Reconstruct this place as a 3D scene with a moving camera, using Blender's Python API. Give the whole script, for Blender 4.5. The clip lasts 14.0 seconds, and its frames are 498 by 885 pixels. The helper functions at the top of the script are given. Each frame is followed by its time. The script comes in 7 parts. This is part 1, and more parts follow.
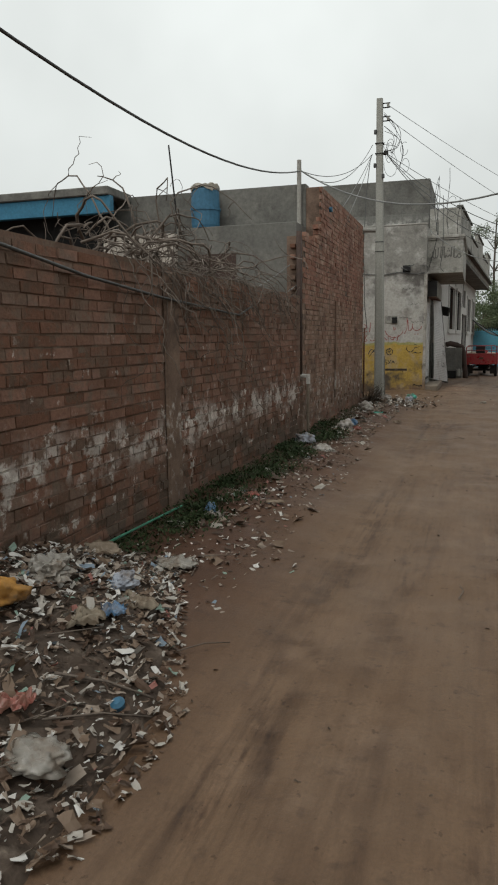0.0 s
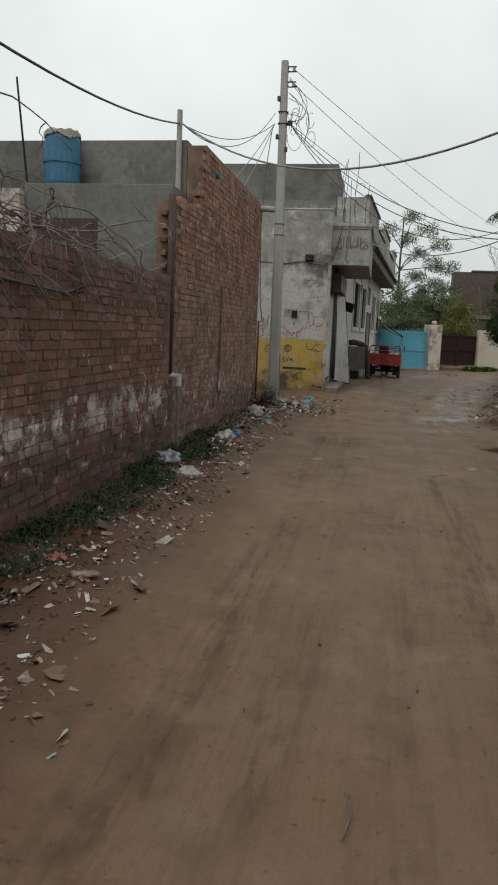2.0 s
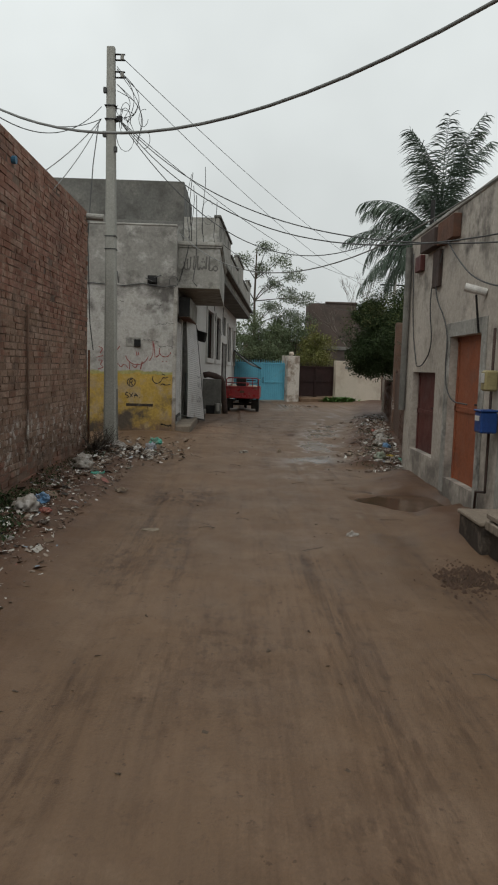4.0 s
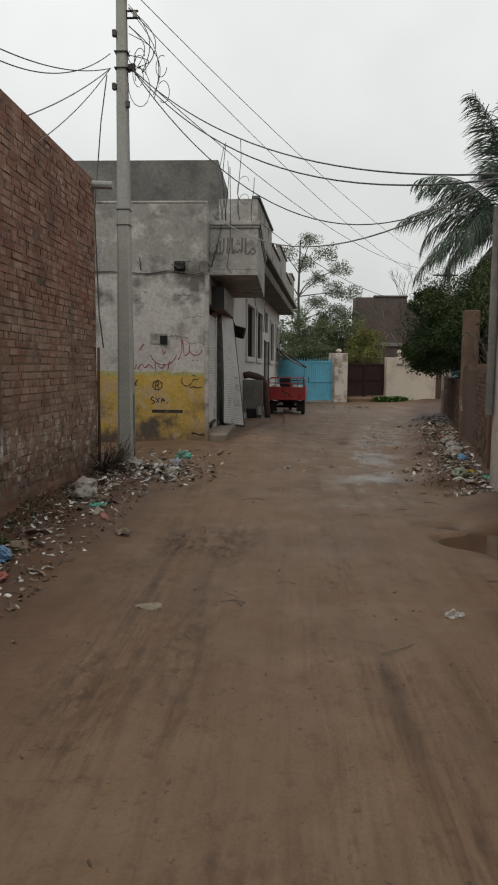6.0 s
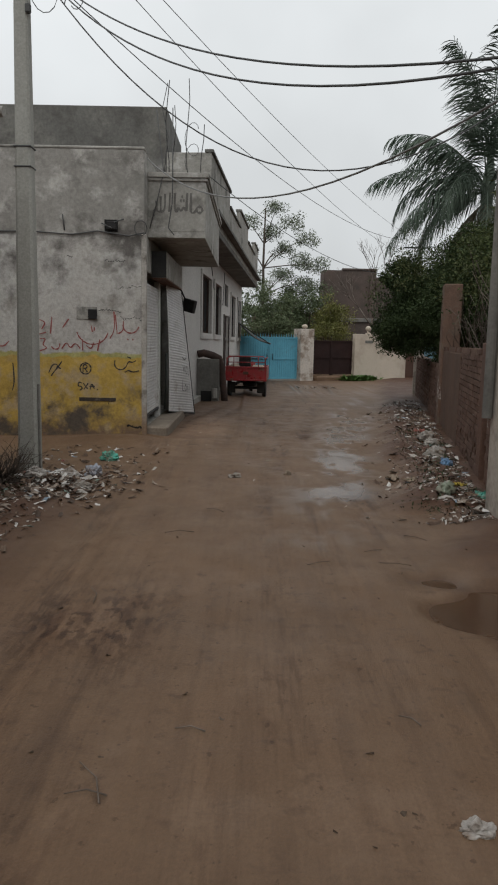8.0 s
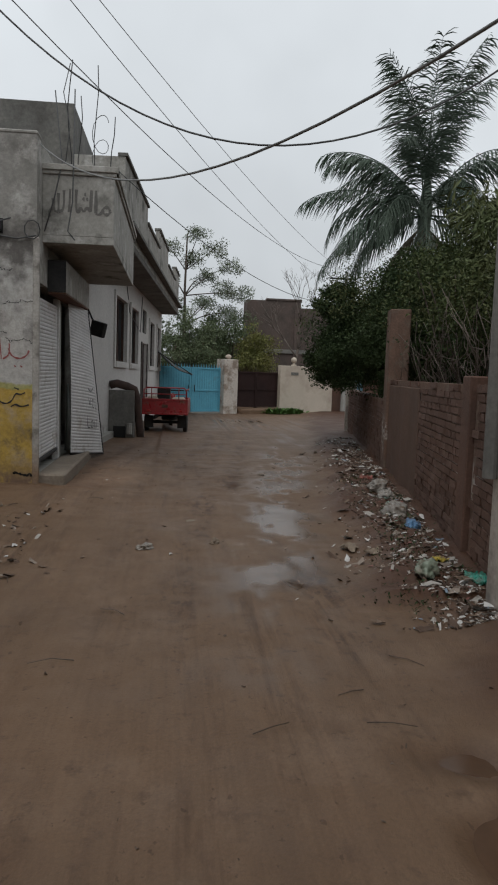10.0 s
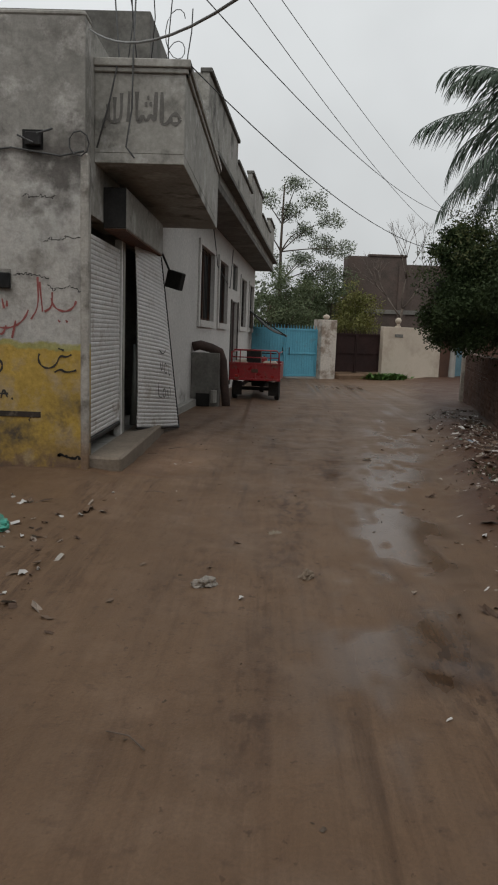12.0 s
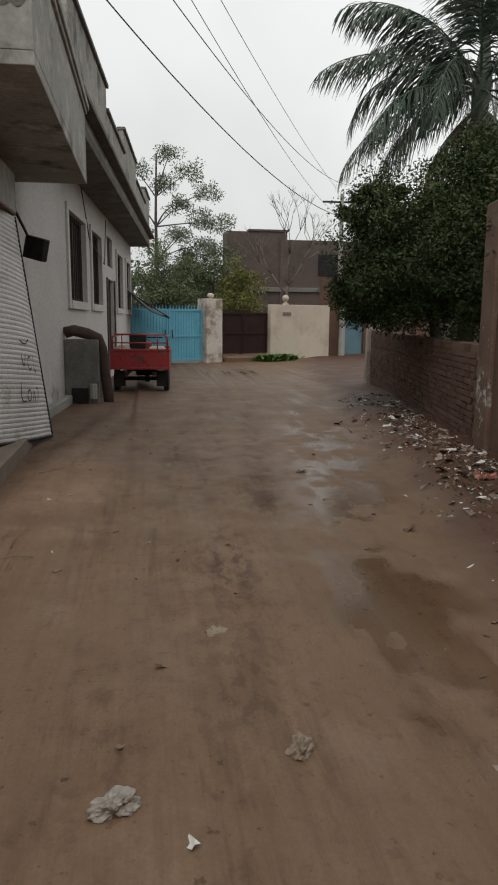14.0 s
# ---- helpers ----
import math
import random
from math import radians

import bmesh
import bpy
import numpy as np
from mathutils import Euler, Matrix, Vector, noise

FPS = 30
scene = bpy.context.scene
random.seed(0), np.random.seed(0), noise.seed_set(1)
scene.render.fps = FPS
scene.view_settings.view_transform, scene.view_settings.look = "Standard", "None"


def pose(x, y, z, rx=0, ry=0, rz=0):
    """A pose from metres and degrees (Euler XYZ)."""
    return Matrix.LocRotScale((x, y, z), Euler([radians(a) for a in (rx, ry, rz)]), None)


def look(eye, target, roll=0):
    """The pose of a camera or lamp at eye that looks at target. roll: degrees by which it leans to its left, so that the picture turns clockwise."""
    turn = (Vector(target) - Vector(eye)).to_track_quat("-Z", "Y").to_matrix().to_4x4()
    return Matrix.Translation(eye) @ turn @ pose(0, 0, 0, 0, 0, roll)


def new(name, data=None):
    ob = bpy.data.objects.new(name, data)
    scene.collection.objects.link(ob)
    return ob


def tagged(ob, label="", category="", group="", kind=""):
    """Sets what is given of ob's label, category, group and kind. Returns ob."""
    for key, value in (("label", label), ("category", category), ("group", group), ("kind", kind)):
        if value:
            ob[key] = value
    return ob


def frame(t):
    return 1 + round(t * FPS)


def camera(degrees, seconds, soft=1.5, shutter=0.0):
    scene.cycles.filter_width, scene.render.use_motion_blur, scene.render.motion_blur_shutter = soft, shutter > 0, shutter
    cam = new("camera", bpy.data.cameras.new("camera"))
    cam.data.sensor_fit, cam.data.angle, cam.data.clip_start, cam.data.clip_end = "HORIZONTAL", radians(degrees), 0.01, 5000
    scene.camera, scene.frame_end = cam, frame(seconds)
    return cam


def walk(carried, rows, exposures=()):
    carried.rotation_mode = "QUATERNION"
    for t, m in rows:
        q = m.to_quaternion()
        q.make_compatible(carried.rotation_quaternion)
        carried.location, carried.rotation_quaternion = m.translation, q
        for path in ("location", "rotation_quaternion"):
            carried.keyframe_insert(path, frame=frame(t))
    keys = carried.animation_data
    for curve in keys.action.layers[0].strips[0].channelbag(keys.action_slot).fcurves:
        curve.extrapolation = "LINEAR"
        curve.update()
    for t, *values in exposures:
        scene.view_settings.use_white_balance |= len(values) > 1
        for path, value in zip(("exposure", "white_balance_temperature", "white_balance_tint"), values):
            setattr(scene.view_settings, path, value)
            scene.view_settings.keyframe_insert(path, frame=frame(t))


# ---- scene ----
cam = camera(38.1, 14.0, soft=2.0)
PATH = [
    (0, (-0.068, -0.029, 1.55), (-0.664, 1.859, 1.264), -0.7),
    (0.5, (-0.03, 0.557, 1.565), (-0.328, 2.517, 1.304), 0.1),
    (1, (-0.164, 1.04, 1.6), (-0.531, 2.988, 1.331), 2.6),
    (1.5, (-0.178, 1.621, 1.584), (-0.548, 3.563, 1.282), 3.5),
    (2, (-0.115, 2.145, 1.586), (-0.453, 4.092, 1.274), 2.4),
    (2.5, (-0.075, 2.739, 1.56), (-0.246, 4.719, 1.339), 2.1),
    (3, (0.013, 3.321, 1.567), (-0.006, 5.31, 1.358), 1.8),
    (3.2, (0.006, 3.54, 1.561), (0.022, 5.528, 1.344), 2.2),
    (5.3, (-0.025, 5.914, 1.513), (-0.012, 7.905, 1.321), 0.8),
    (5.5, (-0.023, 6.103, 1.503), (-0.062, 8.092, 1.305), 0.8),
    (6, (0.022, 6.769, 1.515), (-0.073, 8.756, 1.304), 0.5),
    (6.5, (0.073, 7.306, 1.544), (-0.058, 9.285, 1.289), 0.4),
    (7, (0.11, 7.914, 1.54), (0.022, 9.895, 1.282), 0.1),
    (7.5, (0.171, 8.427, 1.546), (0.105, 10.406, 1.27), 0.3),
    (8, (0.284, 8.866, 1.642), (0.28, 10.846, 1.36), 1.1),
    (8.2, (0.319, 9.116, 1.645), (0.372, 11.093, 1.346), 1.4),
    (10.3, (0.334, 11.217, 1.61), (0.546, 13.197, 1.424), 1.9),
    (10.5, (0.351, 11.424, 1.593), (0.521, 13.406, 1.387), 2.1),
    (11, (0.348, 11.997, 1.575), (0.315, 13.983, 1.347), 2.4),
    (11.5, (0.457, 12.611, 1.573), (0.472, 14.594, 1.315), 1.7),
    (12, (0.45, 13.145, 1.559), (0.403, 15.122, 1.258), 2.0),
    (12.5, (0.407, 13.692, 1.539), (0.327, 15.66, 1.195), 2.1),
    (13, (0.376, 14.285, 1.533), (0.255, 16.241, 1.133), 2.1),
    (13.5, (0.262, 14.838, 1.505), (0.301, 16.815, 1.205), 0.6),
    (14, (0.223, 15.363, 1.528), (0.503, 17.313, 1.184), 0.4),
]
walk(cam, [(t, look(eye, target, roll)) for t, eye, target, roll in PATH],
     exposures=((0, 0.10, 6600, 6), (0.5, 0.06, 6550, 6), (1.5, 0.2, 6500, 5), (3.0, -0.05, 6500, 5), (5.5, 0.0, 6500, 9), (6.5, 0.10, 6800, 8), (7.0, -0.06, 6500, 10), (7.5, 0.27, 6500, 10),
                (8.0, 0.0, 6450, 10), (10.5, -0.13, 6250, 10), (12.0, -0.12, 6500, 10), (12.5, 0.1, 6600, 10), (13.0, 0.32, 6700, 10), (13.5, 0.2, 6650, 10), (14.0, 0.18, 6650, 10)))

# ---- light ----
SUN_UP, SUN_ROUND = 62.0, 200.0
world = bpy.data.worlds.new("overcast")
scene.world = world
world.use_nodes = True
wn = world.node_tree
wn.nodes.clear()
sky = wn.nodes.new("ShaderNodeTexSky")
sky.sky_type, sky.sun_disc = "NISHITA", False
sky.sun_elevation, sky.sun_rotation = radians(SUN_UP), radians(SUN_ROUND)
sky.air_density, sky.dust_density = 1.0, 6.0
grey = wn.nodes.new("ShaderNodeHueSaturation")
grey.inputs["Saturation"].default_value = 0.10
cloud = wn.nodes.new("ShaderNodeMix")
cloud.data_type = "RGBA"
cloud.inputs[0].default_value = 0.72
cloud.inputs[7].default_value = (9.0, 9.35, 9.45, 1)
# thin cloud, a little uneven, brighter overhead
aim = wn.nodes.new("ShaderNodeTexCoord")
puff = wn.nodes.new("ShaderNodeTexNoise")
puff.inputs["Scale"].default_value, puff.inputs["Detail"].default_value, puff.inputs["Roughness"].default_value = 2.2, 4.0, 0.55
uneven = wn.nodes.new("ShaderNodeMapRange")
uneven.inputs["From Min"].default_value, uneven.inputs["From Max"].default_value = 0.3, 0.7
uneven.inputs["To Min"].default_value, uneven.inputs["To Max"].default_value = 0.86, 1.08
height = wn.nodes.new("ShaderNodeSeparateXYZ")
dome = wn.nodes.new("ShaderNodeMapRange")
dome.inputs["From Min"].default_value, dome.inputs["From Max"].default_value = 0.0, 0.5
dome.inputs["To Min"].default_value, dome.inputs["To Max"].default_value = 0.86, 1.10
both = wn.nodes.new("ShaderNodeMath")
both.operation = "MULTIPLY"
veil = wn.nodes.new("ShaderNodeMix")
veil.data_type, veil.blend_type = "RGBA", "MULTIPLY"
veil.inputs[0].default_value = 1.0
wn.links.new(aim.outputs["Generated"], puff.inputs["Vector"])
wn.links.new(aim.outputs["Generated"], height.inputs[0])
wn.links.new(puff.outputs["Fac"], uneven.inputs["Value"])
wn.links.new(height.outputs[2], dome.inputs["Value"])
wn.links.new(uneven.outputs[0], both.inputs[0])
wn.links.new(dome.outputs[0], both.inputs[1])
wn.links.new(both.outputs[0], veil.inputs[7])
glow = wn.nodes.new("ShaderNodeBackground")
glow.inputs["Strength"].default_value = 0.105
wout = wn.nodes.new("ShaderNodeOutputWorld")
wn.links.new(sky.outputs[0], grey.inputs["Color"])
wn.links.new(grey.outputs[0], cloud.inputs[6])
wn.links.new(cloud.outputs[2], veil.inputs[6])
wn.links.new(veil.outputs[2], glow.inputs["Color"])
wn.links.new(glow.outputs[0], wout.inputs["Surface"])
sun = new("sun", bpy.data.lights.new("sun", "SUN"))
sun.data.energy, sun.data.angle, sun.data.color = 0.6, radians(25), (1.0, 0.97, 0.92)
sun.matrix_world = pose(0, 0, 30, 90 - SUN_UP, 0, 180 - SUN_ROUND)

# ---- materials ----


def surface(name, a, b, scale=1.5, fine=25.0, rough=0.85, bump=0.3, metal=0.0, vary=0.0, layers=(), spec=0.3, bands=(), soft=0.03, edge=0.07, grit=0.55):
    """A weathered surface. a, b: two tones mixed by broad noise. vary: tone change from piece to piece.
    layers: (colour, noise scale, threshold, low z, high z) patches of stain or paint. bands: (colour, up to this z) of paint."""
    m = bpy.data.materials.new(name)
    m.use_nodes = True
    nt = m.node_tree
    N, L = nt.nodes.new, nt.links.new
    bsdf = nt.nodes["Principled BSDF"]
    bsdf.inputs["Metallic"].default_value = metal
    bsdf.inputs["Specular IOR Level"].default_value = spec
    where = N("ShaderNodeNewGeometry").outputs["Position"]

    def rnd(s, detail=4.0, rgh=0.6, off=0.0):
        n = N("ShaderNodeTexNoise")
        n.inputs["Scale"].default_value, n.inputs["Detail"].default_value, n.inputs["Roughness"].default_value = s, detail, rgh
        if off:
            v = N("ShaderNodeVectorMath")
            v.inputs[1].default_value = (off, off * 1.7, -off)
            L(where, v.inputs[0])
            L(v.outputs[0], n.inputs["Vector"])
        else:
            L(where, n.inputs["Vector"])
        return n.outputs["Fac"]

    def ramp(src, lo, hi, to0=0.0, to1=1.0):
        r = N("ShaderNodeMapRange")
        r.inputs["From Min"].default_value, r.inputs["From Max"].default_value = lo, hi
        r.inputs["To Min"].default_value, r.inputs["To Max"].default_value = to0, to1
        L(src, r.inputs["Value"])
        return r.outputs[0]

    def mix(fac, x, y, mode="MIX"):
        k = N("ShaderNodeMix")
        k.data_type, k.blend_type = "RGBA", mode
        for sock, v in ((k.inputs[0], fac), (k.inputs[6], x), (k.inputs[7], y)):
            if hasattr(v, "is_output"):
                L(v, sock)
            else:
                sock.default_value = v if isinstance(v, float) else (*v, 1)
        return k.outputs[2]

    def mul(x, y):
        k = N("ShaderNodeMath")
        k.operation = "MULTIPLY"
        L(x, k.inputs[0])
        L(y, k.inputs[1])
        return k.outputs[0]

    col = mix(ramp(rnd(scale), 0.3, 0.7), a, b)
    z = None
    if bands or any(l[3] is not None for l in layers):
        sep = N("ShaderNodeSeparateXYZ")
        L(where, sep.inputs[0])
        wob = N("ShaderNodeMath")
        wob.operation = "ADD"
        L(sep.outputs[2], wob.inputs[0])
        L(ramp(rnd(3.0, off=3.1), 0.3, 0.7, -soft, soft), wob.inputs[1])
        z = wob.outputs[0]
    for c, top in bands:
        col = mix(ramp(z, top - 0.012, top + 0.012, 1.0, 0.0), col, mix(ramp(rnd(2.2, off=top), 0.25, 0.75), c, tuple(q * 0.72 for q in c)))
    for i, (c, s, thr, lo, hi) in enumerate(layers):
        f = ramp(rnd(s, 6.0, 0.65, off=5.3 + 2.7 * i), thr - edge, thr + edge)
        if lo is not None:
            f = mul(mul(f, ramp(z, lo - 0.15, lo + 0.1)), ramp(z, hi - 0.1, hi + 0.2, 1.0, 0.0))
        col = mix(f, col, c)
    if vary:
        piece = N("ShaderNodeMath")
        piece.operation = "ADD"
        L(N("ShaderNodeObjectInfo").outputs["Random"], piece.inputs[0])
        L(N("ShaderNodeNewGeometry").outputs["Random Per Island"], piece.inputs[1])
        wrap = N("ShaderNodeMath")
        wrap.operation = "FRACT"
        L(piece.outputs[0], wrap.inputs[0])
        hsv = N("ShaderNodeHueSaturation")
        L(ramp(wrap.outputs[0], 0, 1, 1 - vary, 1 + vary), hsv.inputs["Value"])
        L(ramp(wrap.outputs[0], 0, 1, 1 + vary * 0.4, 1 - vary * 0.4), hsv.inputs["Saturation"])
        L(col, hsv.inputs["Color"])
        col = hsv.outputs[0]
    grain = rnd(fine, 5.0, 0.7)
    col = mix(grit, col, mix(ramp(grain, 0.25, 0.75), (0.55, 0.55, 0.55), (1.45, 1.45, 1.45)), "MULTIPLY")
    L(col, bsdf.inputs["Base Color"])
    L(ramp(rnd(scale * 3, off=1.9), 0.3, 0.7, max(0.05, rough - 0.12), min(1.0, rough + 0.1)), bsdf.inputs["Roughness"])
    if bump:
        bp = N("ShaderNodeBump")
        bp.inputs["Strength"].default_value, bp.inputs["Distance"].default_value = bump, 0.012
        L(grain, bp.inputs["Height"])
        L(bp.outputs[0], bsdf.inputs["Normal"])
    return m


WHITEWASH = (0.58, 0.55, 0.51)
SMEARS = ((WHITEWASH, 4.2, 0.50, 0.70, 0.80), (WHITEWASH, 7.0, 0.60, 0.30, 0.95), (WHITEWASH, 6.0, 0.66, 1.15, 1.55))
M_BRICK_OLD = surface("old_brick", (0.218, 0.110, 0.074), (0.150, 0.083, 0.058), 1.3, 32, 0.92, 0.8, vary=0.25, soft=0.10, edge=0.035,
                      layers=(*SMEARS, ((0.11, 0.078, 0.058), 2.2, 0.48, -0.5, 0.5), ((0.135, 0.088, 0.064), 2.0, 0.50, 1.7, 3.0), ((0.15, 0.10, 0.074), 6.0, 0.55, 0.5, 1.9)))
M_MORTAR = surface("mud_mortar", (0.178, 0.110, 0.080), (0.112, 0.072, 0.053), 3, 40, 0.95, 0.6, soft=0.10, edge=0.035, layers=(*SMEARS, ((0.15, 0.11, 0.083), 5.0, 0.57, None, None)))
M_MORTAR_PALE = surface("lime_mortar", (0.225, 0.155, 0.115), (0.125, 0.083, 0.062), 4, 40, 0.95, 0.6, soft=0.2, edge=0.08, layers=((WHITEWASH, 9.0, 0.60, 0.3, 0.9), ((0.07, 0.048, 0.037), 3.0, 0.56, 1.6, 4.2)))
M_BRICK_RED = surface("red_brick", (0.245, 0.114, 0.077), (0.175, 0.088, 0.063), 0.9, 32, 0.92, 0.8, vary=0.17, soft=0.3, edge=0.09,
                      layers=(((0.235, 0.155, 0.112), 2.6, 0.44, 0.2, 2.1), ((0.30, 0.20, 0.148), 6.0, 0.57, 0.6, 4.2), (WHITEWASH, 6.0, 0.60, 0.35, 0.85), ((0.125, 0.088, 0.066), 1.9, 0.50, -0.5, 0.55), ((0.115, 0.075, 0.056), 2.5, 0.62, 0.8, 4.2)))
M_BRICK_WALL = surface("boundary_brick", (0.145, 0.080, 0.057), (0.098, 0.06, 0.046), 1.0, 32, 0.92, 0.7, vary=0.2)
M_CEMENT = surface("grey_cement_render", (0.33, 0.315, 0.285), (0.25, 0.24, 0.215), 0.8, 18, 0.9, 0.35,
                   layers=(((0.10, 0.095, 0.085), 1.6, 0.60, None, None), ((0.42, 0.405, 0.38), 2.4, 0.60, None, None)))
M_CEMENT_DARK = surface("dark_cement_render", (0.155, 0.15, 0.136), (0.115, 0.111, 0.102), 0.7, 16, 0.92, 0.3, layers=(((0.20, 0.19, 0.17), 1.1, 0.58, None, None), ((0.085, 0.08, 0.072), 2.1, 0.60, None, None)), edge=0.12)
M_CEMENT_FLAKED = surface("flaking_plaster", (0.175, 0.17, 0.155), (0.14, 0.135, 0.125), 0.7, 16, 0.92, 0.3, layers=(((0.42, 0.41, 0.38), 2.6, 0.54, 4.4, 5.45),), edge=0.05)
M_SHOP = surface("painted_shop_wall", (0.29, 0.275, 0.25), (0.21, 0.20, 0.18), 0.9, 20, 0.9, 0.4, soft=0.05,
                 bands=(((0.455, 0.44, 0.41), 3.25), ((0.36, 0.34, 0.12), 1.38), ((0.46, 0.31, 0.072), 1.31)),
                 layers=(((0.40, 0.38, 0.35), 1.1, 0.50, 1.45, 3.3), ((0.24, 0.225, 0.20), 2.4, 0.60, 1.45, 3.5), ((0.12, 0.11, 0.10), 1.3, 0.585, 1.9, 4.4),
                         ((0.42, 0.40, 0.37), 2.6, 0.58, 3.5, 4.7), ((0.36, 0.27, 0.15), 3.2, 0.54, -0.4, 1.2), ((0.16, 0.105, 0.068), 2.3, 0.45, -0.4, 0.24), ((0.085, 0.068, 0.052), 1.6, 0.545, -0.4, 0.75)))
M_PLASTER = surface("worn_lime_plaster", (0.47, 0.42, 0.365), (0.36, 0.32, 0.275), 0.9, 20, 0.9, 0.4, soft=0.2,
                    layers=(((0.20, 0.18, 0.155), 1.4, 0.60, None, None), ((0.19, 0.17, 0.15), 1.1, 0.50, -0.5, 0.45), ((0.13, 0.115, 0.10), 2.0, 0.55, 2.9, 4.5)))
M_HOUSE2 = surface("pale_grey_paint", (0.53, 0.51, 0.485), (0.45, 0.435, 0.415), 0.7, 20, 0.88, 0.25, soft=0.2,
                   layers=(((0.56, 0.54, 0.52), 6.0, 0.58, 0.2, 0.75), ((0.2, 0.185, 0.17), 1.4, 0.56, -0.5, 0.25)))
M_CREAM = surface("cream_paint", (0.50, 0.43, 0.35), (0.44, 0.38, 0.31), 0.8, 18, 0.88, 0.15, layers=(((0.34, 0.28, 0.22), 0.9, 0.60, None, None),), edge=0.12, grit=0.12)
M_PILLAR = surface("peeling_paint", (0.52, 0.47, 0.41), (0.44, 0.40, 0.36), 1.2, 18, 0.9, 0.4, layers=(((0.24, 0.19, 0.15), 2.0, 0.54, None, None),))
M_CORNER = surface("chipped_corner_cement", (0.40, 0.375, 0.34), (0.30, 0.28, 0.25), 2.2, 24, 0.9, 0.5, soft=0.1,
                   layers=(((0.16, 0.145, 0.125), 3.0, 0.56, None, None), ((0.20, 0.135, 0.088), 2.4, 0.40, -0.4, 0.35)))
M_CONCRETE = surface("concrete", (0.30, 0.29, 0.265), (0.235, 0.225, 0.205), 1.2, 35, 0.9, 0.35)
M_SHUTTER = surface("galvanised_white_shutter", (0.62, 0.61, 0.60), (0.53, 0.52, 0.51), 1.4, 30, 0.55, 0.08, metal=0.15,
                    layers=(((0.33, 0.29, 0.25), 3.5, 0.64, None, None),))
M_RUST = surface("rusted_iron", (0.16, 0.075, 0.045), (0.09, 0.052, 0.04), 4, 40, 0.85, 0.4, metal=0.3)
# near black: the shade inside rooms and openings is put into this colour
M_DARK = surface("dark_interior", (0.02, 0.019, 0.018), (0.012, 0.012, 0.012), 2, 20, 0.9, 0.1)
M_IRON = surface("dark_iron", (0.04, 0.038, 0.036), (0.025, 0.024, 0.024), 4, 40, 0.6, 0.15, metal=0.6)
M_ORANGE = surface("orange_door_paint", (0.31, 0.098, 0.046), (0.235, 0.078, 0.04), 1.5, 25, 0.6, 0.15, layers=(((0.2, 0.08, 0.05), 3.0, 0.62, None, None),))
M_MAROON = surface("maroon_door_paint", (0.115, 0.035, 0.03), (0.08, 0.028, 0.026), 1.5, 25, 0.6, 0.15)
M_BLUE_GATE = surface("sky_blue_gate_paint", (0.115, 0.36, 0.47), (0.09, 0.30, 0.40), 1.2, 25, 0.5, 0.1, layers=(((0.12, 0.2, 0.22), 3.0, 0.66, None, None),))
M_DARK_GATE = surface("dark_brown_gate_paint", (0.032, 0.017, 0.015), (0.022, 0.013, 0.012), 1.2, 25, 0.8, 0.1, spec=0.15)
M_DOOR_DULL = surface("faded_blue_door_paint", (0.11, 0.20, 0.24), (0.085, 0.15, 0.18), 1.2, 25, 0.7, 0.1)
M_BLUE_TANK = surface("faded_blue_plastic", (0.05, 0.15, 0.24), (0.035, 0.11, 0.18), 2, 20, 0.5, 0.1)
M_BLUE_BEAM = surface("blue_beam_paint", (0.04, 0.17, 0.27), (0.03, 0.13, 0.21), 2, 20, 0.6, 0.1)
M_RED = surface("red_vehicle_paint", (0.30, 0.018, 0.02), (0.23, 0.016, 0.018), 2, 25, 0.35, 0.05, spec=0.5, layers=(((0.16, 0.07, 0.05), 4.0, 0.62, None, None),))
M_TYRE = surface("tyre_rubber", (0.022, 0.021, 0.02), (0.035, 0.03, 0.026), 6, 60, 0.85, 0.3)
M_CABLE = surface("black_cable", (0.05, 0.05, 0.05), (0.075, 0.075, 0.072), 5, 40, 0.6, 0.0)
M_CABLE_PALE = surface("weathered_cable", (0.20, 0.20, 0.19), (0.14, 0.14, 0.135), 5, 40, 0.6, 0.0)
M_POLE = surface("prestressed_concrete_pole", (0.30, 0.295, 0.265), (0.25, 0.245, 0.22), 2, 40, 0.88, 0.25)
M_TWIG = surface("dry_vine_wood", (0.165, 0.135, 0.112), (0.095, 0.075, 0.062), 6, 50, 0.9, 0.3, vary=0.2)
M_BARK = surface("dark_bark", (0.085, 0.065, 0.05), (0.055, 0.045, 0.038), 5, 40, 0.95, 0.6)
M_PAINT_BLACK = surface("black_graffiti_paint", (0.03, 0.03, 0.028), (0.05, 0.045, 0.04), 8, 40, 0.8, 0.0)
M_PAINT_RED = surface("red_graffiti_paint", (0.24, 0.06, 0.055), (0.30, 0.11, 0.10), 8, 40, 0.8, 0.0)
# shade of the carved letters is this colour; the strokes lie on the face
M_CARVED = surface("carved_shadowed_cement", (0.11, 0.105, 0.095), (0.15, 0.14, 0.13), 6, 40, 0.9, 0.2)
M_BLUE_PLASTIC = surface("blue_plastic", (0.018, 0.058, 0.21), (0.016, 0.046, 0.16), 4, 30, 0.4, 0.05)
M_WHITE_PIPE = surface("white_plastic_pipe", (0.55, 0.53, 0.5), (0.42, 0.4, 0.37), 5, 30, 0.5, 0.05)
M_GREEN_PIPE = surface("green_plastic_pipe", (0.05, 0.2, 0.13), (0.04, 0.15, 0.10), 5, 30, 0.5, 0.05)
M_DUSTY = surface("dusty_cement", (0.23, 0.19, 0.15), (0.17, 0.137, 0.105), 2.5, 30, 0.95, 0.4)
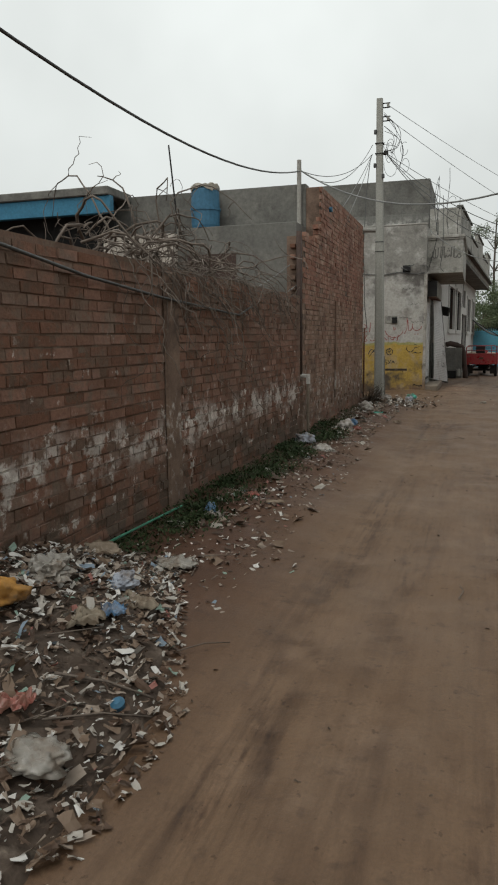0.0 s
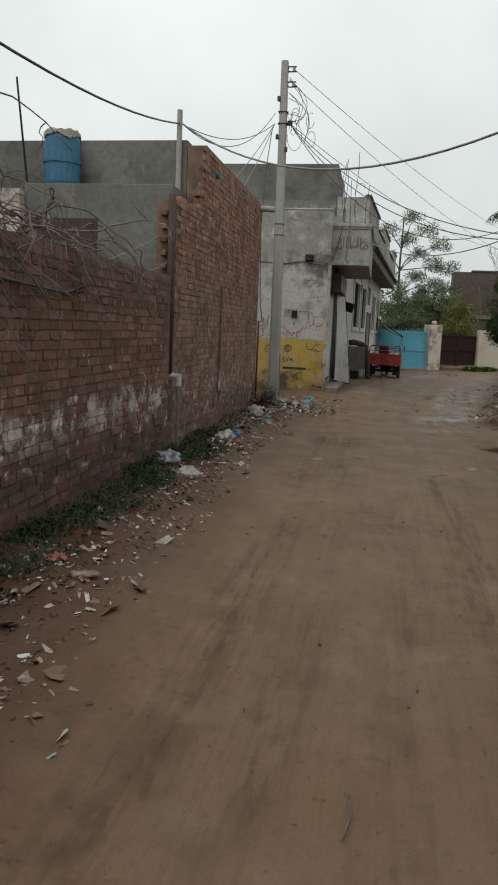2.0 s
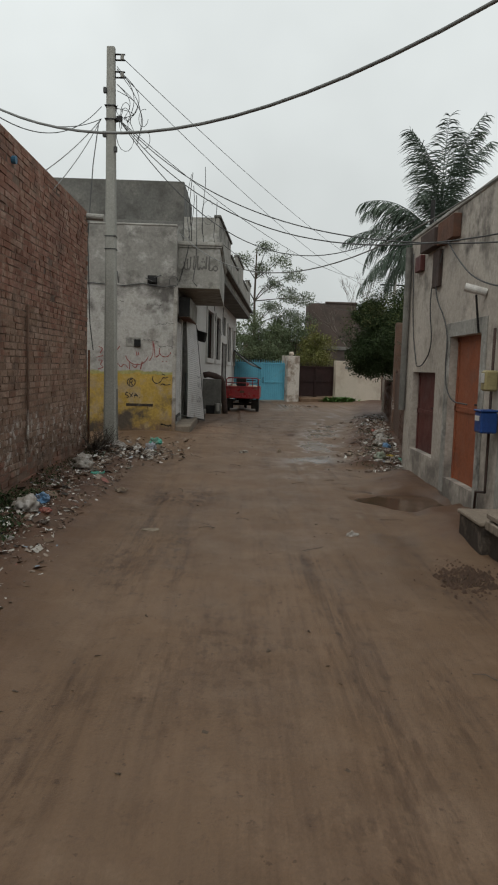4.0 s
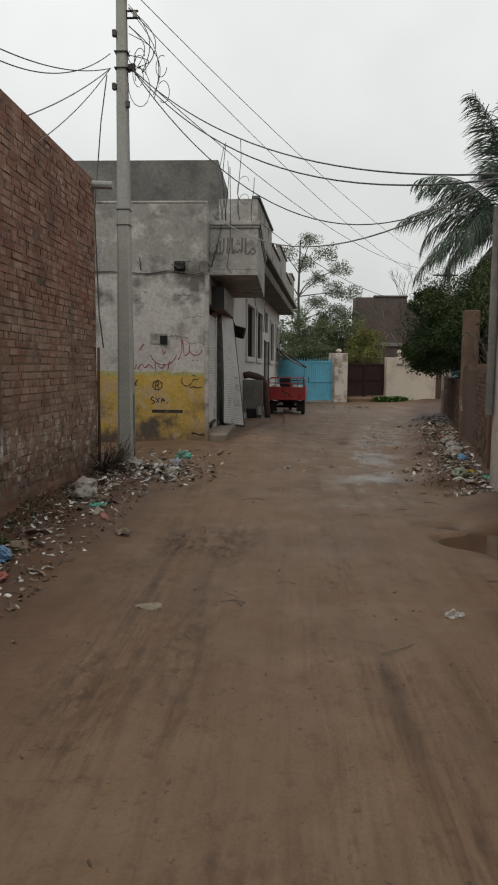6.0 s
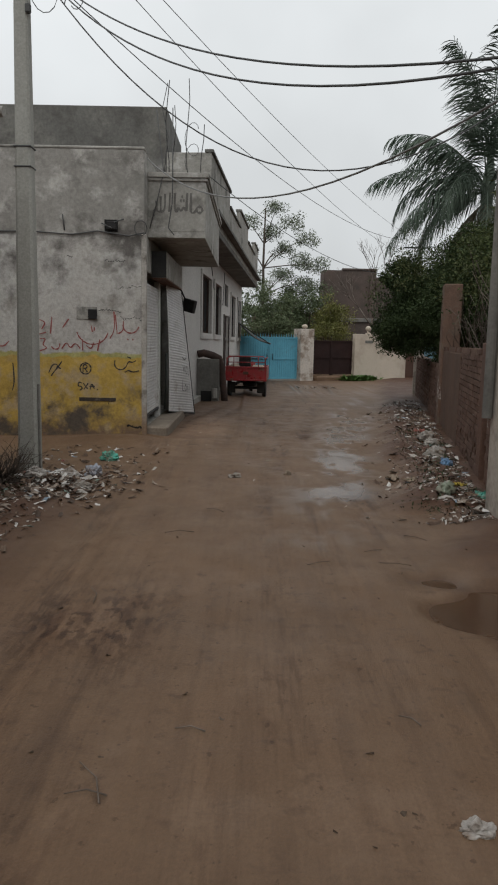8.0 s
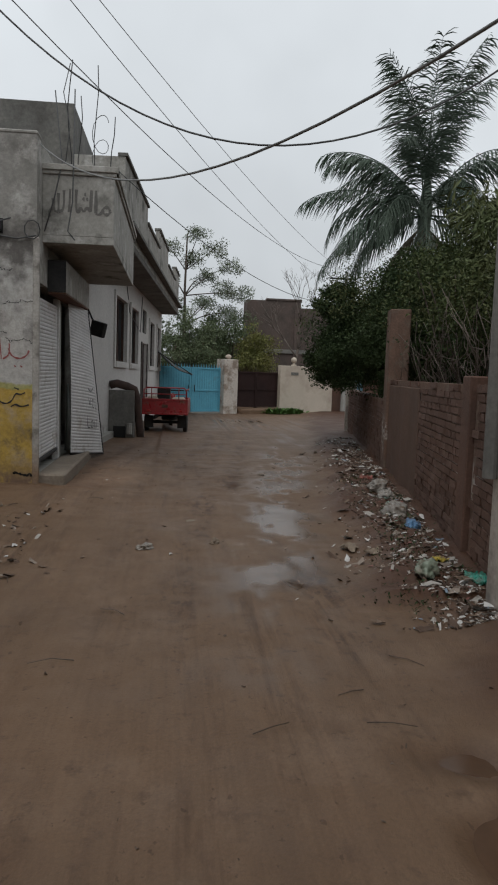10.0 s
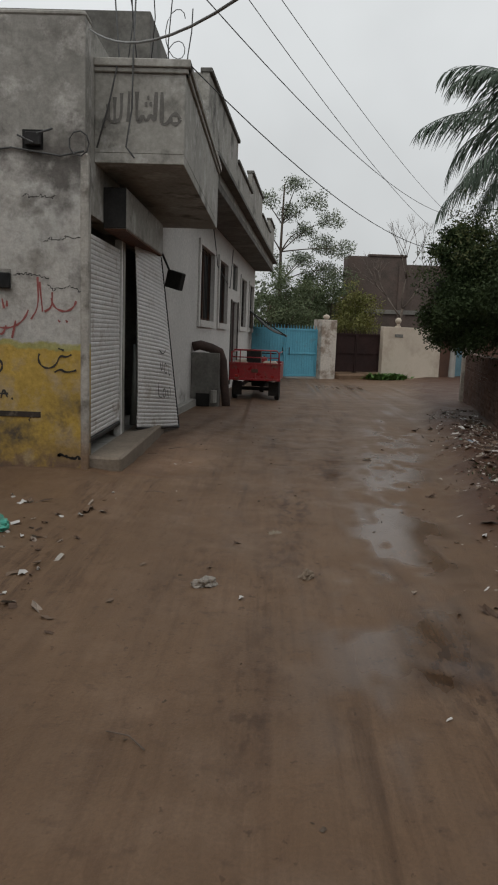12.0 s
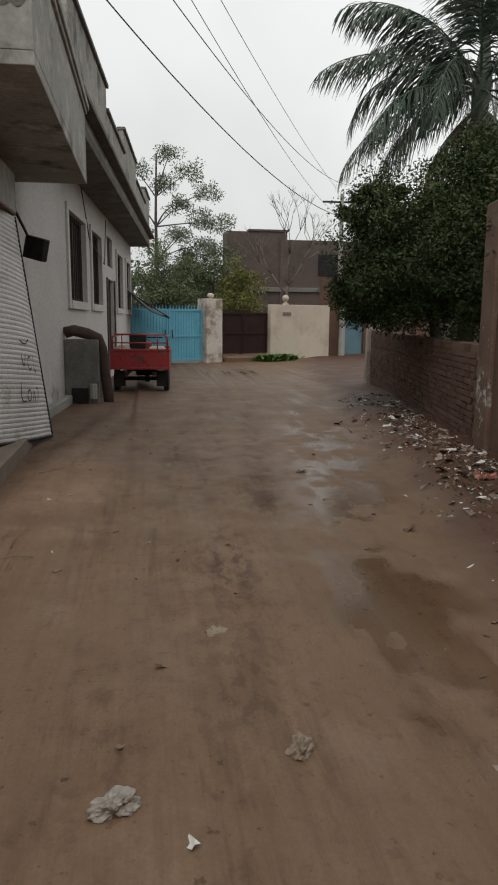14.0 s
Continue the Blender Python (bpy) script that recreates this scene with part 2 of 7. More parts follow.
# dark iron; also stands for shade in the wall joint and gable window
M_DUCT = surface("sooty_iron_and_shade", (0.072, 0.045, 0.036), (0.045, 0.032, 0.028), 4, 40, 0.85, 0.3)
# wet brick, darkened further for the void under the entrance slabs
M_SOAKED = surface("soaked_shaded_brick", (0.050, 0.038, 0.03), (0.03, 0.024, 0.02), 4, 30, 0.8, 0.6, layers=(((0.16, 0.13, 0.105), 5.0, 0.6, None, None),))
M_TARP = surface("black_tarpaulin", (0.03, 0.032, 0.03), (0.05, 0.052, 0.045), 4, 30, 0.6, 0.2)


def leaf_material(name, a, b, vary=0.35):
    m = surface(name, a, b, 0.8, 12, 0.7, 0.0, vary=vary, spec=0.12)
    return m


# dark green, deepened in colour for the shade within tree and hedge
M_LEAF_DARK_SHADED = leaf_material("shaded_dark_green_leaves", (0.026, 0.043, 0.016), (0.040, 0.056, 0.021))
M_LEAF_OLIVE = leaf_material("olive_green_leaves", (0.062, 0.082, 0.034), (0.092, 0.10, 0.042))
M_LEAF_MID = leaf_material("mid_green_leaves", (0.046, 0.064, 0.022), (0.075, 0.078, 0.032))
# grey green, lightened so the far trees carry their haze in colour
M_LEAF_GREY_HAZE = leaf_material("hazy_grey_green_leaves", (0.15, 0.18, 0.13), (0.20, 0.22, 0.16))
# distance haze over the garden shrubs is put into this paler green
M_LEAF_HAZY = leaf_material("hazy_green_leaves", (0.095, 0.125, 0.065), (0.13, 0.155, 0.085))
M_LEAF_YELLOW = leaf_material("yellow_green_leaves", (0.17, 0.16, 0.05), (0.14, 0.15, 0.05))
M_PALM = leaf_material("palm_fronds", (0.050, 0.072, 0.052), (0.080, 0.102, 0.076))
M_PALM_DRY = leaf_material("dry_palm_fronds", (0.16, 0.135, 0.095), (0.12, 0.10, 0.07))
M_GRASS = leaf_material("weeds", (0.022, 0.038, 0.014), (0.034, 0.048, 0.02))

# mud: dry brown, darker in the ruts, glossy where water stands in a thin film
M_MUD = surface("wet_mud", (0.146, 0.088, 0.050), (0.118, 0.070, 0.039), 0.6, 60, 0.64, 0.40, spec=0.38,
                layers=(((0.160, 0.101, 0.062), 2.2, 0.60, None, None), ((0.082, 0.048, 0.028), 9.0, 0.655, None, None)), edge=0.09, grit=0.36)
nt = M_MUD.node_tree
bsdf = nt.nodes["Principled BSDF"]
base, rsrc = bsdf.inputs["Base Color"].links[0].from_socket, bsdf.inputs["Roughness"].links[0].from_socket
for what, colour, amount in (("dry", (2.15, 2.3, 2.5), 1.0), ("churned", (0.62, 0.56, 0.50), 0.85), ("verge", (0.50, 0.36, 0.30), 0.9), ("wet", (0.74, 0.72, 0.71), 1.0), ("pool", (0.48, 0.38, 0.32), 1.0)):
    at = nt.nodes.new("ShaderNodeAttribute")
    at.attribute_name = what
    k = nt.nodes.new("ShaderNodeMix")
    k.data_type, k.blend_type = "RGBA", "MULTIPLY"
    k.inputs[7].default_value = (*colour, 1)
    nt.links.new(at.outputs["Fac"], k.inputs[0])
    nt.links.new(base, k.inputs[6])
    base = k.outputs[2]
    if what == "wet":
        r = nt.nodes.new("ShaderNodeMix")
        r.inputs[3].default_value = 0.20
        nt.links.new(at.outputs["Fac"], r.inputs[0])
        nt.links.new(rsrc, r.inputs[2])
        nt.links.new(r.outputs[0], bsdf.inputs["Roughness"])
# fine grooves drawn out along the lane, and lumpy tread marks where it is churned
spot = nt.nodes.new("ShaderNodeNewGeometry")


def drawn(sx, sy, scale, lo, hi, attribute, least):
    stretch = nt.nodes.new("ShaderNodeVectorMath")
    stretch.operation = "MULTIPLY"
    stretch.inputs[1].default_value = (sx, sy, 1.0)
    nt.links.new(spot.outputs["Position"], stretch.inputs[0])
    n = nt.nodes.new("ShaderNodeTexNoise")
    n.inputs["Scale"].default_value, n.inputs["Detail"].default_value, n.inputs["Roughness"].default_value = scale, 5.0, 0.6
    nt.links.new(stretch.outputs[0], n.inputs["Vector"])
    r = nt.nodes.new("ShaderNodeMapRange")
    r.inputs["From Min"].default_value, r.inputs["From Max"].default_value = lo, hi
    nt.links.new(n.outputs["Fac"], r.inputs["Value"])
    a = nt.nodes.new("ShaderNodeAttribute")
    a.attribute_name = attribute
    w = nt.nodes.new("ShaderNodeMapRange")
    w.inputs["To Min"].default_value = least
    nt.links.new(a.outputs["Fac"], w.inputs["Value"])
    k = nt.nodes.new("ShaderNodeMath")
    k.operation = "MULTIPLY"
    nt.links.new(r.outputs[0], k.inputs[0])
    nt.links.new(w.outputs[0], k.inputs[1])
    return k.outputs[0]


for fac, colour in ((drawn(1.0, 0.05, 13.0, 0.47, 0.66, "rut", 0.22), (0.56, 0.51, 0.47)), (drawn(1.0, 0.07, 7.0, 0.52, 0.70, "rut", 0.18), (1.28, 1.28, 1.30)),
                    (drawn(1.0, 0.22, 15.0, 0.54, 0.64, "rut", 0.12), (0.58, 0.52, 0.48)), (drawn(1.0, 0.22, 7.0, 0.44, 0.58, "tread", 0.0), (0.64, 0.56, 0.50)),
                    (drawn(1.0, 0.45, 16.0, 0.50, 0.58, "tread", 0.02), (0.42, 0.35, 0.30)), (drawn(1.0, 0.05, 42.0, 0.48, 0.64, "rut", 0.25), (0.74, 0.71, 0.68)),
                    (drawn(1.0, 0.8, 22.0, 0.645, 0.68, "rut", 0.75), (0.48, 0.43, 0.39))):
    k = nt.nodes.new("ShaderNodeMix")
    k.data_type, k.blend_type = "RGBA", "MULTIPLY"
    k.inputs[7].default_value = (*colour, 1)
    nt.links.new(fac, k.inputs[0])
    nt.links.new(base, k.inputs[6])
    base = k.outputs[2]
nt.links.new(base, bsdf.inputs["Base Color"])
# a film of water levels the fine relief
relief = bsdf.inputs["Normal"].links[0].from_node
film_at = nt.nodes.new("ShaderNodeAttribute")
film_at.attribute_name = "wet"
level = nt.nodes.new("ShaderNodeMapRange")
level.inputs["To Min"].default_value, level.inputs["To Max"].default_value = 0.40, 0.03
nt.links.new(film_at.outputs["Fac"], level.inputs["Value"])
nt.links.new(level.outputs[0], relief.inputs["Strength"])

M_WATER = surface("muddy_water", (0.085, 0.048, 0.028), (0.070, 0.039, 0.023), 1.0, 6, 0.13, 0.0, spec=0.35)

# ---- small builders ----


def link_mesh(name, verts, faces, material, parent=None, smooth=False):
    me = bpy.data.meshes.new(name)
    me.from_pydata([tuple(v) for v in verts], [], [tuple(f) for f in faces])
    me.materials.append(material)
    if smooth:
        me.polygons.foreach_set("use_smooth", [True] * len(me.polygons))
    me.update()
    ob = new(name, me)
    ob.parent = parent
    return ob


def part(name, bm, material, parent=None, label="", smooth=False):
    me = bpy.data.meshes.new(name)
    bmesh.ops.recalc_face_normals(bm, faces=bm.faces)
    bm.to_mesh(me)
    bm.free()
    me.materials.append(material)
    if smooth:
        me.polygons.foreach_set("use_smooth", [True] * len(me.polygons))
    ob = new(name, me)
    ob.parent = parent
    if label:
        ob["label"] = label
    return ob


def thing(name, m, label, category, group="", kind=""):
    ob = new(name)
    ob.matrix_world = m
    return tagged(ob, label, category, group, kind)


def box(bm, x0, x1, y0, y1, z0, z1, bevel=0.0, m=None):
    r = bmesh.ops.create_cube(bm, size=1.0)
    vs = r["verts"]
    for v in vs:
        v.co = Vector(((x0 + x1) / 2 + v.co.x * (x1 - x0), (y0 + y1) / 2 + v.co.y * (y1 - y0), (z0 + z1) / 2 + v.co.z * (z1 - z0)))
    if bevel:
        es = list({e for v in vs for e in v.link_edges})
        out = bmesh.ops.bevel(bm, geom=es, offset=bevel, segments=1, affect="EDGES")
        vs = list({v for f in out["faces"] for v in f.verts} | {v for v in vs if v.is_valid})
    if m is not None:
        bmesh.ops.transform(bm, matrix=m, verts=vs)
    return bm


def boxes(*rows, bevel=0.0):
    bm = bmesh.new()
    for r in rows:
        box(bm, *r, bevel=bevel)
    return bm


def rod(bm, p, q, r0, r1=None, sides=8):
    p, q = Vector(p), Vector(q)
    r1 = r0 if r1 is None else r1
    turn = (q - p).to_track_quat("Z", "Y").to_matrix().to_4x4()
    bmesh.ops.create_cone(bm, cap_ends=True, segments=sides, radius1=r0, radius2=r1, depth=(q - p).length,
                          matrix=Matrix.Translation((p + q) / 2) @ turn)
    return bm


def tube_geo(points, radius, sides=5, taper=1.0):
    """Vertices and faces of a tube along points; the radius runs to radius * taper."""
    pts = [Vector(p) for p in points]
    verts, faces, n = [], [], len(pts)
    for i, p in enumerate(pts):
        d = (pts[min(i + 1, n - 1)] - pts[max(i - 1, 0)])
        d = d.normalized() if d.length > 1e-9 else Vector((0, 0, 1))
        side = d.cross(Vector((0.31, 0.17, 1.0) if abs(d.z) < 0.9 else (1, 0.2, 0))).normalized()
        up = side.cross(d)
        r = radius * (1 + (taper - 1) * i / max(1, n - 1))
        for k in range(sides):
            a = 2 * math.pi * k / sides
            verts.append(p + r * (math.cos(a) * side + math.sin(a) * up))
    for i in range(n - 1):
        for k in range(sides):
            j = (k + 1) % sides
            faces.append((i * sides + k, i * sides + j, (i + 1) * sides + j, (i + 1) * sides + k))
    faces.append(tuple(range(sides))[::-1])
    faces.append(tuple((n - 1) * sides + k for k in range(sides)))
    return verts, faces


def tubes(name, lines, material, parent=None, sides=5):
    """One mesh of several tubes: lines of (points, radius, taper)."""
    V, F = [], []
    for points, radius, taper in lines:
        v, f = tube_geo(points, radius, sides, taper)
        k = len(V)
        V += v
        F += [tuple(i + k for i in q) for q in f]
    return link_mesh(name, V, F, material, parent, True)


def sag(p, q, drop, n=18):
    p, q = Vector(p), Vector(q)
    return [p.lerp(q, i / n) - Vector((0, 0, drop * 4 * (i / n) * (1 - i / n))) for i in range(n + 1)]


def panel(length, height, thick, holes=(), top=None):
    """A wall along +y from 0 to length, its street face at x=0 and its back at x=-thick, with rectangular holes (y0, y1, z0, z1)."""
    us = sorted({0.0, length, *(h[0] for h in holes), *(h[1] for h in holes)})
    zs = sorted({-0.5, height, *(h[2] for h in holes), *(h[3] for h in holes)})
    solid = {}
    for i in range(len(us) - 1):
        for j in range(len(zs) - 1):
            u, z = (us[i] + us[i + 1]) / 2, (zs[j] + zs[j + 1]) / 2
            solid[i, j] = not any(h[0] < u < h[1] and h[2] < z < h[3] for h in holes)
    bm = bmesh.new()
    cache = {}

    def v(x, u, z):
        if (x, u, z) not in cache:
            cache[x, u, z] = bm.verts.new((x, u, z))
        return cache[x, u, z]

    for (i, j), full in solid.items():
        if not full:
            continue
        a, b, c, d = us[i], us[i + 1], zs[j], zs[j + 1]
        bm.faces.new([v(0, a, c), v(0, b, c), v(0, b, d), v(0, a, d)])
        bm.faces.new([v(-thick, b, c), v(-thick, a, c), v(-thick, a, d), v(-thick, b, d)])
        for (di, dj), (p, q) in (((-1, 0), ((a, c), (a, d))), ((1, 0), ((b, d), (b, c))), ((0, -1), ((b, c), (a, c))), ((0, 1), ((a, d), (b, d)))):
            if not solid.get((i + di, j + dj), False):
                bm.faces.new([v(0, *p), v(0, *q), v(-thick, *q), v(-thick, *p)])
    return bm


def scribble(name, strokes, to, material, parent, width=0.012, proud=0.004):
    """Painted or carved strokes: lists of (u, v) laid on a face by to(u, v, w), as thin flat ribbons."""
    V, F = [], []
    for n_th, s in enumerate(map(flow, strokes)):
        k = len(V)
        lift = proud + 0.0012 * (n_th % 7)
        for i, (u, v) in enumerate(s):
            a, b = s[max(i - 1, 0)], s[min(i + 1, len(s) - 1)]
            dx, dy = b[0] - a[0], b[1] - a[1]
            n = math.hypot(dx, dy) or 1.0
            w = width * (0.85 + 0.25 * math.sin(i * 0.6 + u * 9)) / 2
            V += [to(u - dy / n * w, v + dx / n * w, lift), to(u + dy / n * w, v - dx / n * w, lift)]
        F += [(k + 2 * i, k + 2 * i + 1, k + 2 * i + 3, k + 2 * i + 2) for i in range(len(s) - 1)]
    return link_mesh(name, V, F, material, parent)


def flow(stroke):
    """The same stroke with its corners rounded off."""
    for _ in range(2):
        out = [stroke[0]]
        for (a, b), (c, d) in zip(stroke, stroke[1:]):
            out += [(a * 0.75 + c * 0.25, b * 0.75 + d * 0.25), (a * 0.25 + c * 0.75, b * 0.25 + d * 0.75)]
        stroke = out + [stroke[-1]]
    return stroke


def arc(cx, cy, r, a0, a1, n=9, sx=1.0):
    return [(cx + sx * r * math.cos(radians(a0 + (a1 - a0) * i / n)), cy + r * math.sin(radians(a0 + (a1 - a0) * i / n))) for i in range(n + 1)]

# ---- the lie of the land ----


def smooth(lo, hi, v):
    t = np.clip((v - lo) / (hi - lo), 0, 1)
    return t * t * (3 - 2 * t)


def fall(y):
    """The lane falls gently past the shop."""
    return -0.30 * smooth(21.0, 45.0, np.asarray(y, float))


LEFT_WALL = -2.58            # street face of the brick walls
R_AT, R_SLOPE = (2.75, 15.9), 0.1735
R_TURN = -math.degrees(math.atan(R_SLOPE))


def ground_z(x, y):
    return float(land(np.array([x], float), np.array([y], float))[0][0])


TABLES = {}


def lattice(x, y, cell, seed):
    """Smooth value noise on a grid of that cell size."""
    if seed not in TABLES:
        TABLES[seed] = np.random.RandomState(seed).rand(256, 256)
    tab = TABLES[seed]
    u, v = x / cell, y / cell
    i, j = np.floor(u).astype(int), np.floor(v).astype(int)
    a, b = u - i, v - j
    a, b = a * a * (3 - 2 * a), b * b * (3 - 2 * b)
    g = lambda p, q: tab[p % 256, q % 256]
    return (g(i, j) * (1 - a) + g(i + 1, j) * a) * (1 - b) + (g(i, j + 1) * (1 - a) + g(i + 1, j + 1) * a) * b


def land(x, y):
    """Height, and how churned, overgrown and wet the ground is."""
    mid = 0.25 + 0.10 * np.maximum(0, y - 21) + 0.15 * np.sin(y * 0.21)
    left = np.where(y < 16.6, -1.75 + 0.25 * (lattice(x * 0, y, 0.9, 3) - 0.5) - 0.12 * (y > 9), np.where(y < 20.6, -9.0, -0.75 + 0.065 * (y - 21)))
    right = np.where(y < 15.7, 2.2, R_AT[0] + R_SLOPE * (y - R_AT[1]) - 0.85) + 0.4 * (lattice(x * 0, y, 0.8, 4) - 0.5)
    far = smooth(60.0, 90.0, np.hypot(x, y - 15))
    n1, n2, n3 = lattice(x, y, 1.3, 5), lattice(x, y, 0.33, 6), lattice(x, y, 0.11, 7)
    verge = np.clip(smooth(0.95, -0.15, x - left) + smooth(-0.4, 0.1, x - right), 0, 1) * (1 - far)
    verge = np.where((y > 16.6) & (y < 20.6) & (x < 0), 0.25 * verge, np.where((y > 20.6) & (x < 0), 0.3 * verge, np.where((y < 15.8) & (x > 0), 0.7 * verge, verge)))
    ruts = ((-1.05, 0.16, 1.0), (-0.62, 0.13, 0.6), (-0.05, 0.14, 0.45), (0.42, 0.15, 0.8), (0.82, 0.13, 0.6), (1.35, 0.17, 0.8))
    track = sum(k * np.exp(-((x - mid + 0.2 - s + 0.16 * (lattice(x * 0, y, 2.2, 40 + i) - 0.5)) / w) ** 2) for i, (s, w, k) in enumerate(ruts))
    patchy = smooth(0.42, 0.68, lattice(x, y, 2.0, 8))
    churn = np.clip(track * patchy * smooth(0.40, 0.72, 0.5 * lattice(x * 2.2, y * 0.8, 0.25, 9) + 0.5 * n3) * 1.5, 0, 1) * (1 - verge) * (1 - far)
    # places where wheels have churned the mud
    tread = sum(0.75 * np.exp(-((x - a) / c) ** 2 - ((y - b) / d) ** 2) for a, b, c, d in (
        (-0.95, 10.0, 0.22, 0.35), (-0.52, 10.6, 0.16, 0.8), (-0.60, 13.0, 0.40, 0.35), (-0.74, 12.8, 0.35, 0.5), (-0.34, 12.9, 0.20, 0.8), (-0.17, 8.3, 0.14, 0.9), (0.07, 8.1, 0.12, 0.8), (-1.25, 11.9, 0.25, 0.6),
        (0.45, 6.6, 0.18, 0.5), (1.36, 16.45, 0.25, 0.35), (1.62, 16.2, 0.30, 0.45), (0.42, 16.1, 0.16, 0.6), (0.09, 17.9, 0.14, 0.7), (0.72, 19.3, 0.22, 0.7), (0.63, 18.1, 0.16, 0.45), (0.74, 20.0, 0.25, 0.6), (1.1, 21.5, 0.3, 0.9)))
    tread = np.clip(tread * (0.55 + 0.45 * np.clip(track, 0, 1)), 0, 1) * (1 - verge)
    lug = churn * (0.5 + 0.5 * np.sin(y * 62 + 9 * np.abs(x - mid)))
    pool = smooth(0.30, 0.70, np.exp(-(((x - 2.02) / 0.75) ** 2 + ((y - 13.15) / 0.78) ** 2)) + 0.45 * (n2 - 0.5) + 0.25 * (n1 - 0.5))
    film = (0.35 + 0.65 * smooth(15.0, 17.0, y)) * np.exp(-((x - 1.2 - 0.155 * (y - 16.5)) / 0.48) ** 2) * smooth(12.0, 14.5, y) * smooth(34, 25, y)
    film = film + 0.9 * np.exp(-((x - 3.0) / 2.2) ** 2 - ((y - 37.0) / 3.5) ** 2) + 0.55 * np.exp(-((x - 1.4) / 0.3) ** 2) * smooth(9.5, 11, y) * smooth(13, 12, y)
    wet = np.clip(film * smooth(0.40, 0.64, 0.50 * lattice(x * 1.1, y * 0.9, 0.55, 10) + 0.30 * lattice(x * 2.0, y * 0.8, 0.2, 12) + 0.20 * n3) * 1.3, 0, 1) * (1 - verge)
    z = (fall(y) + 0.03 * (n1 - 0.5) * (1 - far) + 0.016 * (n2 - 0.5) * (0.4 + churn + verge) + 0.008 * (n3 - 0.5) * (0.35 + churn * 2 + verge * 2)
         - 0.02 * np.clip(track, 0, 1) * (1 - far) - 0.018 * lug + 0.022 * (tread + 0.4 * churn) * (n3 - 0.5) + 0.012 * tread * (n2 - 0.5) + 0.08 * verge ** 2 + 0.05 * verge * n2 - 0.06 * pool + 0.08 * np.exp(-((x + 1.9) / 1.0) ** 2 - ((y - 20.5) / 0.7) ** 2) + 0.03 * np.exp(-((x + 0.70) / 0.25) ** 2 - ((y - 23.3) / 2.0) ** 2))
    z = z * (1 - wet * 0.25)
    z = z * (1 - pool) - 0.075 * pool
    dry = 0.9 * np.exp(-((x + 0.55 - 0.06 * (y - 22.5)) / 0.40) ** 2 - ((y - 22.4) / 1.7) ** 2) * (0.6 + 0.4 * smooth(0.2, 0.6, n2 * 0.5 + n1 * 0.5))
    return z, churn * (1 - pool), verge * (1 - pool), np.clip(wet + 0.5 * pool, 0, 1), track * (1 - verge) * (1 - far) * (0.15 + 0.85 * smooth(0.3, 0.75, lattice(x * 2.0, y, 1.1, 14))), tread, dry, pool


def spread(lo, hi, step, reach):
    fine = list(np.arange(lo, hi + step / 2, step))
    out, d = [], step
    while (sum(out) if out else 0) < reach:
        d *= 1.35
        out.append(d)
    return np.array([lo - s for s in np.cumsum(out)][::-1] + fine + [hi + s for s in np.cumsum(out)])


def link_puddle(verts, faces):
    tagged(link_mesh("puddle", verts, faces, M_WATER, None, True), "shallow brown puddle in the mud by the house", "puddle")


def make_ground():
    xs, ys = spread(-3.0, 5.2, 0.05, 2500.0), np.concatenate([spread(-2.5, 25.0, 0.05, 2500.0)])
    X, Y = np.meshgrid(xs, ys)
    z, churn, verge, wet, track, tread, dry, pool = land(X.ravel(), Y.ravel())
    w, h = len(xs), len(ys)
    idx = np.arange(w * h).reshape(h, w)
    quads = np.stack([idx[:-1, :-1], idx[:-1, 1:], idx[1:, 1:], idx[1:, :-1]], -1).reshape(-1, 4)
    me = bpy.data.meshes.new("ground")
    me.vertices.add(w * h)
    me.vertices.foreach_set("co", np.stack([X.ravel(), Y.ravel(), z], -1).astype(np.float32).ravel())
    me.loops.add(quads.size)
    me.loops.foreach_set("vertex_index", quads.ravel().astype(np.int32))
    me.polygons.add(len(quads))
    me.polygons.foreach_set("loop_start", np.arange(0, quads.size, 4, dtype=np.int32))
    me.polygons.foreach_set("use_smooth", np.ones(len(quads), dtype=bool))
    me.update(calc_edges=True)
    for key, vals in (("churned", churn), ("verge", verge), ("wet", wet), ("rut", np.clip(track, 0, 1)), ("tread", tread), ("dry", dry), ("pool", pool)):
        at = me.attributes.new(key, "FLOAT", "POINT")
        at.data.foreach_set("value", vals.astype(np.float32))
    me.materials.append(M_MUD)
    # brown water lying in the hollow by the plastered house
    deep = (pool > 0.06).reshape(h, w)
    cells = deep[:-1, :-1] & deep[:-1, 1:] & deep[1:, 1:] & deep[1:, :-1]
    used = quads[cells.ravel()]
    names = {int(v): k for k, v in enumerate(np.unique(used))}
    at = np.stack([X.ravel(), Y.ravel()], -1)
    link_puddle([(*at[v], -0.054) for v in names], [[names[int(v)] for v in q] for q in used])
    tagged(new("ground", me), "rutted brown mud lane, damp with wheel tracks", "ground", kind="structure")


make_ground()


# ---- brick walls ----
COURSE, PITCH = 0.077, 0.236


def brick_mesh(seed, length, mat):
    rs = random.Random(seed)
    V = []
    for x in (-0.09, 0.0):
        for y in (0, length):
            for z in (0, COURSE - 0.013):
                j = 0.004
                V.append((x + (rs.uniform(-j, j) if x == 0 else 0), y + rs.uniform(-j, j), z + rs.uniform(-j, j) * 0.7))
    F = [(4, 6, 7, 5), (0, 1, 3, 2), (0, 4, 5, 1), (2, 3, 7, 6), (1, 5, 7, 3), (0, 2, 6, 4)]
    me = bpy.data.meshes.new("brick")
    me.from_pydata(V, [], F)
    me.materials.append(mat)
    return me


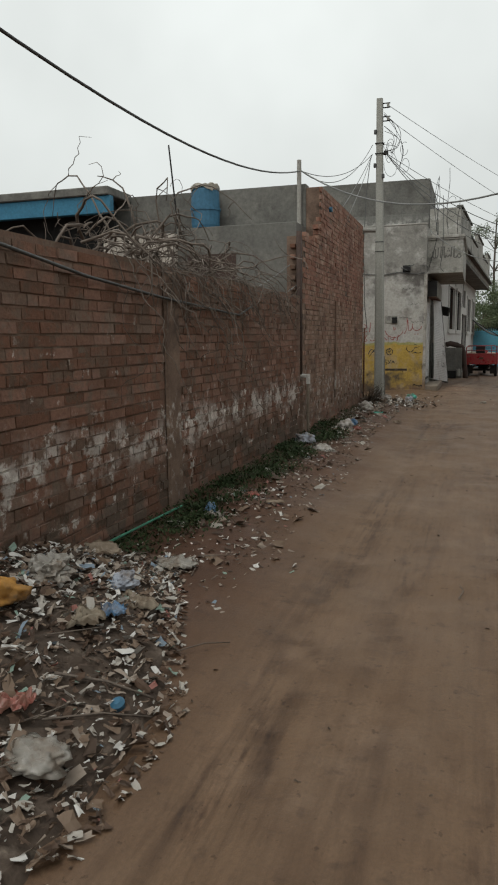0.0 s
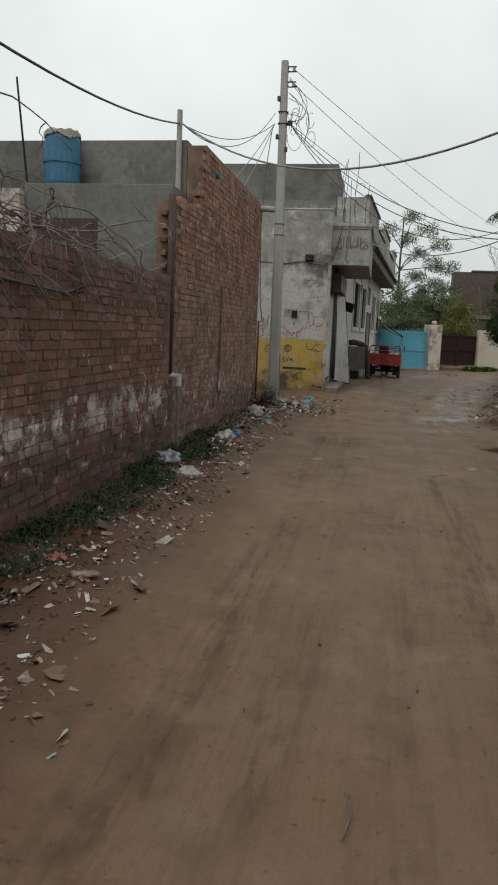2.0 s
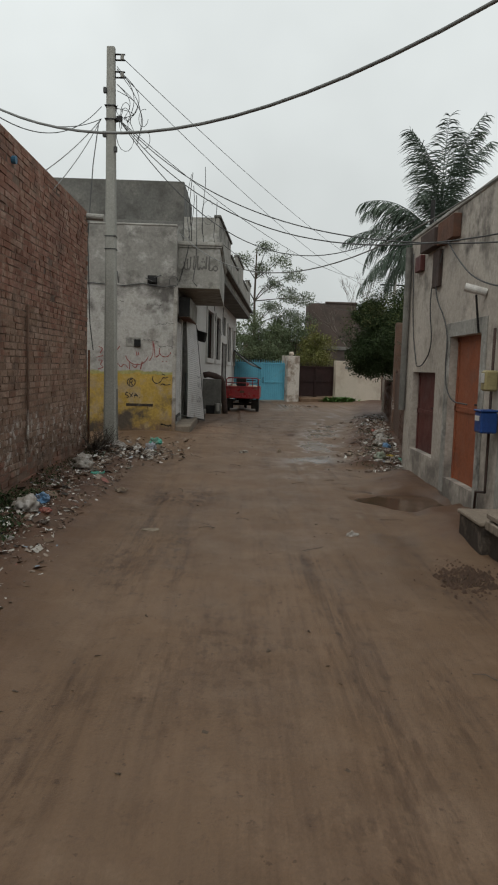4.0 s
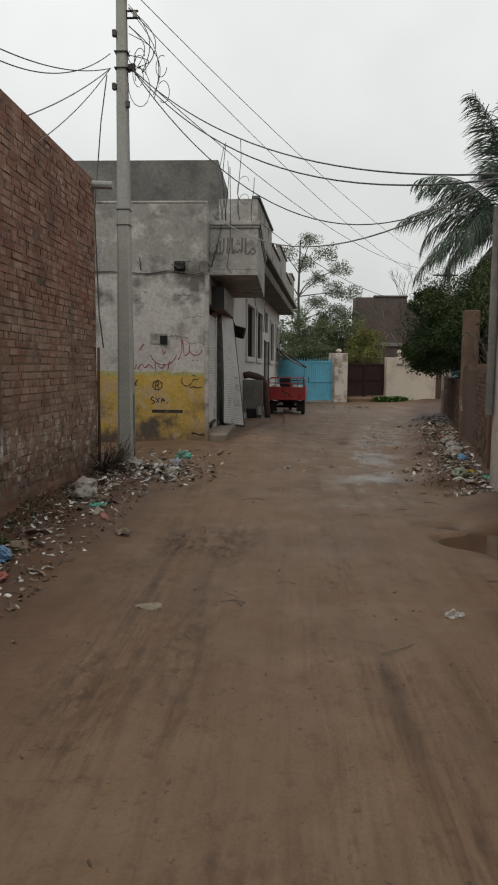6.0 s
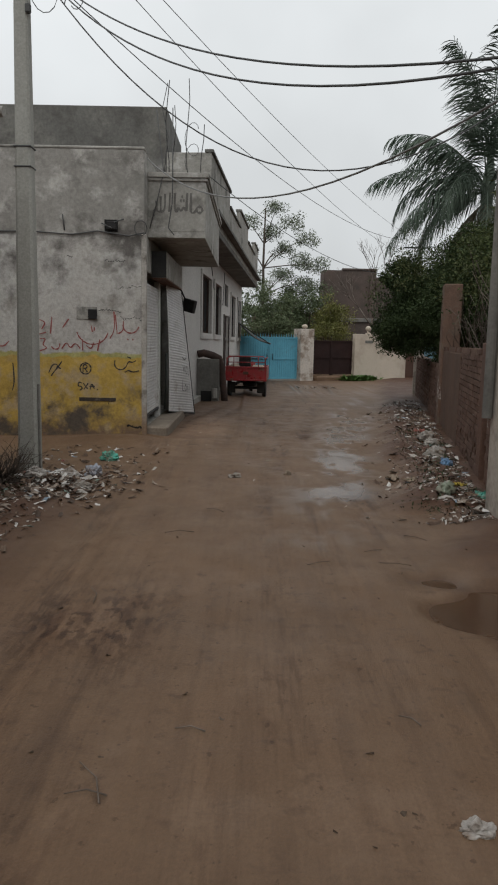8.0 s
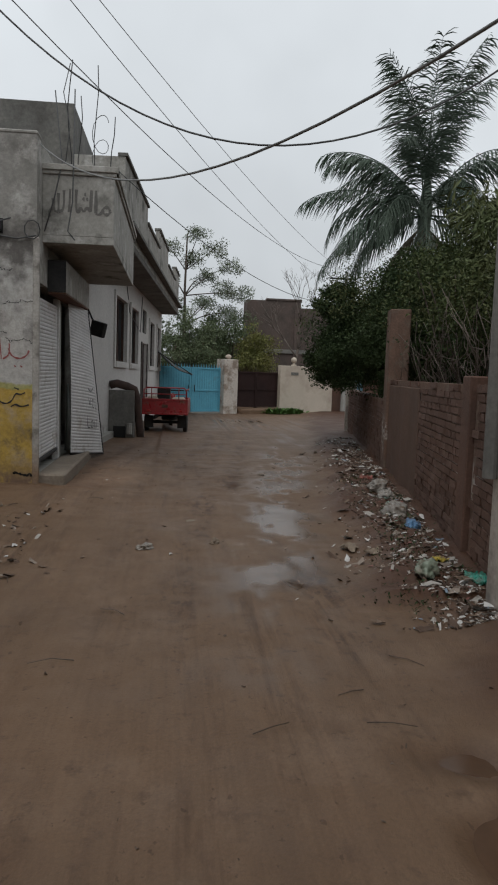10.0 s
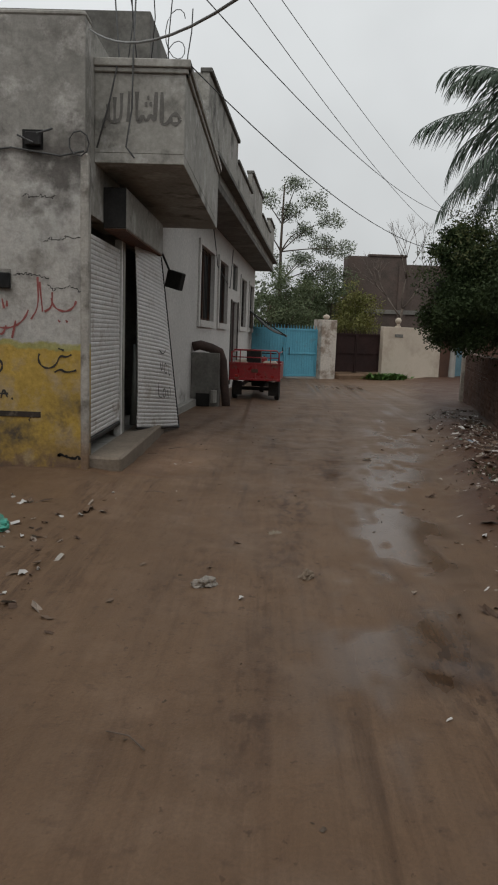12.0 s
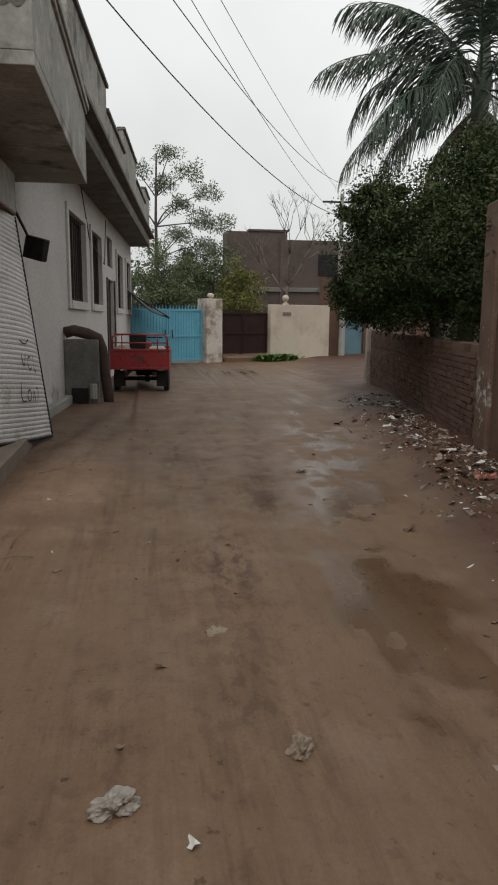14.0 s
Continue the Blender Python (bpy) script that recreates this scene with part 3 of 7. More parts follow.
def lay_bricks(wall, length, height, material, near, seed, holes=(), rough=0.0045, missing=0.006):
    """Bricks on the street face (x=0) of a wall that runs along +y. Those within near=(y0, y1, z0, z1) are parts of their own, the rest one mesh."""
    rs = random.Random(seed)
    stretch = [brick_mesh(seed * 31 + i, PITCH - 0.012, material) for i in range(6)]
    heads = [brick_mesh(seed * 37 + i, PITCH / 2 - 0.012, material) for i in range(4)]
    V, F, count = [], [], 0
    top = height if callable(height) else (lambda y: height)
    for c in range(int(5.2 / COURSE)):
        z = c * COURSE - 0.02
        y = -rs.choice((0.0, 0.118)) if c % 2 else -0.06
        while y < length:
            header = (c % 6 == 5) or rs.random() < 0.10
            pool = heads if header else stretch
            w = PITCH / 2 if header else PITCH
            mid = y + w / 2
            ok = 0 <= y and y + w <= length and z + COURSE <= top(mid) + 0.02 and not any(a < mid < b and lo < z + 0.03 < hi for a, b, lo, hi in holes)
            if ok and rs.random() > missing:
                me = rs.choice(pool)
                worn = 2.0 if z < 0.6 else 1.0
                m = pose(rs.uniform(-rough, rough) * worn + 0.007, y, z + 0.004 * math.sin(y * 1.7 + c), rs.uniform(-0.4, 0.4), 0, rs.uniform(-0.45, 0.45) * worn)
                if near[0] <= mid <= near[1] and near[2] <= z <= near[3] and count < 300:
                    b = new("brick", me)
                    b.parent = wall
                    b.matrix_local = m
                    count += 1
                else:
                    k = len(V)
                    V += [m @ v.co for v in me.vertices]
                    F += [tuple(i + k for i in p.vertices) for p in me.polygons]
            y += w
    rest = link_mesh("brickwork", V, F, material, wall)
    tagged(rest, kind="stuff")


def ragged(base, amp, seed):
    rs = random.Random(seed)
    steps = [rs.choice((0, 0, 0, -1, -1, -2)) for _ in range(400)]
    return lambda y: base(y) + COURSE * amp * steps[int(max(0, y) / 0.24) % 400]


# long low garden wall of the compound, then the tall flank of the brick house
LOW_FROM, LOW_TO = -6.0, 10.55
low = tagged(part("wall_low", panel(LOW_TO - LOW_FROM, 2.16, 0.24), M_MORTAR), "old weathered brick garden wall with flaking whitewash", "wall", kind="structure")
low.matrix_world = pose(LEFT_WALL - 0.012, LOW_FROM, 0)
TALL_FROM, TALL_TO = 10.72, 16.75


def tall_top(y):
    return 3.12 + 0.02 * math.sin(9 * y) if y < 1.05 else (3.12 + COURSE * 3 * round((y - 1.05) / 0.13) if y < 1.45 else 4.03)


tall = new("wall_tall")
tall.matrix_world = pose(LEFT_WALL - 0.012, TALL_FROM, 0)
tagged(tall, "tall red brick side wall of an unplastered house", "wall", kind="structure")
part("mortar_bed", panel(1.3, 3.05, 0.24), M_MORTAR_PALE, tall)
deep = part("mortar_bed", panel(TALL_TO - TALL_FROM - 1.3, 3.98, 0.24), M_MORTAR_PALE, tall)
deep.matrix_local = pose(0, 1.3, 0)
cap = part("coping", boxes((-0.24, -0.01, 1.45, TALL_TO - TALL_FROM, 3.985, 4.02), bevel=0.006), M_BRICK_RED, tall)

# buttress piers in the low wall, plastered with mud
for py in (5.6,):
    pier = part("pier", boxes((-0.02, 0.018, py, py + (0.30 if py < 7 else 0.16), 0.0, 2.12), bevel=0.02), M_MORTAR_PALE)
    pier.matrix_world = pose(LEFT_WALL, 0, 0)
    tagged(pier, "mud plastered pier built into the garden wall", "pier", kind="structure")

# brick house behind: plastered gable over the low wall, roof, back and far end
house = thing("brick_house", pose(0, 0, 0), "brick house with grey cement gable and flat roof", "house")
G = 12.02
part("gable", boxes((-11.0, LEFT_WALL - 0.26, G, G + 0.23, -0.3, 4.05)), M_CEMENT_DARK, house, "grey cement rendered gable")
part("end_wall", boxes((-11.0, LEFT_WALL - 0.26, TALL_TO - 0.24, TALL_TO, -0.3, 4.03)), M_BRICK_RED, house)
part("roof", boxes((-11.0, LEFT_WALL - 0.26, G + 0.23, TALL_TO - 0.24, 3.6, 3.8)), M_CEMENT_DARK, house)
part("front_room", boxes((-4.9, -2.86, G - 0.58, G - 0.002, -0.3, 3.37), bevel=0.006), M_CEMENT_DARK, house)
# thin dark panel on the face paints the shade of the window opening
part("window_shade_panel", boxes((-4.72, -3.87, G - 0.588, G - 0.58, 2.27, 2.93)), M_DUCT, house, "dark panel standing for the shade in an unglazed window")
# toothing: half bricks left proud for a wall to come
for row in range(7):
    part("toothing", boxes((0, 0.03, 0, 0.11, 0, 0.07), bevel=0.006), M_BRICK_RED, house).matrix_local = pose(LEFT_WALL - 0.02, G - 0.085, 3.2 + row * 2 * COURSE * 0.75)
for row in range(5):
    part("toothing", boxes((0.04, 0.12, 0, 0.11, 0, 0.06), bevel=0.006), M_BRICK_OLD, house).matrix_local = pose(LEFT_WALL - 0.22, 10.62, 2.25 + row * 2 * COURSE)

# lean-to behind the low wall: blue beam over a dark opening, pale wall beside it
shed = thing("lean_to", pose(0, 0, 0), "open lean-to with a blue beam beside a pale wall", "shed")
part("roof", boxes((-11.0, -6.0, 11.15, G, 3.95, 4.09), bevel=0.015), M_CEMENT_DARK, shed)
part("beam", boxes((-11.0, -6.0, 11.2, 11.34, 3.66, 3.95), bevel=0.01), M_BLUE_BEAM, shed, "blue painted steel beam")
# near-black wall gives the lean-to its shade by colour
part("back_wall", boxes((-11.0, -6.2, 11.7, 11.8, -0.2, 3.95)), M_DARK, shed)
part("side_wall", boxes((-6.2, -4.9, 11.3, 11.5, -0.2, 3.28)), M_PLASTER, shed, "pale plastered wall")
tagged(part("wall_back", boxes((-12.3, -12.0, -8, 60, -0.5, 3.2)), M_CEMENT_DARK), "plain wall far behind the compound", "wall", kind="structure")

# ---- the shop ----
SX, SY = -1.46, 20.63
shop = thing("shop_house", pose(0, 0, 0), "cement shop house with yellow painted base, balcony and roof block", "house")
south = part("south_wall", panel(9.0, 4.54, 0.24), M_SHOP, shop, "wall painted white above yellow, raw cement on top")
south.matrix_local = Matrix(((0, -1, 0, SX), (-1, 0, 0, SY), (0, 0, 1, 0), (0, 0, 0, 1)))
H1 = (0.02, 1.93, 0.16, 2.72)
H2 = (2.06, 4.15, 0.16, 2.72)
east = part("east_wall", panel(4.95, 4.54, 0.24, (H1, H2)), M_CEMENT, shop)
east.matrix_local = pose(SX, SY + 0.006, 0)
part("corner_pillar", boxes((SX - 0.05, SX + 0.035, SY - 0.012, SY + 0.06, 0.05, 3.27), bevel=0.014), M_CORNER, shop, "worn cement corner strip")
part("parapet_cap", boxes((SX - 9.0, SX + 0.008, SY - 0.01, SY + 0.25, 4.54, 4.59), bevel=0.015), M_CEMENT, shop)
part("floor_slab", boxes((SX - 8.8, SX - 0.24, SY + 0.24, SY + 4.9, 3.2, 3.35)), M_CEMENT_DARK, shop)
# added wall, painted near black for the unlit shop inside
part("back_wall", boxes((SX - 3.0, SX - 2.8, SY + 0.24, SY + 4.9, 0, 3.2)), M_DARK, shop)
part("north_wall", boxes((SX - 9.0, SX - 0.24, SY + 4.72, SY + 4.95, -0.3, 4.54)), M_CEMENT, shop)
part("shop_floor", boxes((SX - 2.8, SX - 0.24, SY + 0.24, SY + 4.72, 0.0, 0.16)), M_CONCRETE, shop)
block = part("roof_room", boxes((-11.0, -1.77, 26.2, 29.6, 4.30, 6.86), bevel=0.012), M_CEMENT_DARK, shop, "bare cement roof room")
part("roof_room_patch", boxes((-5.2, -1.775, 26.17, 26.2, 4.4, 5.72), bevel=0.004), M_CEMENT_FLAKED, shop, "flaking pale plaster on the roof room")
# balcony box with moulded top
BX, B0, B1 = -0.52, 21.02, 25.75
bal = part("balcony", boxes((SX, BX, B0, B1, 3.27, 3.37), (SX, BX - 0.08, B0, B0 + 0.09, 3.37, 4.16), (BX - 0.09, BX, B0, B1, 3.37, 4.16),
                            (SX, BX - 0.08, B1 - 0.09, B1, 3.37, 4.16), bevel=0.006), M_CEMENT, shop, "cement balcony with plain solid parapet")
part("moulding", boxes((SX, BX + 0.03, B0 - 0.03, B0 + 0.11, 4.16, 4.21), (BX - 0.11, BX + 0.03, B0, B1 + 0.03, 4.16, 4.21),
                       (SX, BX + 0.055, B0 - 0.055, B0 + 0.12, 4.21, 4.29), (BX - 0.12, BX + 0.055, B0, B1 + 0.05, 4.21, 4.29), bevel=0.008), M_CEMENT, bal)
part("step", boxes((SX - 0.02, SX + 0.36, SY + 0.10, SY + 3.3, -0.12, 0.185), bevel=0.025), M_DUSTY, shop, "worn concrete step")

# ---- house 2, further along ----
H2M = pose(-1.46, 25.5, 0, -0.36, 0, -math.degrees(math.atan(0.065)))
home = thing("plain_house", H2M, "pale grey painted house with barred windows and overhanging parapet", "house")
WIN = ((4.15, 6.30, 1.84, 3.50), (7.30, 9.05, 1.84, 3.50), (12.9, 14.6, 1.84, 3.48), (16.0, 17.6, 1.84, 3.48))
DOOR = (10.45, 12.1, 0.12, 2.6)
VENT = (10.6, 11.9, 2.95, 3.75)
part("wall", panel(18.4, 4.3, 0.24, (*WIN, DOOR, VENT)), M_HOUSE2, home)
part("end_wall", boxes((-7.0, -0.24, 18.16, 18.4, -0.5, 4.3)), M_HOUSE2, home)
part("roof", boxes((-7.0, 0.72, 0.3, 18.45, 4.22, 4.36), bevel=0.01), M_CEMENT_DARK, home)
# added behind the windows, its near black stands for the dark rooms
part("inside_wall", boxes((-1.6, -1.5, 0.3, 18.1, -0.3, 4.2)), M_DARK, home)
for a, b, top in ((0.35, 4.75, 5.80), (4.75, 8.25, 5.38), (8.25, 12.0, 5.92), (12.0, 16.0, 5.42), (16.0, 18.45, 5.92)):
    part("parapet", boxes((0.60, 0.72, a, b, 4.36, top), bevel=0.006), M_CEMENT, home)
    part("coping", boxes((0.57, 0.77, a - 0.02, b + 0.02, top, top + 0.07), bevel=0.008), M_CEMENT_DARK, home)
part("sunshade", boxes((0.72, 0.90, 0.5, 18.5, 4.52, 4.60), bevel=0.008), M_CEMENT_DARK, home)
part("parapet_return", boxes((-0.3, 0.60, 0.35, 0.47, 4.36, 5.80), bevel=0.006), M_CEMENT, home)
for a, b, lo, hi in WIN:
    w = part("window", boxes((0, 0.05, a - 0.16, a, lo - 0.16, hi + 0.12), (0, 0.05, b, b + 0.16, lo - 0.16, hi + 0.12),
                             (0, 0.05, a, b, hi, hi + 0.12), (0, 0.065, a, b, lo - 0.16, lo), bevel=0.006), M_HOUSE2, home)
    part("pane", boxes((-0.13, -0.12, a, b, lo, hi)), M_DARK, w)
    part("frame", boxes((-0.12, -0.07, a, a + 0.06, lo, hi), (-0.12, -0.07, b - 0.06, b, lo, hi), (-0.12, -0.07, a, b, hi - 0.06, hi),
                        (-0.12, -0.07, (a + b) / 2 - 0.03, (a + b) / 2 + 0.03, lo, hi), (-0.12, -0.07, a, b, lo, lo + 0.06)), M_RUST, w)
    for i in range(9):
        y = a + (i + 0.5) * (b - a) / 9
        part("bar", rod(bmesh.new(), (-0.05, y, lo), (-0.05, y, hi), 0.009, sides=5), M_IRON, w)
door = part("door", boxes((-0.14, -0.10, DOOR[0], DOOR[1], DOOR[2], DOOR[3]), bevel=0.004), M_DARK_GATE, home, "dark wooden house door")
for y0 in (DOOR[0] - 0.22, DOOR[1]):
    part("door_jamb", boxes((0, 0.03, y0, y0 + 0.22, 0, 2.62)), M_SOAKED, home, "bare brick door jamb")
# plain plate, near black for the shade in the vent hole
part("vent_dark_plate", boxes((-0.1, -0.08, *VENT)), M_DARK, home)

# ---- right-hand house ----
RX, R0, R1 = 2.58, -4.0, 15.74
near_house = thing("plastered_house", pose(0, 0, 0), "grubby lime plastered house with orange doors", "house")
RD1, RD2, RD3, RW = (14.05, 15.28, 0.40, 1.54), (12.25, 13.42, 0.24, 1.98), (9.95, 11.42, 0.22, 1.98), (10.2, 11.6, 2.55, 3.12)
HOLES = tuple((a - R0, b - R0, lo, hi) for a, b, lo, hi in (RD1, RD2, RD3, RW))
west = part("west_wall", panel(R1 - R0, 3.52, 0.24, HOLES), M_PLASTER, near_house)
west.matrix_local = Matrix(((-1, 0, 0, RX), (0, 1, 0, R0), (0, 0, 1, 0), (0, 0, 0, 1)))
part("end_wall", boxes((RX + 0.24, 9.0, R1 - 0.24, R1, -0.3, 3.52)), M_PLASTER, near_house)
# added wall, near black so the ajar door shows a dark inside
part("back_wall", boxes((RX + 2.6, RX + 2.7, R0, R1 - 0.24, -0.3, 3.3)), M_DARK, near_house)
part("roof", boxes((RX + 0.24, 9.0, R0, R1 - 0.24, 3.3, 3.45)), M_CEMENT_DARK, near_house)
part("coping", boxes((RX - 0.02, RX + 0.26, R0, R1 + 0.01, 3.52, 3.57), bevel=0.01), M_CEMENT, near_house)
for i, ((a, b, lo, hi), mt, lab) in enumerate(((RD1, M_MAROON, "low maroon steel hatch door"), (RD2, M_ORANGE, "closed orange steel door"), (RD3, M_ORANGE, "orange steel door standing ajar"))):
    surround = part("door_surround", boxes((RX - 0.018, RX, a - 0.15, a, 0.05, hi + 0.17), (RX - 0.018, RX, b, b + 0.15, 0.05, hi + 0.17),
                                           (RX - 0.018, RX, a, b, hi, hi + 0.17), bevel=0.004), M_CEMENT, near_house) if i else None
    a2 = a + (0.62 if i == 2 else 0)
    d = part("door", boxes((RX + 0.10, RX + 0.13, a2, b, lo, hi), bevel=0.004), mt, near_house, lab)
    part("rib", boxes((RX + 0.085, RX + 0.10, a2 + 0.03, a2 + 0.08, lo, hi), (RX + 0.085, RX + 0.10, b - 0.08, b - 0.03, lo, hi),
                      (RX + 0.085, RX + 0.10, a2, b, hi - 0.06, hi), (RX + 0.085, RX + 0.10, a2, b, (lo + hi) / 2 - 0.03, (lo + hi) / 2 + 0.03)), mt, d)
    part("bolt", rod(bmesh.new(), (RX + 0.07, a2 + 0.12, (lo + hi) / 2 + 0.08), (RX + 0.07, a2 + 0.34, (lo + hi) / 2 + 0.08), 0.012), M_IRON, d)
grille = part("window_grille", boxes((RX + 0.12, RX + 0.13, *RW[:2], *RW[2:])), M_DARK, near_house, "dark window behind iron bars")
for i in range(10):
    y = RW[0] + (i + 0.5) * (RW[1] - RW[0]) / 10
    part("bar", rod(bmesh.new(), (RX + 0.06, y, RW[2]), (RX + 0.06, y, RW[3]), 0.01, sides=5), M_IRON, grille)
for i in range(4):
    z = RW[2] + (i + 0.5) * (RW[3] - RW[2]) / 4
    part("bar", rod(bmesh.new(), (RX + 0.05, RW[0], z), (RX + 0.05, RW[1], z), 0.008, sides=5), M_IRON, grille)
part("window_sill", boxes((RX - 0.05, RX + 0.05, RW[0] - 0.05, RW[1] + 0.05, RW[2] - 0.05, RW[2]), bevel=0.005), M_CEMENT, near_house)

# ---- boundary wall along the right ----
RWM = pose(R_AT[0], R_AT[1], 0, 0, 0, R_TURN)


def right_top(y):
    return 1.62 if y < 7.3 else 1.25


right = thing("wall_right", RWM, "low brick boundary wall, partly plastered, with rubbish at its foot", "wall", kind="structure")
FLIP = Matrix(((-1, 0, 0, 0), (0, 1, 0, 0), (0, 0, 1, 0), (0, 0, 0, 1)))
core = part("mortar_bed", boxes((0.012, 0.24, -0.2, 7.3, -0.5, 1.58), (0.012, 0.24, 7.3, 16.9, -0.6, 1.22)), M_MORTAR, right)
part("plaster_coat", boxes((-0.012, 0.012, 3.9, 7.0, -0.2, 1.5), bevel=0.01), surface("brown_mud_plaster", (0.14, 0.084, 0.06), (0.10, 0.063, 0.047), 1.2, 22, 0.92, 0.4), right)
tagged(part("gate_pier", boxes((-0.06, 0.28, 6.85, 7.3, -0.3, 2.75), bevel=0.015), M_MORTAR), "tall mud plastered brick pier in the boundary wall", "pier", kind="structure").matrix_world = RWM
tagged(part("wall_pier", boxes((-0.05, 0.26, 1.05, 1.35, -0.3, 1.66), bevel=0.012), M_BRICK_WALL), "brick pier at the end of the boundary wall", "pier", kind="structure").matrix_world = RWM
tagged(part("end_pier", boxes((-0.08, 0.22, 16.6, 16.95, -0.5, 1.45), bevel=0.012), M_PLASTER), "pale end pier of the boundary wall", "pier", kind="structure").matrix_world = RWM

kerb_r = tagged(part("kerb", boxes((-0.42, -0.30, 6.0, 16.4, -0.25, 0.10), bevel=0.02), M_CONCRETE), "low broken cement kerb before the boundary wall", "kerb", kind="structure")
kerb_r.matrix_world = RWM @ pose(0, 0, -0.02, -0.55, 0, 0)

# ---- gates at the end of the lane ----
ENDM = pose(2.15, 44.4, -0.30, 0, 0, math.degrees(math.atan(0.5)))
gate = thing("steel_gate", ENDM, "closed sky blue steel double gate with spikes", "gate")
part("sill", boxes((-2.9, 0.36, -0.05, 0.05, -0.1, 0.06), bevel=0.01), M_CONCRETE, gate)
for k in (0, 1):
    a, b = (-2.75, -1.18) if k == 0 else (-1.16, 0.36)
    leaf = part("leaf", boxes((a, b, -0.015, 0.015, 0.08, 2.05)), M_BLUE_GATE, gate)
    part("frame", boxes((a, a + 0.07, -0.05, -0.016, 0.08, 2.1), (b - 0.07, b, -0.05, -0.016, 0.08, 2.1), (a + 0.07, b - 0.07, -0.05, -0.016, 0.08, 0.16),
                        (a + 0.07, b - 0.07, -0.05, -0.016, 1.02, 1.1), (a + 0.07, b - 0.07, -0.05, -0.016, 2.02, 2.1), bevel=0.004), M_BLUE_GATE, leaf)
    for i in range(12):
        x = a + 0.1 + i * (b - a - 0.2) / 11
        part("rib", boxes((x - 0.018, x + 0.018, -0.03, -0.016, 0.16, 2.02)), M_BLUE_GATE, leaf)
    for i in range(11):
        x = a + 0.08 + i * (b - a - 0.16) / 10
        part("spike", rod(bmesh.new(), (x, -0.03, 2.1), (x, -0.03, 2.26), 0.028, 0.004, 5), M_BLUE_GATE, leaf)
    part("handle", rod(bmesh.new(), ((b - 0.15) if k == 0 else (a + 0.15), -0.08, 1.0), ((b - 0.15) if k == 0 else (a + 0.15), -0.08, 1.3), 0.02), M_IRON, leaf)
pil = tagged(part("gate_pillar", boxes((0.40, 1.16, -0.3, 0.4, -0.3, 2.52), bevel=0.02), M_PILLAR), "cream gate pillar with peeling paint", "pillar", kind="structure")
pil.matrix_world = ENDM
dark = thing("iron_gate", ENDM, "dark brown iron gate with pointed top bars", "gate")
for a, b in ((1.2, 2.42), (2.44, 3.66)):
    leaf = part("leaf", boxes((a, b, 0.1, 0.13, 0.3, 1.95)), M_DARK_GATE, dark)
    part("frame", boxes((a, a + 0.06, 0.06, 0.1, 0.3, 1.98), (b - 0.06, b, 0.06, 0.1, 0.3, 1.98), (a + 0.06, b - 0.06, 0.06, 0.1, 1.1, 1.16), (a + 0.06, b - 0.06, 0.06, 0.1, 1.92, 1.98)), M_DARK_GATE, leaf)
    for i in range(9):
        x = a + 0.08 + i * (b - a - 0.16) / 8
        part("spike", rod(bmesh.new(), (x, 0.11, 1.95), (x, 0.11, 2.1), 0.022, 0.004, 5), M_DARK_GATE, leaf)
cream = tagged(part("wall_cream", boxes((3.68, 6.95, -0.15, 0.1, -0.3, 2.34), bevel=0.015), M_CREAM), "cream painted compound wall", "wall", kind="structure")
cream.matrix_world = ENDM
ball = thing("ball_finial", ENDM @ pose(4.55, -0.02, 2.34), "white cement ball finial standing on the wall", "finial")
bm = bmesh.new()
bmesh.ops.create_uvsphere(bm, u_segments=18, v_segments=12, radius=0.14, matrix=Matrix.Translation((0, 0, 0.28)))
part("ball", bm, M_CREAM, ball, smooth=True)
part("neck", rod(rod(bmesh.new(), (0, 0, 0), (0, 0, 0.06), 0.14, 0.12, 14), (0, 0, 0.06), (0, 0, 0.18), 0.07, 0.06, 14), M_CREAM, ball)
finial = thing("pillar_finial", ENDM @ pose(0.78, 0, 2.52), "small white finial on the gate pillar", "finial")
bm = bmesh.new()
bmesh.ops.create_uvsphere(bm, u_segments=14, v_segments=10, radius=0.12, matrix=Matrix.Translation((0, 0, 0.12)) @ Matrix.Diagonal((1.3, 1, 0.9, 1)))
part("ball", bm, M_CREAM, finial, smooth=True)
tagged(part("name_plate", boxes((4.3, 4.75, -0.17, -0.152, 1.88, 2.02), bevel=0.004), M_CEMENT_DARK), "small dark plate on the cream wall", "plate").matrix_world = ENDM
tagged(part("wall_gate_bank", boxes((1.2, 3.7, -0.5, 0.3, -0.2, 0.24), bevel=0.08), M_MUD), "earth bank before the iron gate", "bank", kind="structure").matrix_world = ENDM
post = tagged(part("slanting_post", rod(bmesh.new(), (7.75, -0.1, 0), (7.95, 0.1, 2.9), 0.16, 0.12, 10), M_CONCRETE), "pale leaning concrete post", "post")
post.matrix_world = ENDM
lane_house = thing("far_lane_house", ENDM, "dark brick house front with a pale blue door", "house")
part("wall", boxes((6.97, 8.3, 0.3, 0.6, -0.5, 3.6), (9.5, 14, 0.3, 0.6, -0.5, 3.6), (8.3, 9.5, 0.3, 0.6, 2.0, 3.6)), M_BRICK_WALL, lane_house)
part("door", boxes((8.3, 9.5, 0.42, 0.46, -0.2, 2.0), bevel=0.004), M_DOOR_DULL, lane_house, "pale blue door")
# closes the left side between the plain house and the gate
stub = tagged(part("wall_stub", boxes((-4.2, -2.78, -0.1, 0.3, -0.4, 2.7), bevel=0.03), M_PILLAR), "ragged plaster wall beside the blue gate", "wall", kind="structure")
stub.matrix_world = ENDM

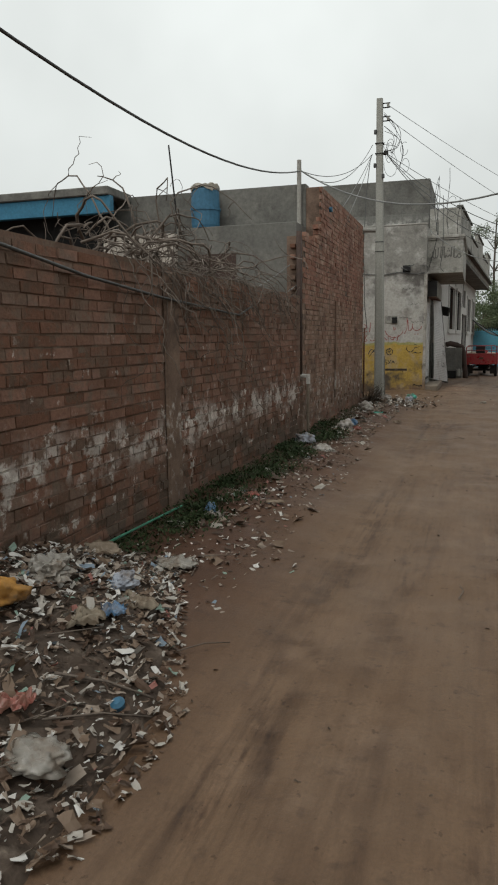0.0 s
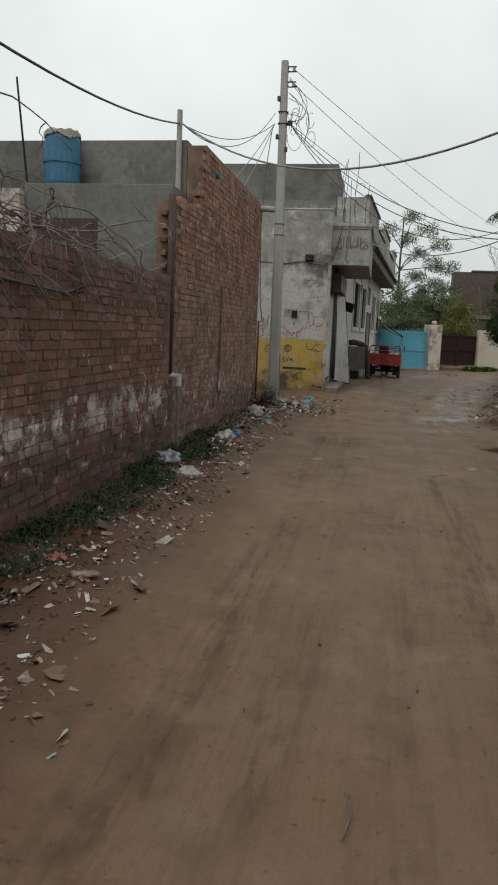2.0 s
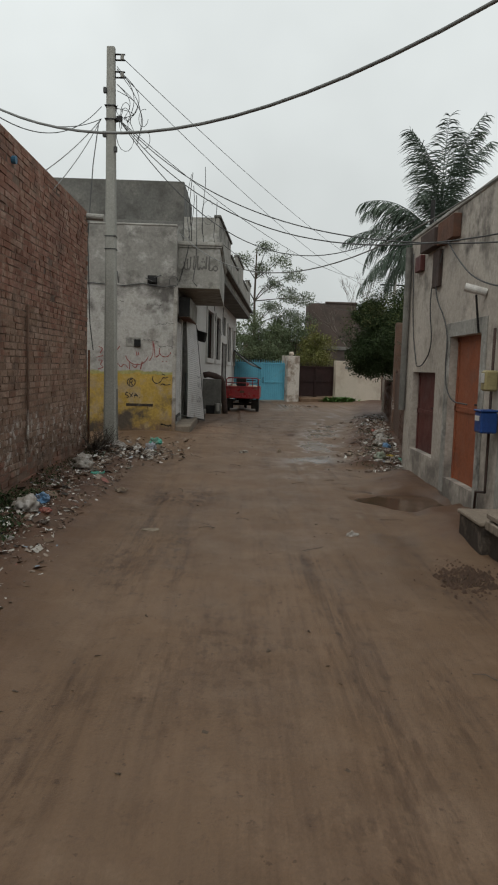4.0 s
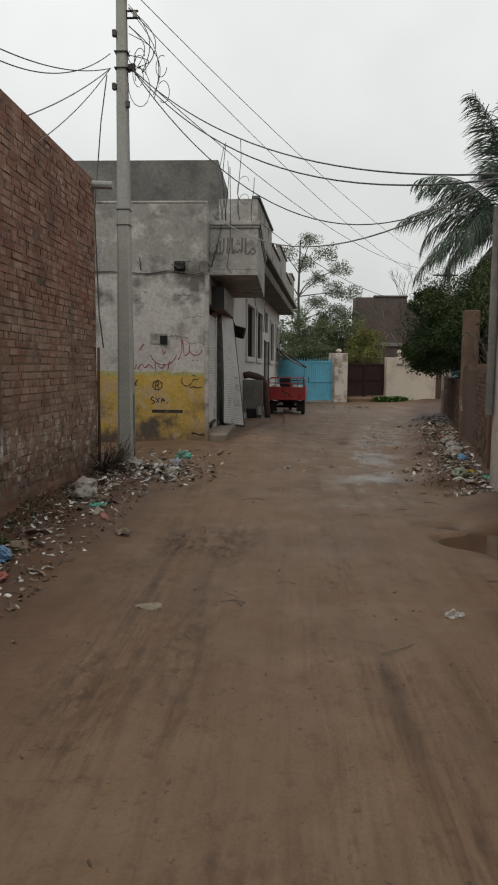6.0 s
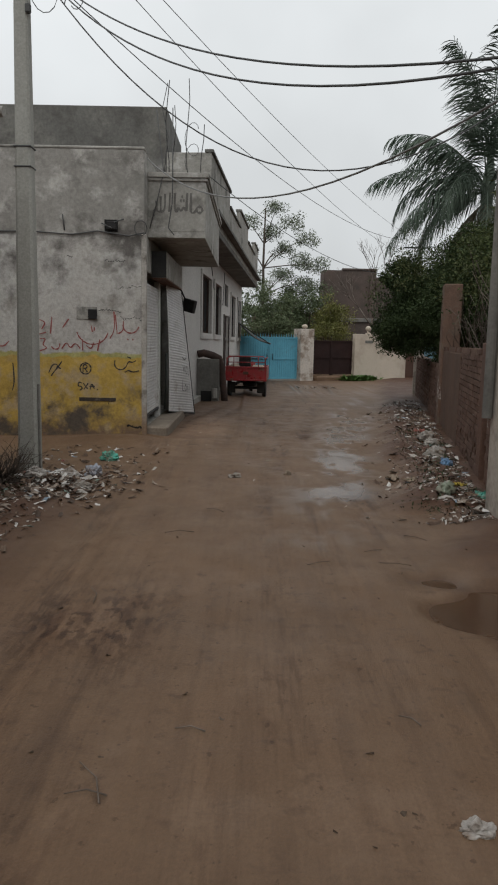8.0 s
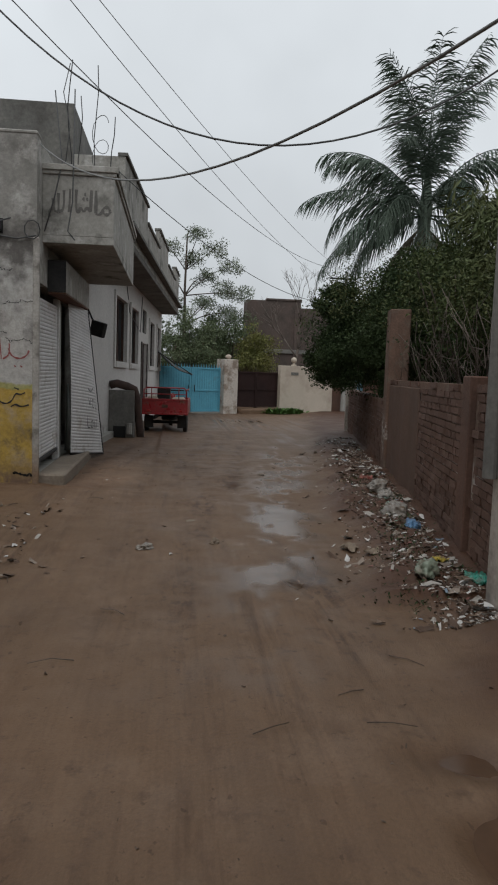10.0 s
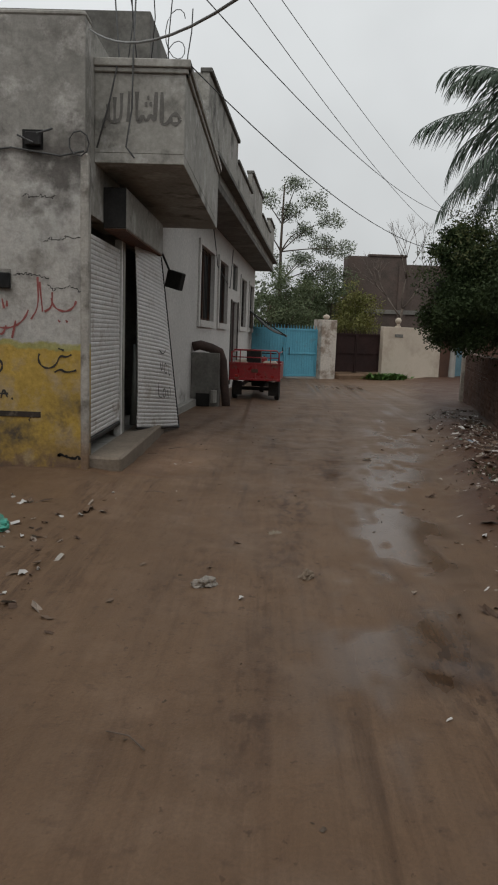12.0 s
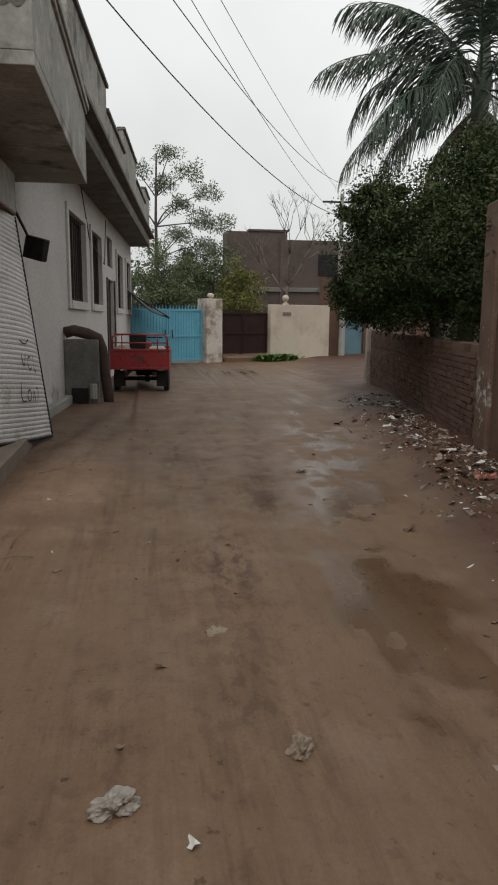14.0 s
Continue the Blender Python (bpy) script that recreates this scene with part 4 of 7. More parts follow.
# far brick building behind the cream wall
M_FAR_BRICK = surface("grey_brown_brick", (0.115, 0.085, 0.072), (0.085, 0.068, 0.060), 0.6, 12, 0.95, 0.5, layers=(((0.075, 0.06, 0.052), 0.9, 0.56, None, None),))
farb = thing("unfinished_building", pose(4.75, 56, -0.4, 0, 0, 2), "unfinished dark brick building without roof", "building")
part("wall", boxes((0, 3.4, 0, 0.4, 3.55, 6.55), (3.4, 16, 0, 0.4, 3.55, 6.15), (0, 0.4, 0.4, 1.6, 0, 6.55), (0, 16, 0, 0.4, 0, 3.3)), M_FAR_BRICK, farb)
part("beam", boxes((-0.05, 16, -0.10, 0.42, 3.3, 3.55), bevel=0.02), M_CEMENT_DARK, farb)
part("coping", boxes((1.2, 3.45, -0.06, 0.46, 6.55, 6.68), bevel=0.02), M_FAR_BRICK, farb)
# near-black panels on the solid wall paint the shade of its openings
for a, b in ((5.2, 6.6), (9.0, 10.4)):
    part("opening", boxes((a, b, -0.025, -0.002, 4.2, 5.4)), M_DARK, farb)
for x in (0.1, 3.0, 6.9, 11.0):
    part("brick_pier", boxes((x, x + 0.5, -0.14, 0.0, 0, 3.3), (x, x + 0.45, -0.10, 0.0, 3.55, 6.05)), M_FAR_BRICK, farb)
part("yard_wall", boxes((-4.6, 0.0, -2.2, -1.95, 0, 3.75), bevel=0.02), surface("bare_red_brown_brick", (0.20, 0.135, 0.10), (0.155, 0.11, 0.085), 0.7, 14, 0.95, 0.5), farb, "lower red brown yard wall")

# ---- utility pole and cables ----
FOOT, HEAD = Vector((-2.215, 16.95, 0.02)), Vector((-2.385, 17.62, 6.96))


def on_pole(z):
    return FOOT.lerp(HEAD, (z - FOOT.z) / (HEAD.z - FOOT.z))


pole = thing("utility_pole", pose(0, 0, 0), "tapered square concrete utility pole tangled with wires", "utility pole")
bm = bmesh.new()
rings = []
for z, r in ((-0.4, 0.115), (0.9, 0.108), (4.0, 0.086), (6.96, 0.068)):
    c = on_pole(z)
    k = r * 0.28
    rings.append([bm.verts.new((c.x + x, c.y + y, c.z)) for x, y in ((-r, -r + k), (-r + k, -r), (r - k, -r), (r, -r + k), (r, r - k), (r - k, r), (-r + k, r), (-r, r - k))])
for a, b in zip(rings, rings[1:]):
    for i in range(8):
        bm.faces.new([a[i], a[(i + 1) % 8], b[(i + 1) % 8], b[i]])
bm.faces.new(rings[0][::-1])
bm.faces.new(rings[-1])
part("shaft", bm, M_POLE, pole)
part("conduit", rod(bmesh.new(), on_pole(0.0) + Vector((0.125, -0.05, 0)), on_pole(1.1) + Vector((0.118, -0.05, 0)), 0.014), M_CEMENT_DARK, pole)
for z in (6.80, 6.50):
    c = on_pole(z)
    br = part("bracket", boxes((c.x + 0.07, c.x + 0.24, c.y - 0.02, c.y + 0.02, c.z + 0.04, c.z + 0.055), (c.x + 0.07, c.x + 0.24, c.y - 0.02, c.y + 0.02, c.z - 0.055, c.z - 0.04),
                               (c.x + 0.07, c.x + 0.08, c.y - 0.02, c.y + 0.02, c.z - 0.055, c.z + 0.055)), M_IRON, pole)
    part("insulator", rod(bmesh.new(), (c.x + 0.19, c.y, c.z - 0.04), (c.x + 0.19, c.y, c.z + 0.04), 0.03, 0.03, 10), M_CONCRETE, br)
for z in (5.95, 5.72, 3.72, 3.50):
    c = on_pole(z)
    part("band", boxes((c.x - 0.098, c.x + 0.098, c.y - 0.098, c.y + 0.098, c.z - 0.008, c.z + 0.008), bevel=0.004), M_CABLE, pole)
rs = random.Random(21)
KNOT = on_pole(5.72) + Vector((0.14, -0.05, 0))
loops = []
for i in range(7):
    c = KNOT + Vector((rs.uniform(0.0, 0.5), rs.uniform(-0.1, 0.3), rs.uniform(-0.3, 0.5)))
    r, tl = rs.uniform(0.05, 0.16), rs.uniform(-1, 1)
    loops.append(([c + Vector((r * math.cos(a) * math.cos(tl), r * math.cos(a) * math.sin(tl), r * (1.3 + 0.12 * i) * math.sin(a))) for a in [k * 0.42 + i for k in range(13)]], 0.0055, 1.0))
for i in range(7):
    a, b = on_pole(rs.uniform(5.9, 6.8)) + Vector((0.1, 0, 0)), KNOT + Vector((rs.uniform(0, 0.5), rs.uniform(0, 0.3), rs.uniform(-0.4, 0.1)))
    bulge = Vector((rs.uniform(0.1, 0.35), 0, 0))
    loops.append(([a.lerp(b, k / 10) + bulge * math.sin(k / 10 * math.pi) for k in range(11)], 0.006, 1.0))
tagged(tubes("service_wires", loops, M_CABLE, pole), kind="stuff")
for z, dx in ((6.2, -0.09), (5.45, -0.10), (5.2, 0.09)):
    c = on_pole(z)
    part("clamp", boxes((c.x + dx - 0.03, c.x + dx + 0.03, c.y - 0.11, c.y - 0.05, c.z - 0.05, c.z + 0.05), bevel=0.012), M_CABLE, pole)
part("junction", boxes((KNOT.x - 0.04, KNOT.x + 0.06, KNOT.y - 0.04, KNOT.y + 0.04, KNOT.z - 0.04, KNOT.z + 0.05), bevel=0.012), M_IRON, pole)
PIPE_TOP = Vector((-2.94, 12.11, 4.28))
tagged(tubes("hanging_cable", [([on_pole(5.6) + Vector((-0.2, -0.1, 0)), on_pole(4.9) + Vector((-0.27, -0.2, 0)), (-2.60, 16.80, 3.6), (-2.56, 16.82, 2.2), (-2.5, 16.8, 1.75)], 0.009, 1.0)], M_CABLE),
       "black cable hanging from the pole down the wall", "cable", "overhead cables")

for p, q, drop, r, mt, words in (
    (PIPE_TOP, (-2.08, -3.87, 3.8), 0.88, 0.016, M_CABLE, "black overhead cable sagging above the garden wall"),
    (PIPE_TOP, (3.18, 6.45, 4.51), 1.19, 0.017, M_CABLE_PALE, "thick grey cable sagging across the lane"),
    (KNOT, (2.50, 10.83, 2.71), 0.66, 0.011, M_CABLE, "black service cable from the pole to the plastered house"),
    (KNOT, (2.50, 10.70, 2.81), 0.87, 0.011, M_CABLE, "black service cable from the pole to the plastered house"),
    (KNOT, (3.03, 16.40, 4.20), 1.44, 0.012, M_CABLE, "black cable sagging from the pole over the lane"),
    ((-1.42, 20.62, 4.42), (3.30, 9.96, 4.18), 1.31, 0.013, M_CABLE_PALE, "grey cable strung from the shop corner across the lane"),
    (KNOT - Vector((0.3, 0, 0)), (-2.90, 8.02, 1.95), 0.49, 0.011, M_CABLE_PALE, "pale cable from the pole down to the garden wall"),
    (KNOT - Vector((0.3, 0, 0)), (-2.75, 8.3, 1.9), 0.75, 0.010, M_CABLE_PALE, "pale cable from the pole down to the garden wall"),
    (KNOT - Vector((0.3, 0, 0)), PIPE_TOP, 0.25, 0.010, M_CABLE, "black cable between the pole and the roof pipe"),
    (KNOT - Vector((0.3, 0, -0.2)), PIPE_TOP, 0.45, 0.010, M_CABLE, "black cable between the pole and the roof pipe"),
    (on_pole(6.8) + Vector((0.19, 0, 0)), (9.22, 48.41, 6.91), 0.54, 0.009, M_CABLE, "thin bare power line over the lane"),
    (on_pole(6.5) + Vector((0.19, 0, 0)), (11.26, 54.48, 6.56), 1.02, 0.009, M_CABLE, "thin bare power line over the lane"),
    (KNOT, (7.92, 42.31, 6.31), 1.0, 0.010, M_CABLE, "thin power line over the lane"),
    ((-0.5, 21.05, 4.28), (8.83, 39.7, 5.59), 1.34, 0.010, M_CABLE, "slack power line along the house fronts"),
):
    tagged(tubes("overhead_cable", [(sag(p, q, drop, 28), r * 0.68, 1.0)], mt), words, "cable", "overhead cables")
tagged(tubes("wall_cable", [([(-2.54, -2, 2.35), (-2.54, 1.5, 2.18), (-2.54, 3.4, 2.07), (-2.54, 4.28, 1.97), (-2.54, 5.48, 1.89), (-2.54, 7.5, 1.80), (-2.6, 8.3, 1.95)], 0.012, 1.0)], M_CABLE),
       "black cable slung along the garden wall", "cable", "overhead cables")
tagged(part("cable_post", rod(bmesh.new(), (3.2, 6.45, 3.4), (3.2, 6.45, 4.6), 0.03), M_IRON), "iron post on the roof holding cables", "post")
tagged(part("cable_post", rod(bmesh.new(), (3.3, 9.96, 3.4), (3.3, 9.96, 4.3), 0.03), M_IRON), "iron post on the roof holding cables", "post")
tagged(part("cable_post", rod(bmesh.new(), (3.03, 16.40, -0.2), (3.03, 16.40, 4.3), 0.035), M_IRON), "iron post behind the boundary wall holding a cable", "post")
far_pole = thing("far_utility_pole", pose(9.3, 49.0, -0.5), "thin pale concrete utility pole far down the lane", "utility pole")
part("shaft", rod(bmesh.new(), (0, 0, 0), (0, 0, 7.6), 0.14, 0.09, 8), M_POLE, far_pole)
part("crossarm", boxes((-0.9, 0.5, -0.04, 0.04, 7.2, 7.28)), M_IRON, far_pole)

# ---- on the brick house and garden wall ----
roof_pipe = thing("roof_pipe", pose(0, 0, 0), "galvanised pipe standing at the gable carrying cables", "pipe")
part("tube", rod(bmesh.new(), (-2.94, 11.97, 3.05), (-2.94, 11.975, 4.42), 0.038, 0.036, 10), M_CEMENT, roof_pipe)
tagged(part("roof_spout", rod(bmesh.new(), (-2.75, 16.66, 3.93), (-2.30, 16.62, 3.90), 0.055, 0.055, 12), M_CONCRETE), "short cement rain spout at the roof edge", "spout")
tagged(part("roof_spout", rod(bmesh.new(), (-2.75, 12.75, 3.75), (-2.54, 12.75, 3.74), 0.045, 0.045, 12), M_BLUE_TANK), "blue plastic pipe end in the brick wall", "spout")
drain = thing("drain_pipe", pose(-2.49, 10.64, 0), "grey drain pipe with a white elbow against the wall", "pipe")
part("tube", rod(bmesh.new(), (0, 0, -0.05), (0, 0, 0.88), 0.022, 0.022, 10), M_DUSTY, drain)
part("elbow", rod(rod(bmesh.new(), (0, 0, 0.86), (0, 0.0, 1.0), 0.034, 0.034, 10), (-0.12, 0, 0.98), (0.02, 0, 0.98), 0.03, 0.03, 10), M_WHITE_PIPE, drain, "white plastic elbow")
# no pipe here: a dark tube added for the shade in the recessed joint
tagged(tubes("joint_shade_tube", [([(-2.62, 10.63, 1.0), (-2.62, 10.63, 2.1), (-2.62, 10.63, 3.1)], 0.045, 1.0)], M_DUCT), "dark tube standing for the shaded recess between the walls", "pipe")
tagged(part("wall_conduit", boxes((-2.57, -2.545, 13.2, 13.235, 0.45, 2.2), bevel=0.006), M_MORTAR), "mud-filled conduit chase down the brick wall", "conduit")
stay = tagged(tubes("pipe_run", [([(-2.55, 16.7, 0.0), (-2.55, 16.7, 1.0), (-2.55, 16.72, 1.75)], 0.02, 1.0)], M_RUST), "rusty pipe at the house corner", "pipe")
tank = thing("water_tank", pose(-4.5, 11.74, 3.37), "blue plastic water drum with a ragged cover on the ledge", "water tank")
bm = bmesh.new()
for z0, z1, r0, r1 in ((0, 0.06, 0.22, 0.235), (0.06, 0.30, 0.235, 0.24), (0.30, 0.34, 0.255, 0.255), (0.34, 0.62, 0.24, 0.235), (0.62, 0.70, 0.235, 0.21)):
    rod(bm, (0, 0, z0), (0, 0, z1), r0, r1, 20)
part("drum", bm, M_BLUE_TANK, tank)
bm = bmesh.new()
bmesh.ops.create_grid(bm, x_segments=14, y_segments=14, size=0.34)
for v in bm.verts:
    d = v.co.length
    v.co.z = 0.715 - max(0, d - 0.2) ** 1.2 * 0.6 + 0.03 * math.sin(v.co.x * 23 + v.co.y * 17) * math.sin(v.co.y * 29)
    if d > 0.24:
        v.co.xy *= 0.24 / d + 0.12 * (d - 0.24)
part("cover", bm, surface("dirty_plastic_sheet", (0.30, 0.27, 0.22), (0.22, 0.195, 0.16), 4, 20, 0.5, 0.2), tank, "crumpled pale plastic cover")
tagged(part("aerial_rod", rod(bmesh.new(), (-4.98, 11.7, 3.3), (-5.08, 11.6, 4.75), 0.016, 0.014), M_IRON), "thin iron rod leaning on the roof edge", "rod")
tagged(part("green_pipe", rod(bmesh.new(), (-2.50, 3.75, 0.16), (-2.42, 5.5, 0.15), 0.010), M_GREEN_PIPE), "green plastic pipe lying along the wall foot", "pipe")


def wander(start, way, length, rs, step=0.12, droop=0.25, wild=0.5):
    p, d, pts = Vector(start), Vector(way).normalized(), [Vector(start)]
    for i in range(int(length / step)):
        d = (d + Vector((rs.uniform(-wild, wild), rs.uniform(-wild, wild), rs.uniform(-wild, wild) - droop * (0.3 + i * step / length)))).normalized()
        p = p + d * step
        if p.x > LEFT_WALL - 0.15 and p.z < 2.25:
            p.x = max(p.x, LEFT_WALL + 0.03)
        pts.append(p.copy())
    return pts


vine = thing("dry_vine", pose(0, 0, 0), "bare tangled dry vine hanging over the garden wall", "vine")
rs = random.Random(4)
stems, twigs, hang = [], [], []
for i in range(95):
    y = rs.choice((rs.uniform(4.6, 6.6), rs.uniform(5.0, 7.6), rs.uniform(5.6, 9.2)))
    s = wander((rs.uniform(-3.2, -2.7), y, rs.uniform(2.1, 2.45)), (rs.uniform(-0.3, 0.8), rs.uniform(-0.7, 1), rs.uniform(0.0, 0.4)), rs.uniform(0.6, 1.6), rs, droop=0.26, wild=0.5)
    stems.append((s, rs.uniform(0.006, 0.014), 0.3))
    for p in s[1::3]:
        if rs.random() < 0.8:
            twigs.append((wander(p, (rs.uniform(-1, 1), rs.uniform(-1, 1), rs.uniform(-0.6, 0.7)), rs.uniform(0.2, 0.65), rs, 0.06, 0.28, 0.7), 0.005, 0.4))
for i in range(70):
    y = rs.uniform(4.6, 9.0)
    hang.append((wander((LEFT_WALL + 0.02, y, 2.18), (0.35, rs.uniform(-0.3, 0.5), -0.3), rs.uniform(0.35, 1.1) if i % 4 else rs.uniform(0.9, 1.8), rs, 0.07, 0.22, 0.6), 0.0038, 0.5))
tagged(tubes("stem", stems, M_TWIG, vine), kind="stuff")
tagged(tubes("twig", twigs, M_TWIG, vine, 3), kind="stuff")
tagged(tubes("tendril", hang, M_TWIG, vine, 3), kind="stuff")
arch = tagged(tubes("vine_shoot", [(wander((-3.6, 6.3, 2.3), (0.1, 0.2, 1), 1.3, random.Random(8), 0.1, 0.22, 0.25), 0.009, 0.4)], M_TWIG), "bare vine shoot arching above the wall", "vine")

# ---- shop front ----


def slatted(name, width, height, parent, pitch=0.052):
    """A roller shutter along +y, street face at x=0, of curved interlocking slats."""
    V, F = [], []
    n = int(height / pitch)
    for i in range(n):
        for k, (dx, dz) in enumerate(((0.0, 0.0), (0.006, 0.012), (0.009, 0.04), (0.006, 0.062), (-0.003, 0.072))):
            z = i * pitch + dz * pitch / 0.075
            V += [(dx, 0, z), (dx, width, z)]
    for j in range(len(V) // 2 - 1):
        F.append((2 * j, 2 * j + 1, 2 * j + 3, 2 * j + 2))
    k = len(V)
    V += [(-0.03, 0, 0), (-0.03, width, 0), (-0.03, width, n * pitch), (-0.03, 0, n * pitch)]
    F += [(k, k + 3, k + 2, k + 1)]
    return link_mesh(name, V, F, M_SHUTTER, parent)


shut = thing("roller_shutter", pose(SX - 0.03, SY + 0.06, 0.36), "closed white corrugated roller shutter of the shop", "shutter", "shop shutters")
slatted("curtain", 1.76, 2.2, shut)
part("bottom_rail", boxes((-0.03, 0.03, 0, 1.76, -0.05, 0.0), bevel=0.006), M_IRON, shut)
part("guide", boxes((-0.06, 0.035, -0.05, -0.005, -0.2, 2.3), bevel=0.006), M_IRON, shut)
part("guide", boxes((-0.06, 0.035, 1.765, 1.83, -0.2, 2.3), bevel=0.006), M_SHUTTER, shut)
box_over = thing("shutter_box", pose(SX, SY + 0.80, 2.58), "cement box over the shutters with faded painted sign", "shutter box")
part("box", boxes((0.002, 0.26, 0.0, 2.75, 0.08, 0.52), bevel=0.01), M_CEMENT, box_over)
part("sign", boxes((0.004, 0.257, -0.012, 0.0, 0.082, 0.518), bevel=0.003), M_IRON, box_over, "dark faded sign board")
part("soffit", boxes((0.01, 0.25, 0.01, 2.74, 0.06, 0.08)), M_RUST, box_over)
# the second shutter has come off its guide: its four corners, foot near, foot far, head near, head far
broken = thing("broken_shutter", pose(0, 0, 0), "buckled roller shutter hanging loose against the doorway", "shutter", "shop shutters")
FN, FF, HN, HF = Vector((-1.22, 22.85, 0.22)), Vector((-0.96, 24.55, 0.04)), Vector((-1.40, 22.98, 2.72)), Vector((-1.22, 24.12, 2.62))


def on_broken(u, v, w=0.0):
    """u along the width, v up, both 0 to 1; w out to the street."""
    bulge = 0.09 * math.sin(math.pi * u) * math.sin(math.pi * min(1.0, v * 1.2)) - 0.10 * (1 - u) ** 3 * (1 - v) ** 2
    return FN.lerp(FF, u).lerp(HN.lerp(HF, u), v) + Vector((bulge + w, -0.15 * w, 0))


V, F = [], []
SL, CW = 48, 14
for i in range(SL):
    for dv, w in ((0.0, 0.0), (0.2, 0.006), (0.55, 0.009), (0.86, 0.005)):
        V += [on_broken(k / CW, (i + dv) / SL, w) for k in range(CW + 1)]
for j in range(len(V) // (CW + 1) - 1):
    F += [(j * (CW + 1) + k, j * (CW + 1) + k + 1, (j + 1) * (CW + 1) + k + 1, (j + 1) * (CW + 1) + k) for k in range(CW)]
curtain = link_mesh("curtain", V, F, M_SHUTTER, broken)
thick = curtain.modifiers.new("thick", "SOLIDIFY")
thick.thickness = 0.006
tubes("edge", [([on_broken(1.0, k / 12, 0.005) for k in range(13)], 0.016, 1)], M_IRON, broken)
tubes("bottom_rail", [([on_broken(k / 8, 0.0, 0.005) for k in range(9)], 0.022, 1)], M_IRON, broken)
scribble("scrawl", [[(0.55, 0.62), (0.55, 0.42), (0.68, 0.42)], arc(0.78, 0.48, 0.06, 0, 360), [(0.9, 0.42), (0.93, 0.56), (0.98, 0.42)], [(1.02, 0.56), (1.12, 0.56), (1.07, 0.42)],
                    [(0.6, 0.9), (0.66, 0.75), (0.72, 0.9)], arc(0.85, 0.82, 0.07, 30, 330), [(1.0, 0.9), (1.0, 0.74), (1.1, 0.74)], [(0.6, 1.05), (0.75, 1.0), (0.9, 1.07)]],
         lambda u, v, w: on_broken(u * 0.62, v * 0.42, 0.024), M_PAINT_BLACK, broken, 0.02)
tubes("tattered_strip", [([on_broken(-0.03, 0.02, -0.03), on_broken(-0.05, 0.2, 0.0), on_broken(-0.02, 0.45, -0.03)], 0.05, 0.4)], M_TARP, broken, 6)
lamp = thing("shop_sign_box", pose(-1.12, 25.1, 2.36, 0, 14, -28), "small dark boxed lamp on a bracket", "lamp")
part("housing", boxes((-0.16, 0.14, -0.06, 0.06, -0.14, 0.14), bevel=0.012), M_IRON, lamp)
part("arm", rod(bmesh.new(), (-0.14, 0, 0.1), (-0.36, -0.1, 0.42), 0.018), M_IRON, lamp)
tagged(part("dark_doorway_board", boxes((SX - 0.2, SX - 0.16, SY + 1.95, SY + 2.06, 0.16, 2.7)), M_CEMENT), "narrow mullion between the shutters", "mullion", kind="structure")
# meter box, socket hole, wires and writing on the south wall


def to_south(u, v, w):
    return (u, SY - w, v)


meter = thing("wall_hole_box", pose(-1.98, SY, 3.40), "broken hole with a dark electric box in the cement wall", "electric box")
# the hole has no depth, a near-black patch gives its shade
part("recess", boxes((-0.11, 0.10, -0.006, 0.0, -0.11, 0.08), bevel=0.002), M_DARK, meter)
part("box", boxes((-0.07, 0.09, -0.06, -0.006, -0.08, 0.05), bevel=0.01), M_IRON, meter)
part("loose_wire", rod(rod(bmesh.new(), (-0.15, -0.03, 0.02), (0.02, -0.07, -0.06), 0.01), (0.05, -0.06, 0.03), (0.2, -0.02, 0.09), 0.01), M_CABLE, meter)
sock = thing("wall_socket", pose(-2.38, SY, 2.02), "dark switch box on a small painted board", "socket")
part("board", boxes((-0.17, 0.16, -0.012, 0, -0.10, 0.10), bevel=0.003), M_CEMENT, sock)
part("switch", boxes((0.02, 0.16, -0.05, -0.012, -0.10, 0.06), bevel=0.01), M_DARK, sock)
tagged(tubes("wall_wire", [([(-4.2, SY - 0.02, 3.26), (-3.3, SY - 0.02, 3.28), (-2.6, SY - 0.02, 3.24), (-2.2, SY - 0.02, 3.30), (-1.7, SY - 0.03, 3.23), (SX, SY - 0.04, 3.28)], 0.011, 1),
                           ([(-2.75, SY - 0.02, 3.55), (-2.72, SY - 0.02, 3.3)], 0.009, 1), ([(SX - 0.05 + 0.1 * math.cos(k * 0.7), SY - 0.05, 3.35 + 0.12 * math.sin(k * 0.7)) for k in range(10)], 0.008, 1)], M_CABLE),
       "black wires strung along the shop wall", "wires")
tagged(tubes("balcony_wire", [([(-1.38, 21.5, 5.4), (-1.2, 20.98, 4.3), (-1.30, 20.98, 3.85), (-1.42, 20.95, 3.4)], 0.009, 1)], M_CABLE), "loose wire draped over the balcony", "wire")
tagged(tubes("balcony_wire", [([(-1.1, 21.4, 5.4), (-1.05, 20.95, 4.3), (-1.06, 20.96, 3.8), (-1.12, 20.97, 3.42), (-1.02, 20.9, 3.3)], 0.009, 1)], M_CABLE), "loose wire draped over the balcony", "wire")
slot = tagged(part("wall_slot", boxes((-2.53, -1.93, SY - 0.006, SY, 0.60, 0.66), bevel=0.002), M_SOAKED), "long dark slot in the yellow wall", "slot")
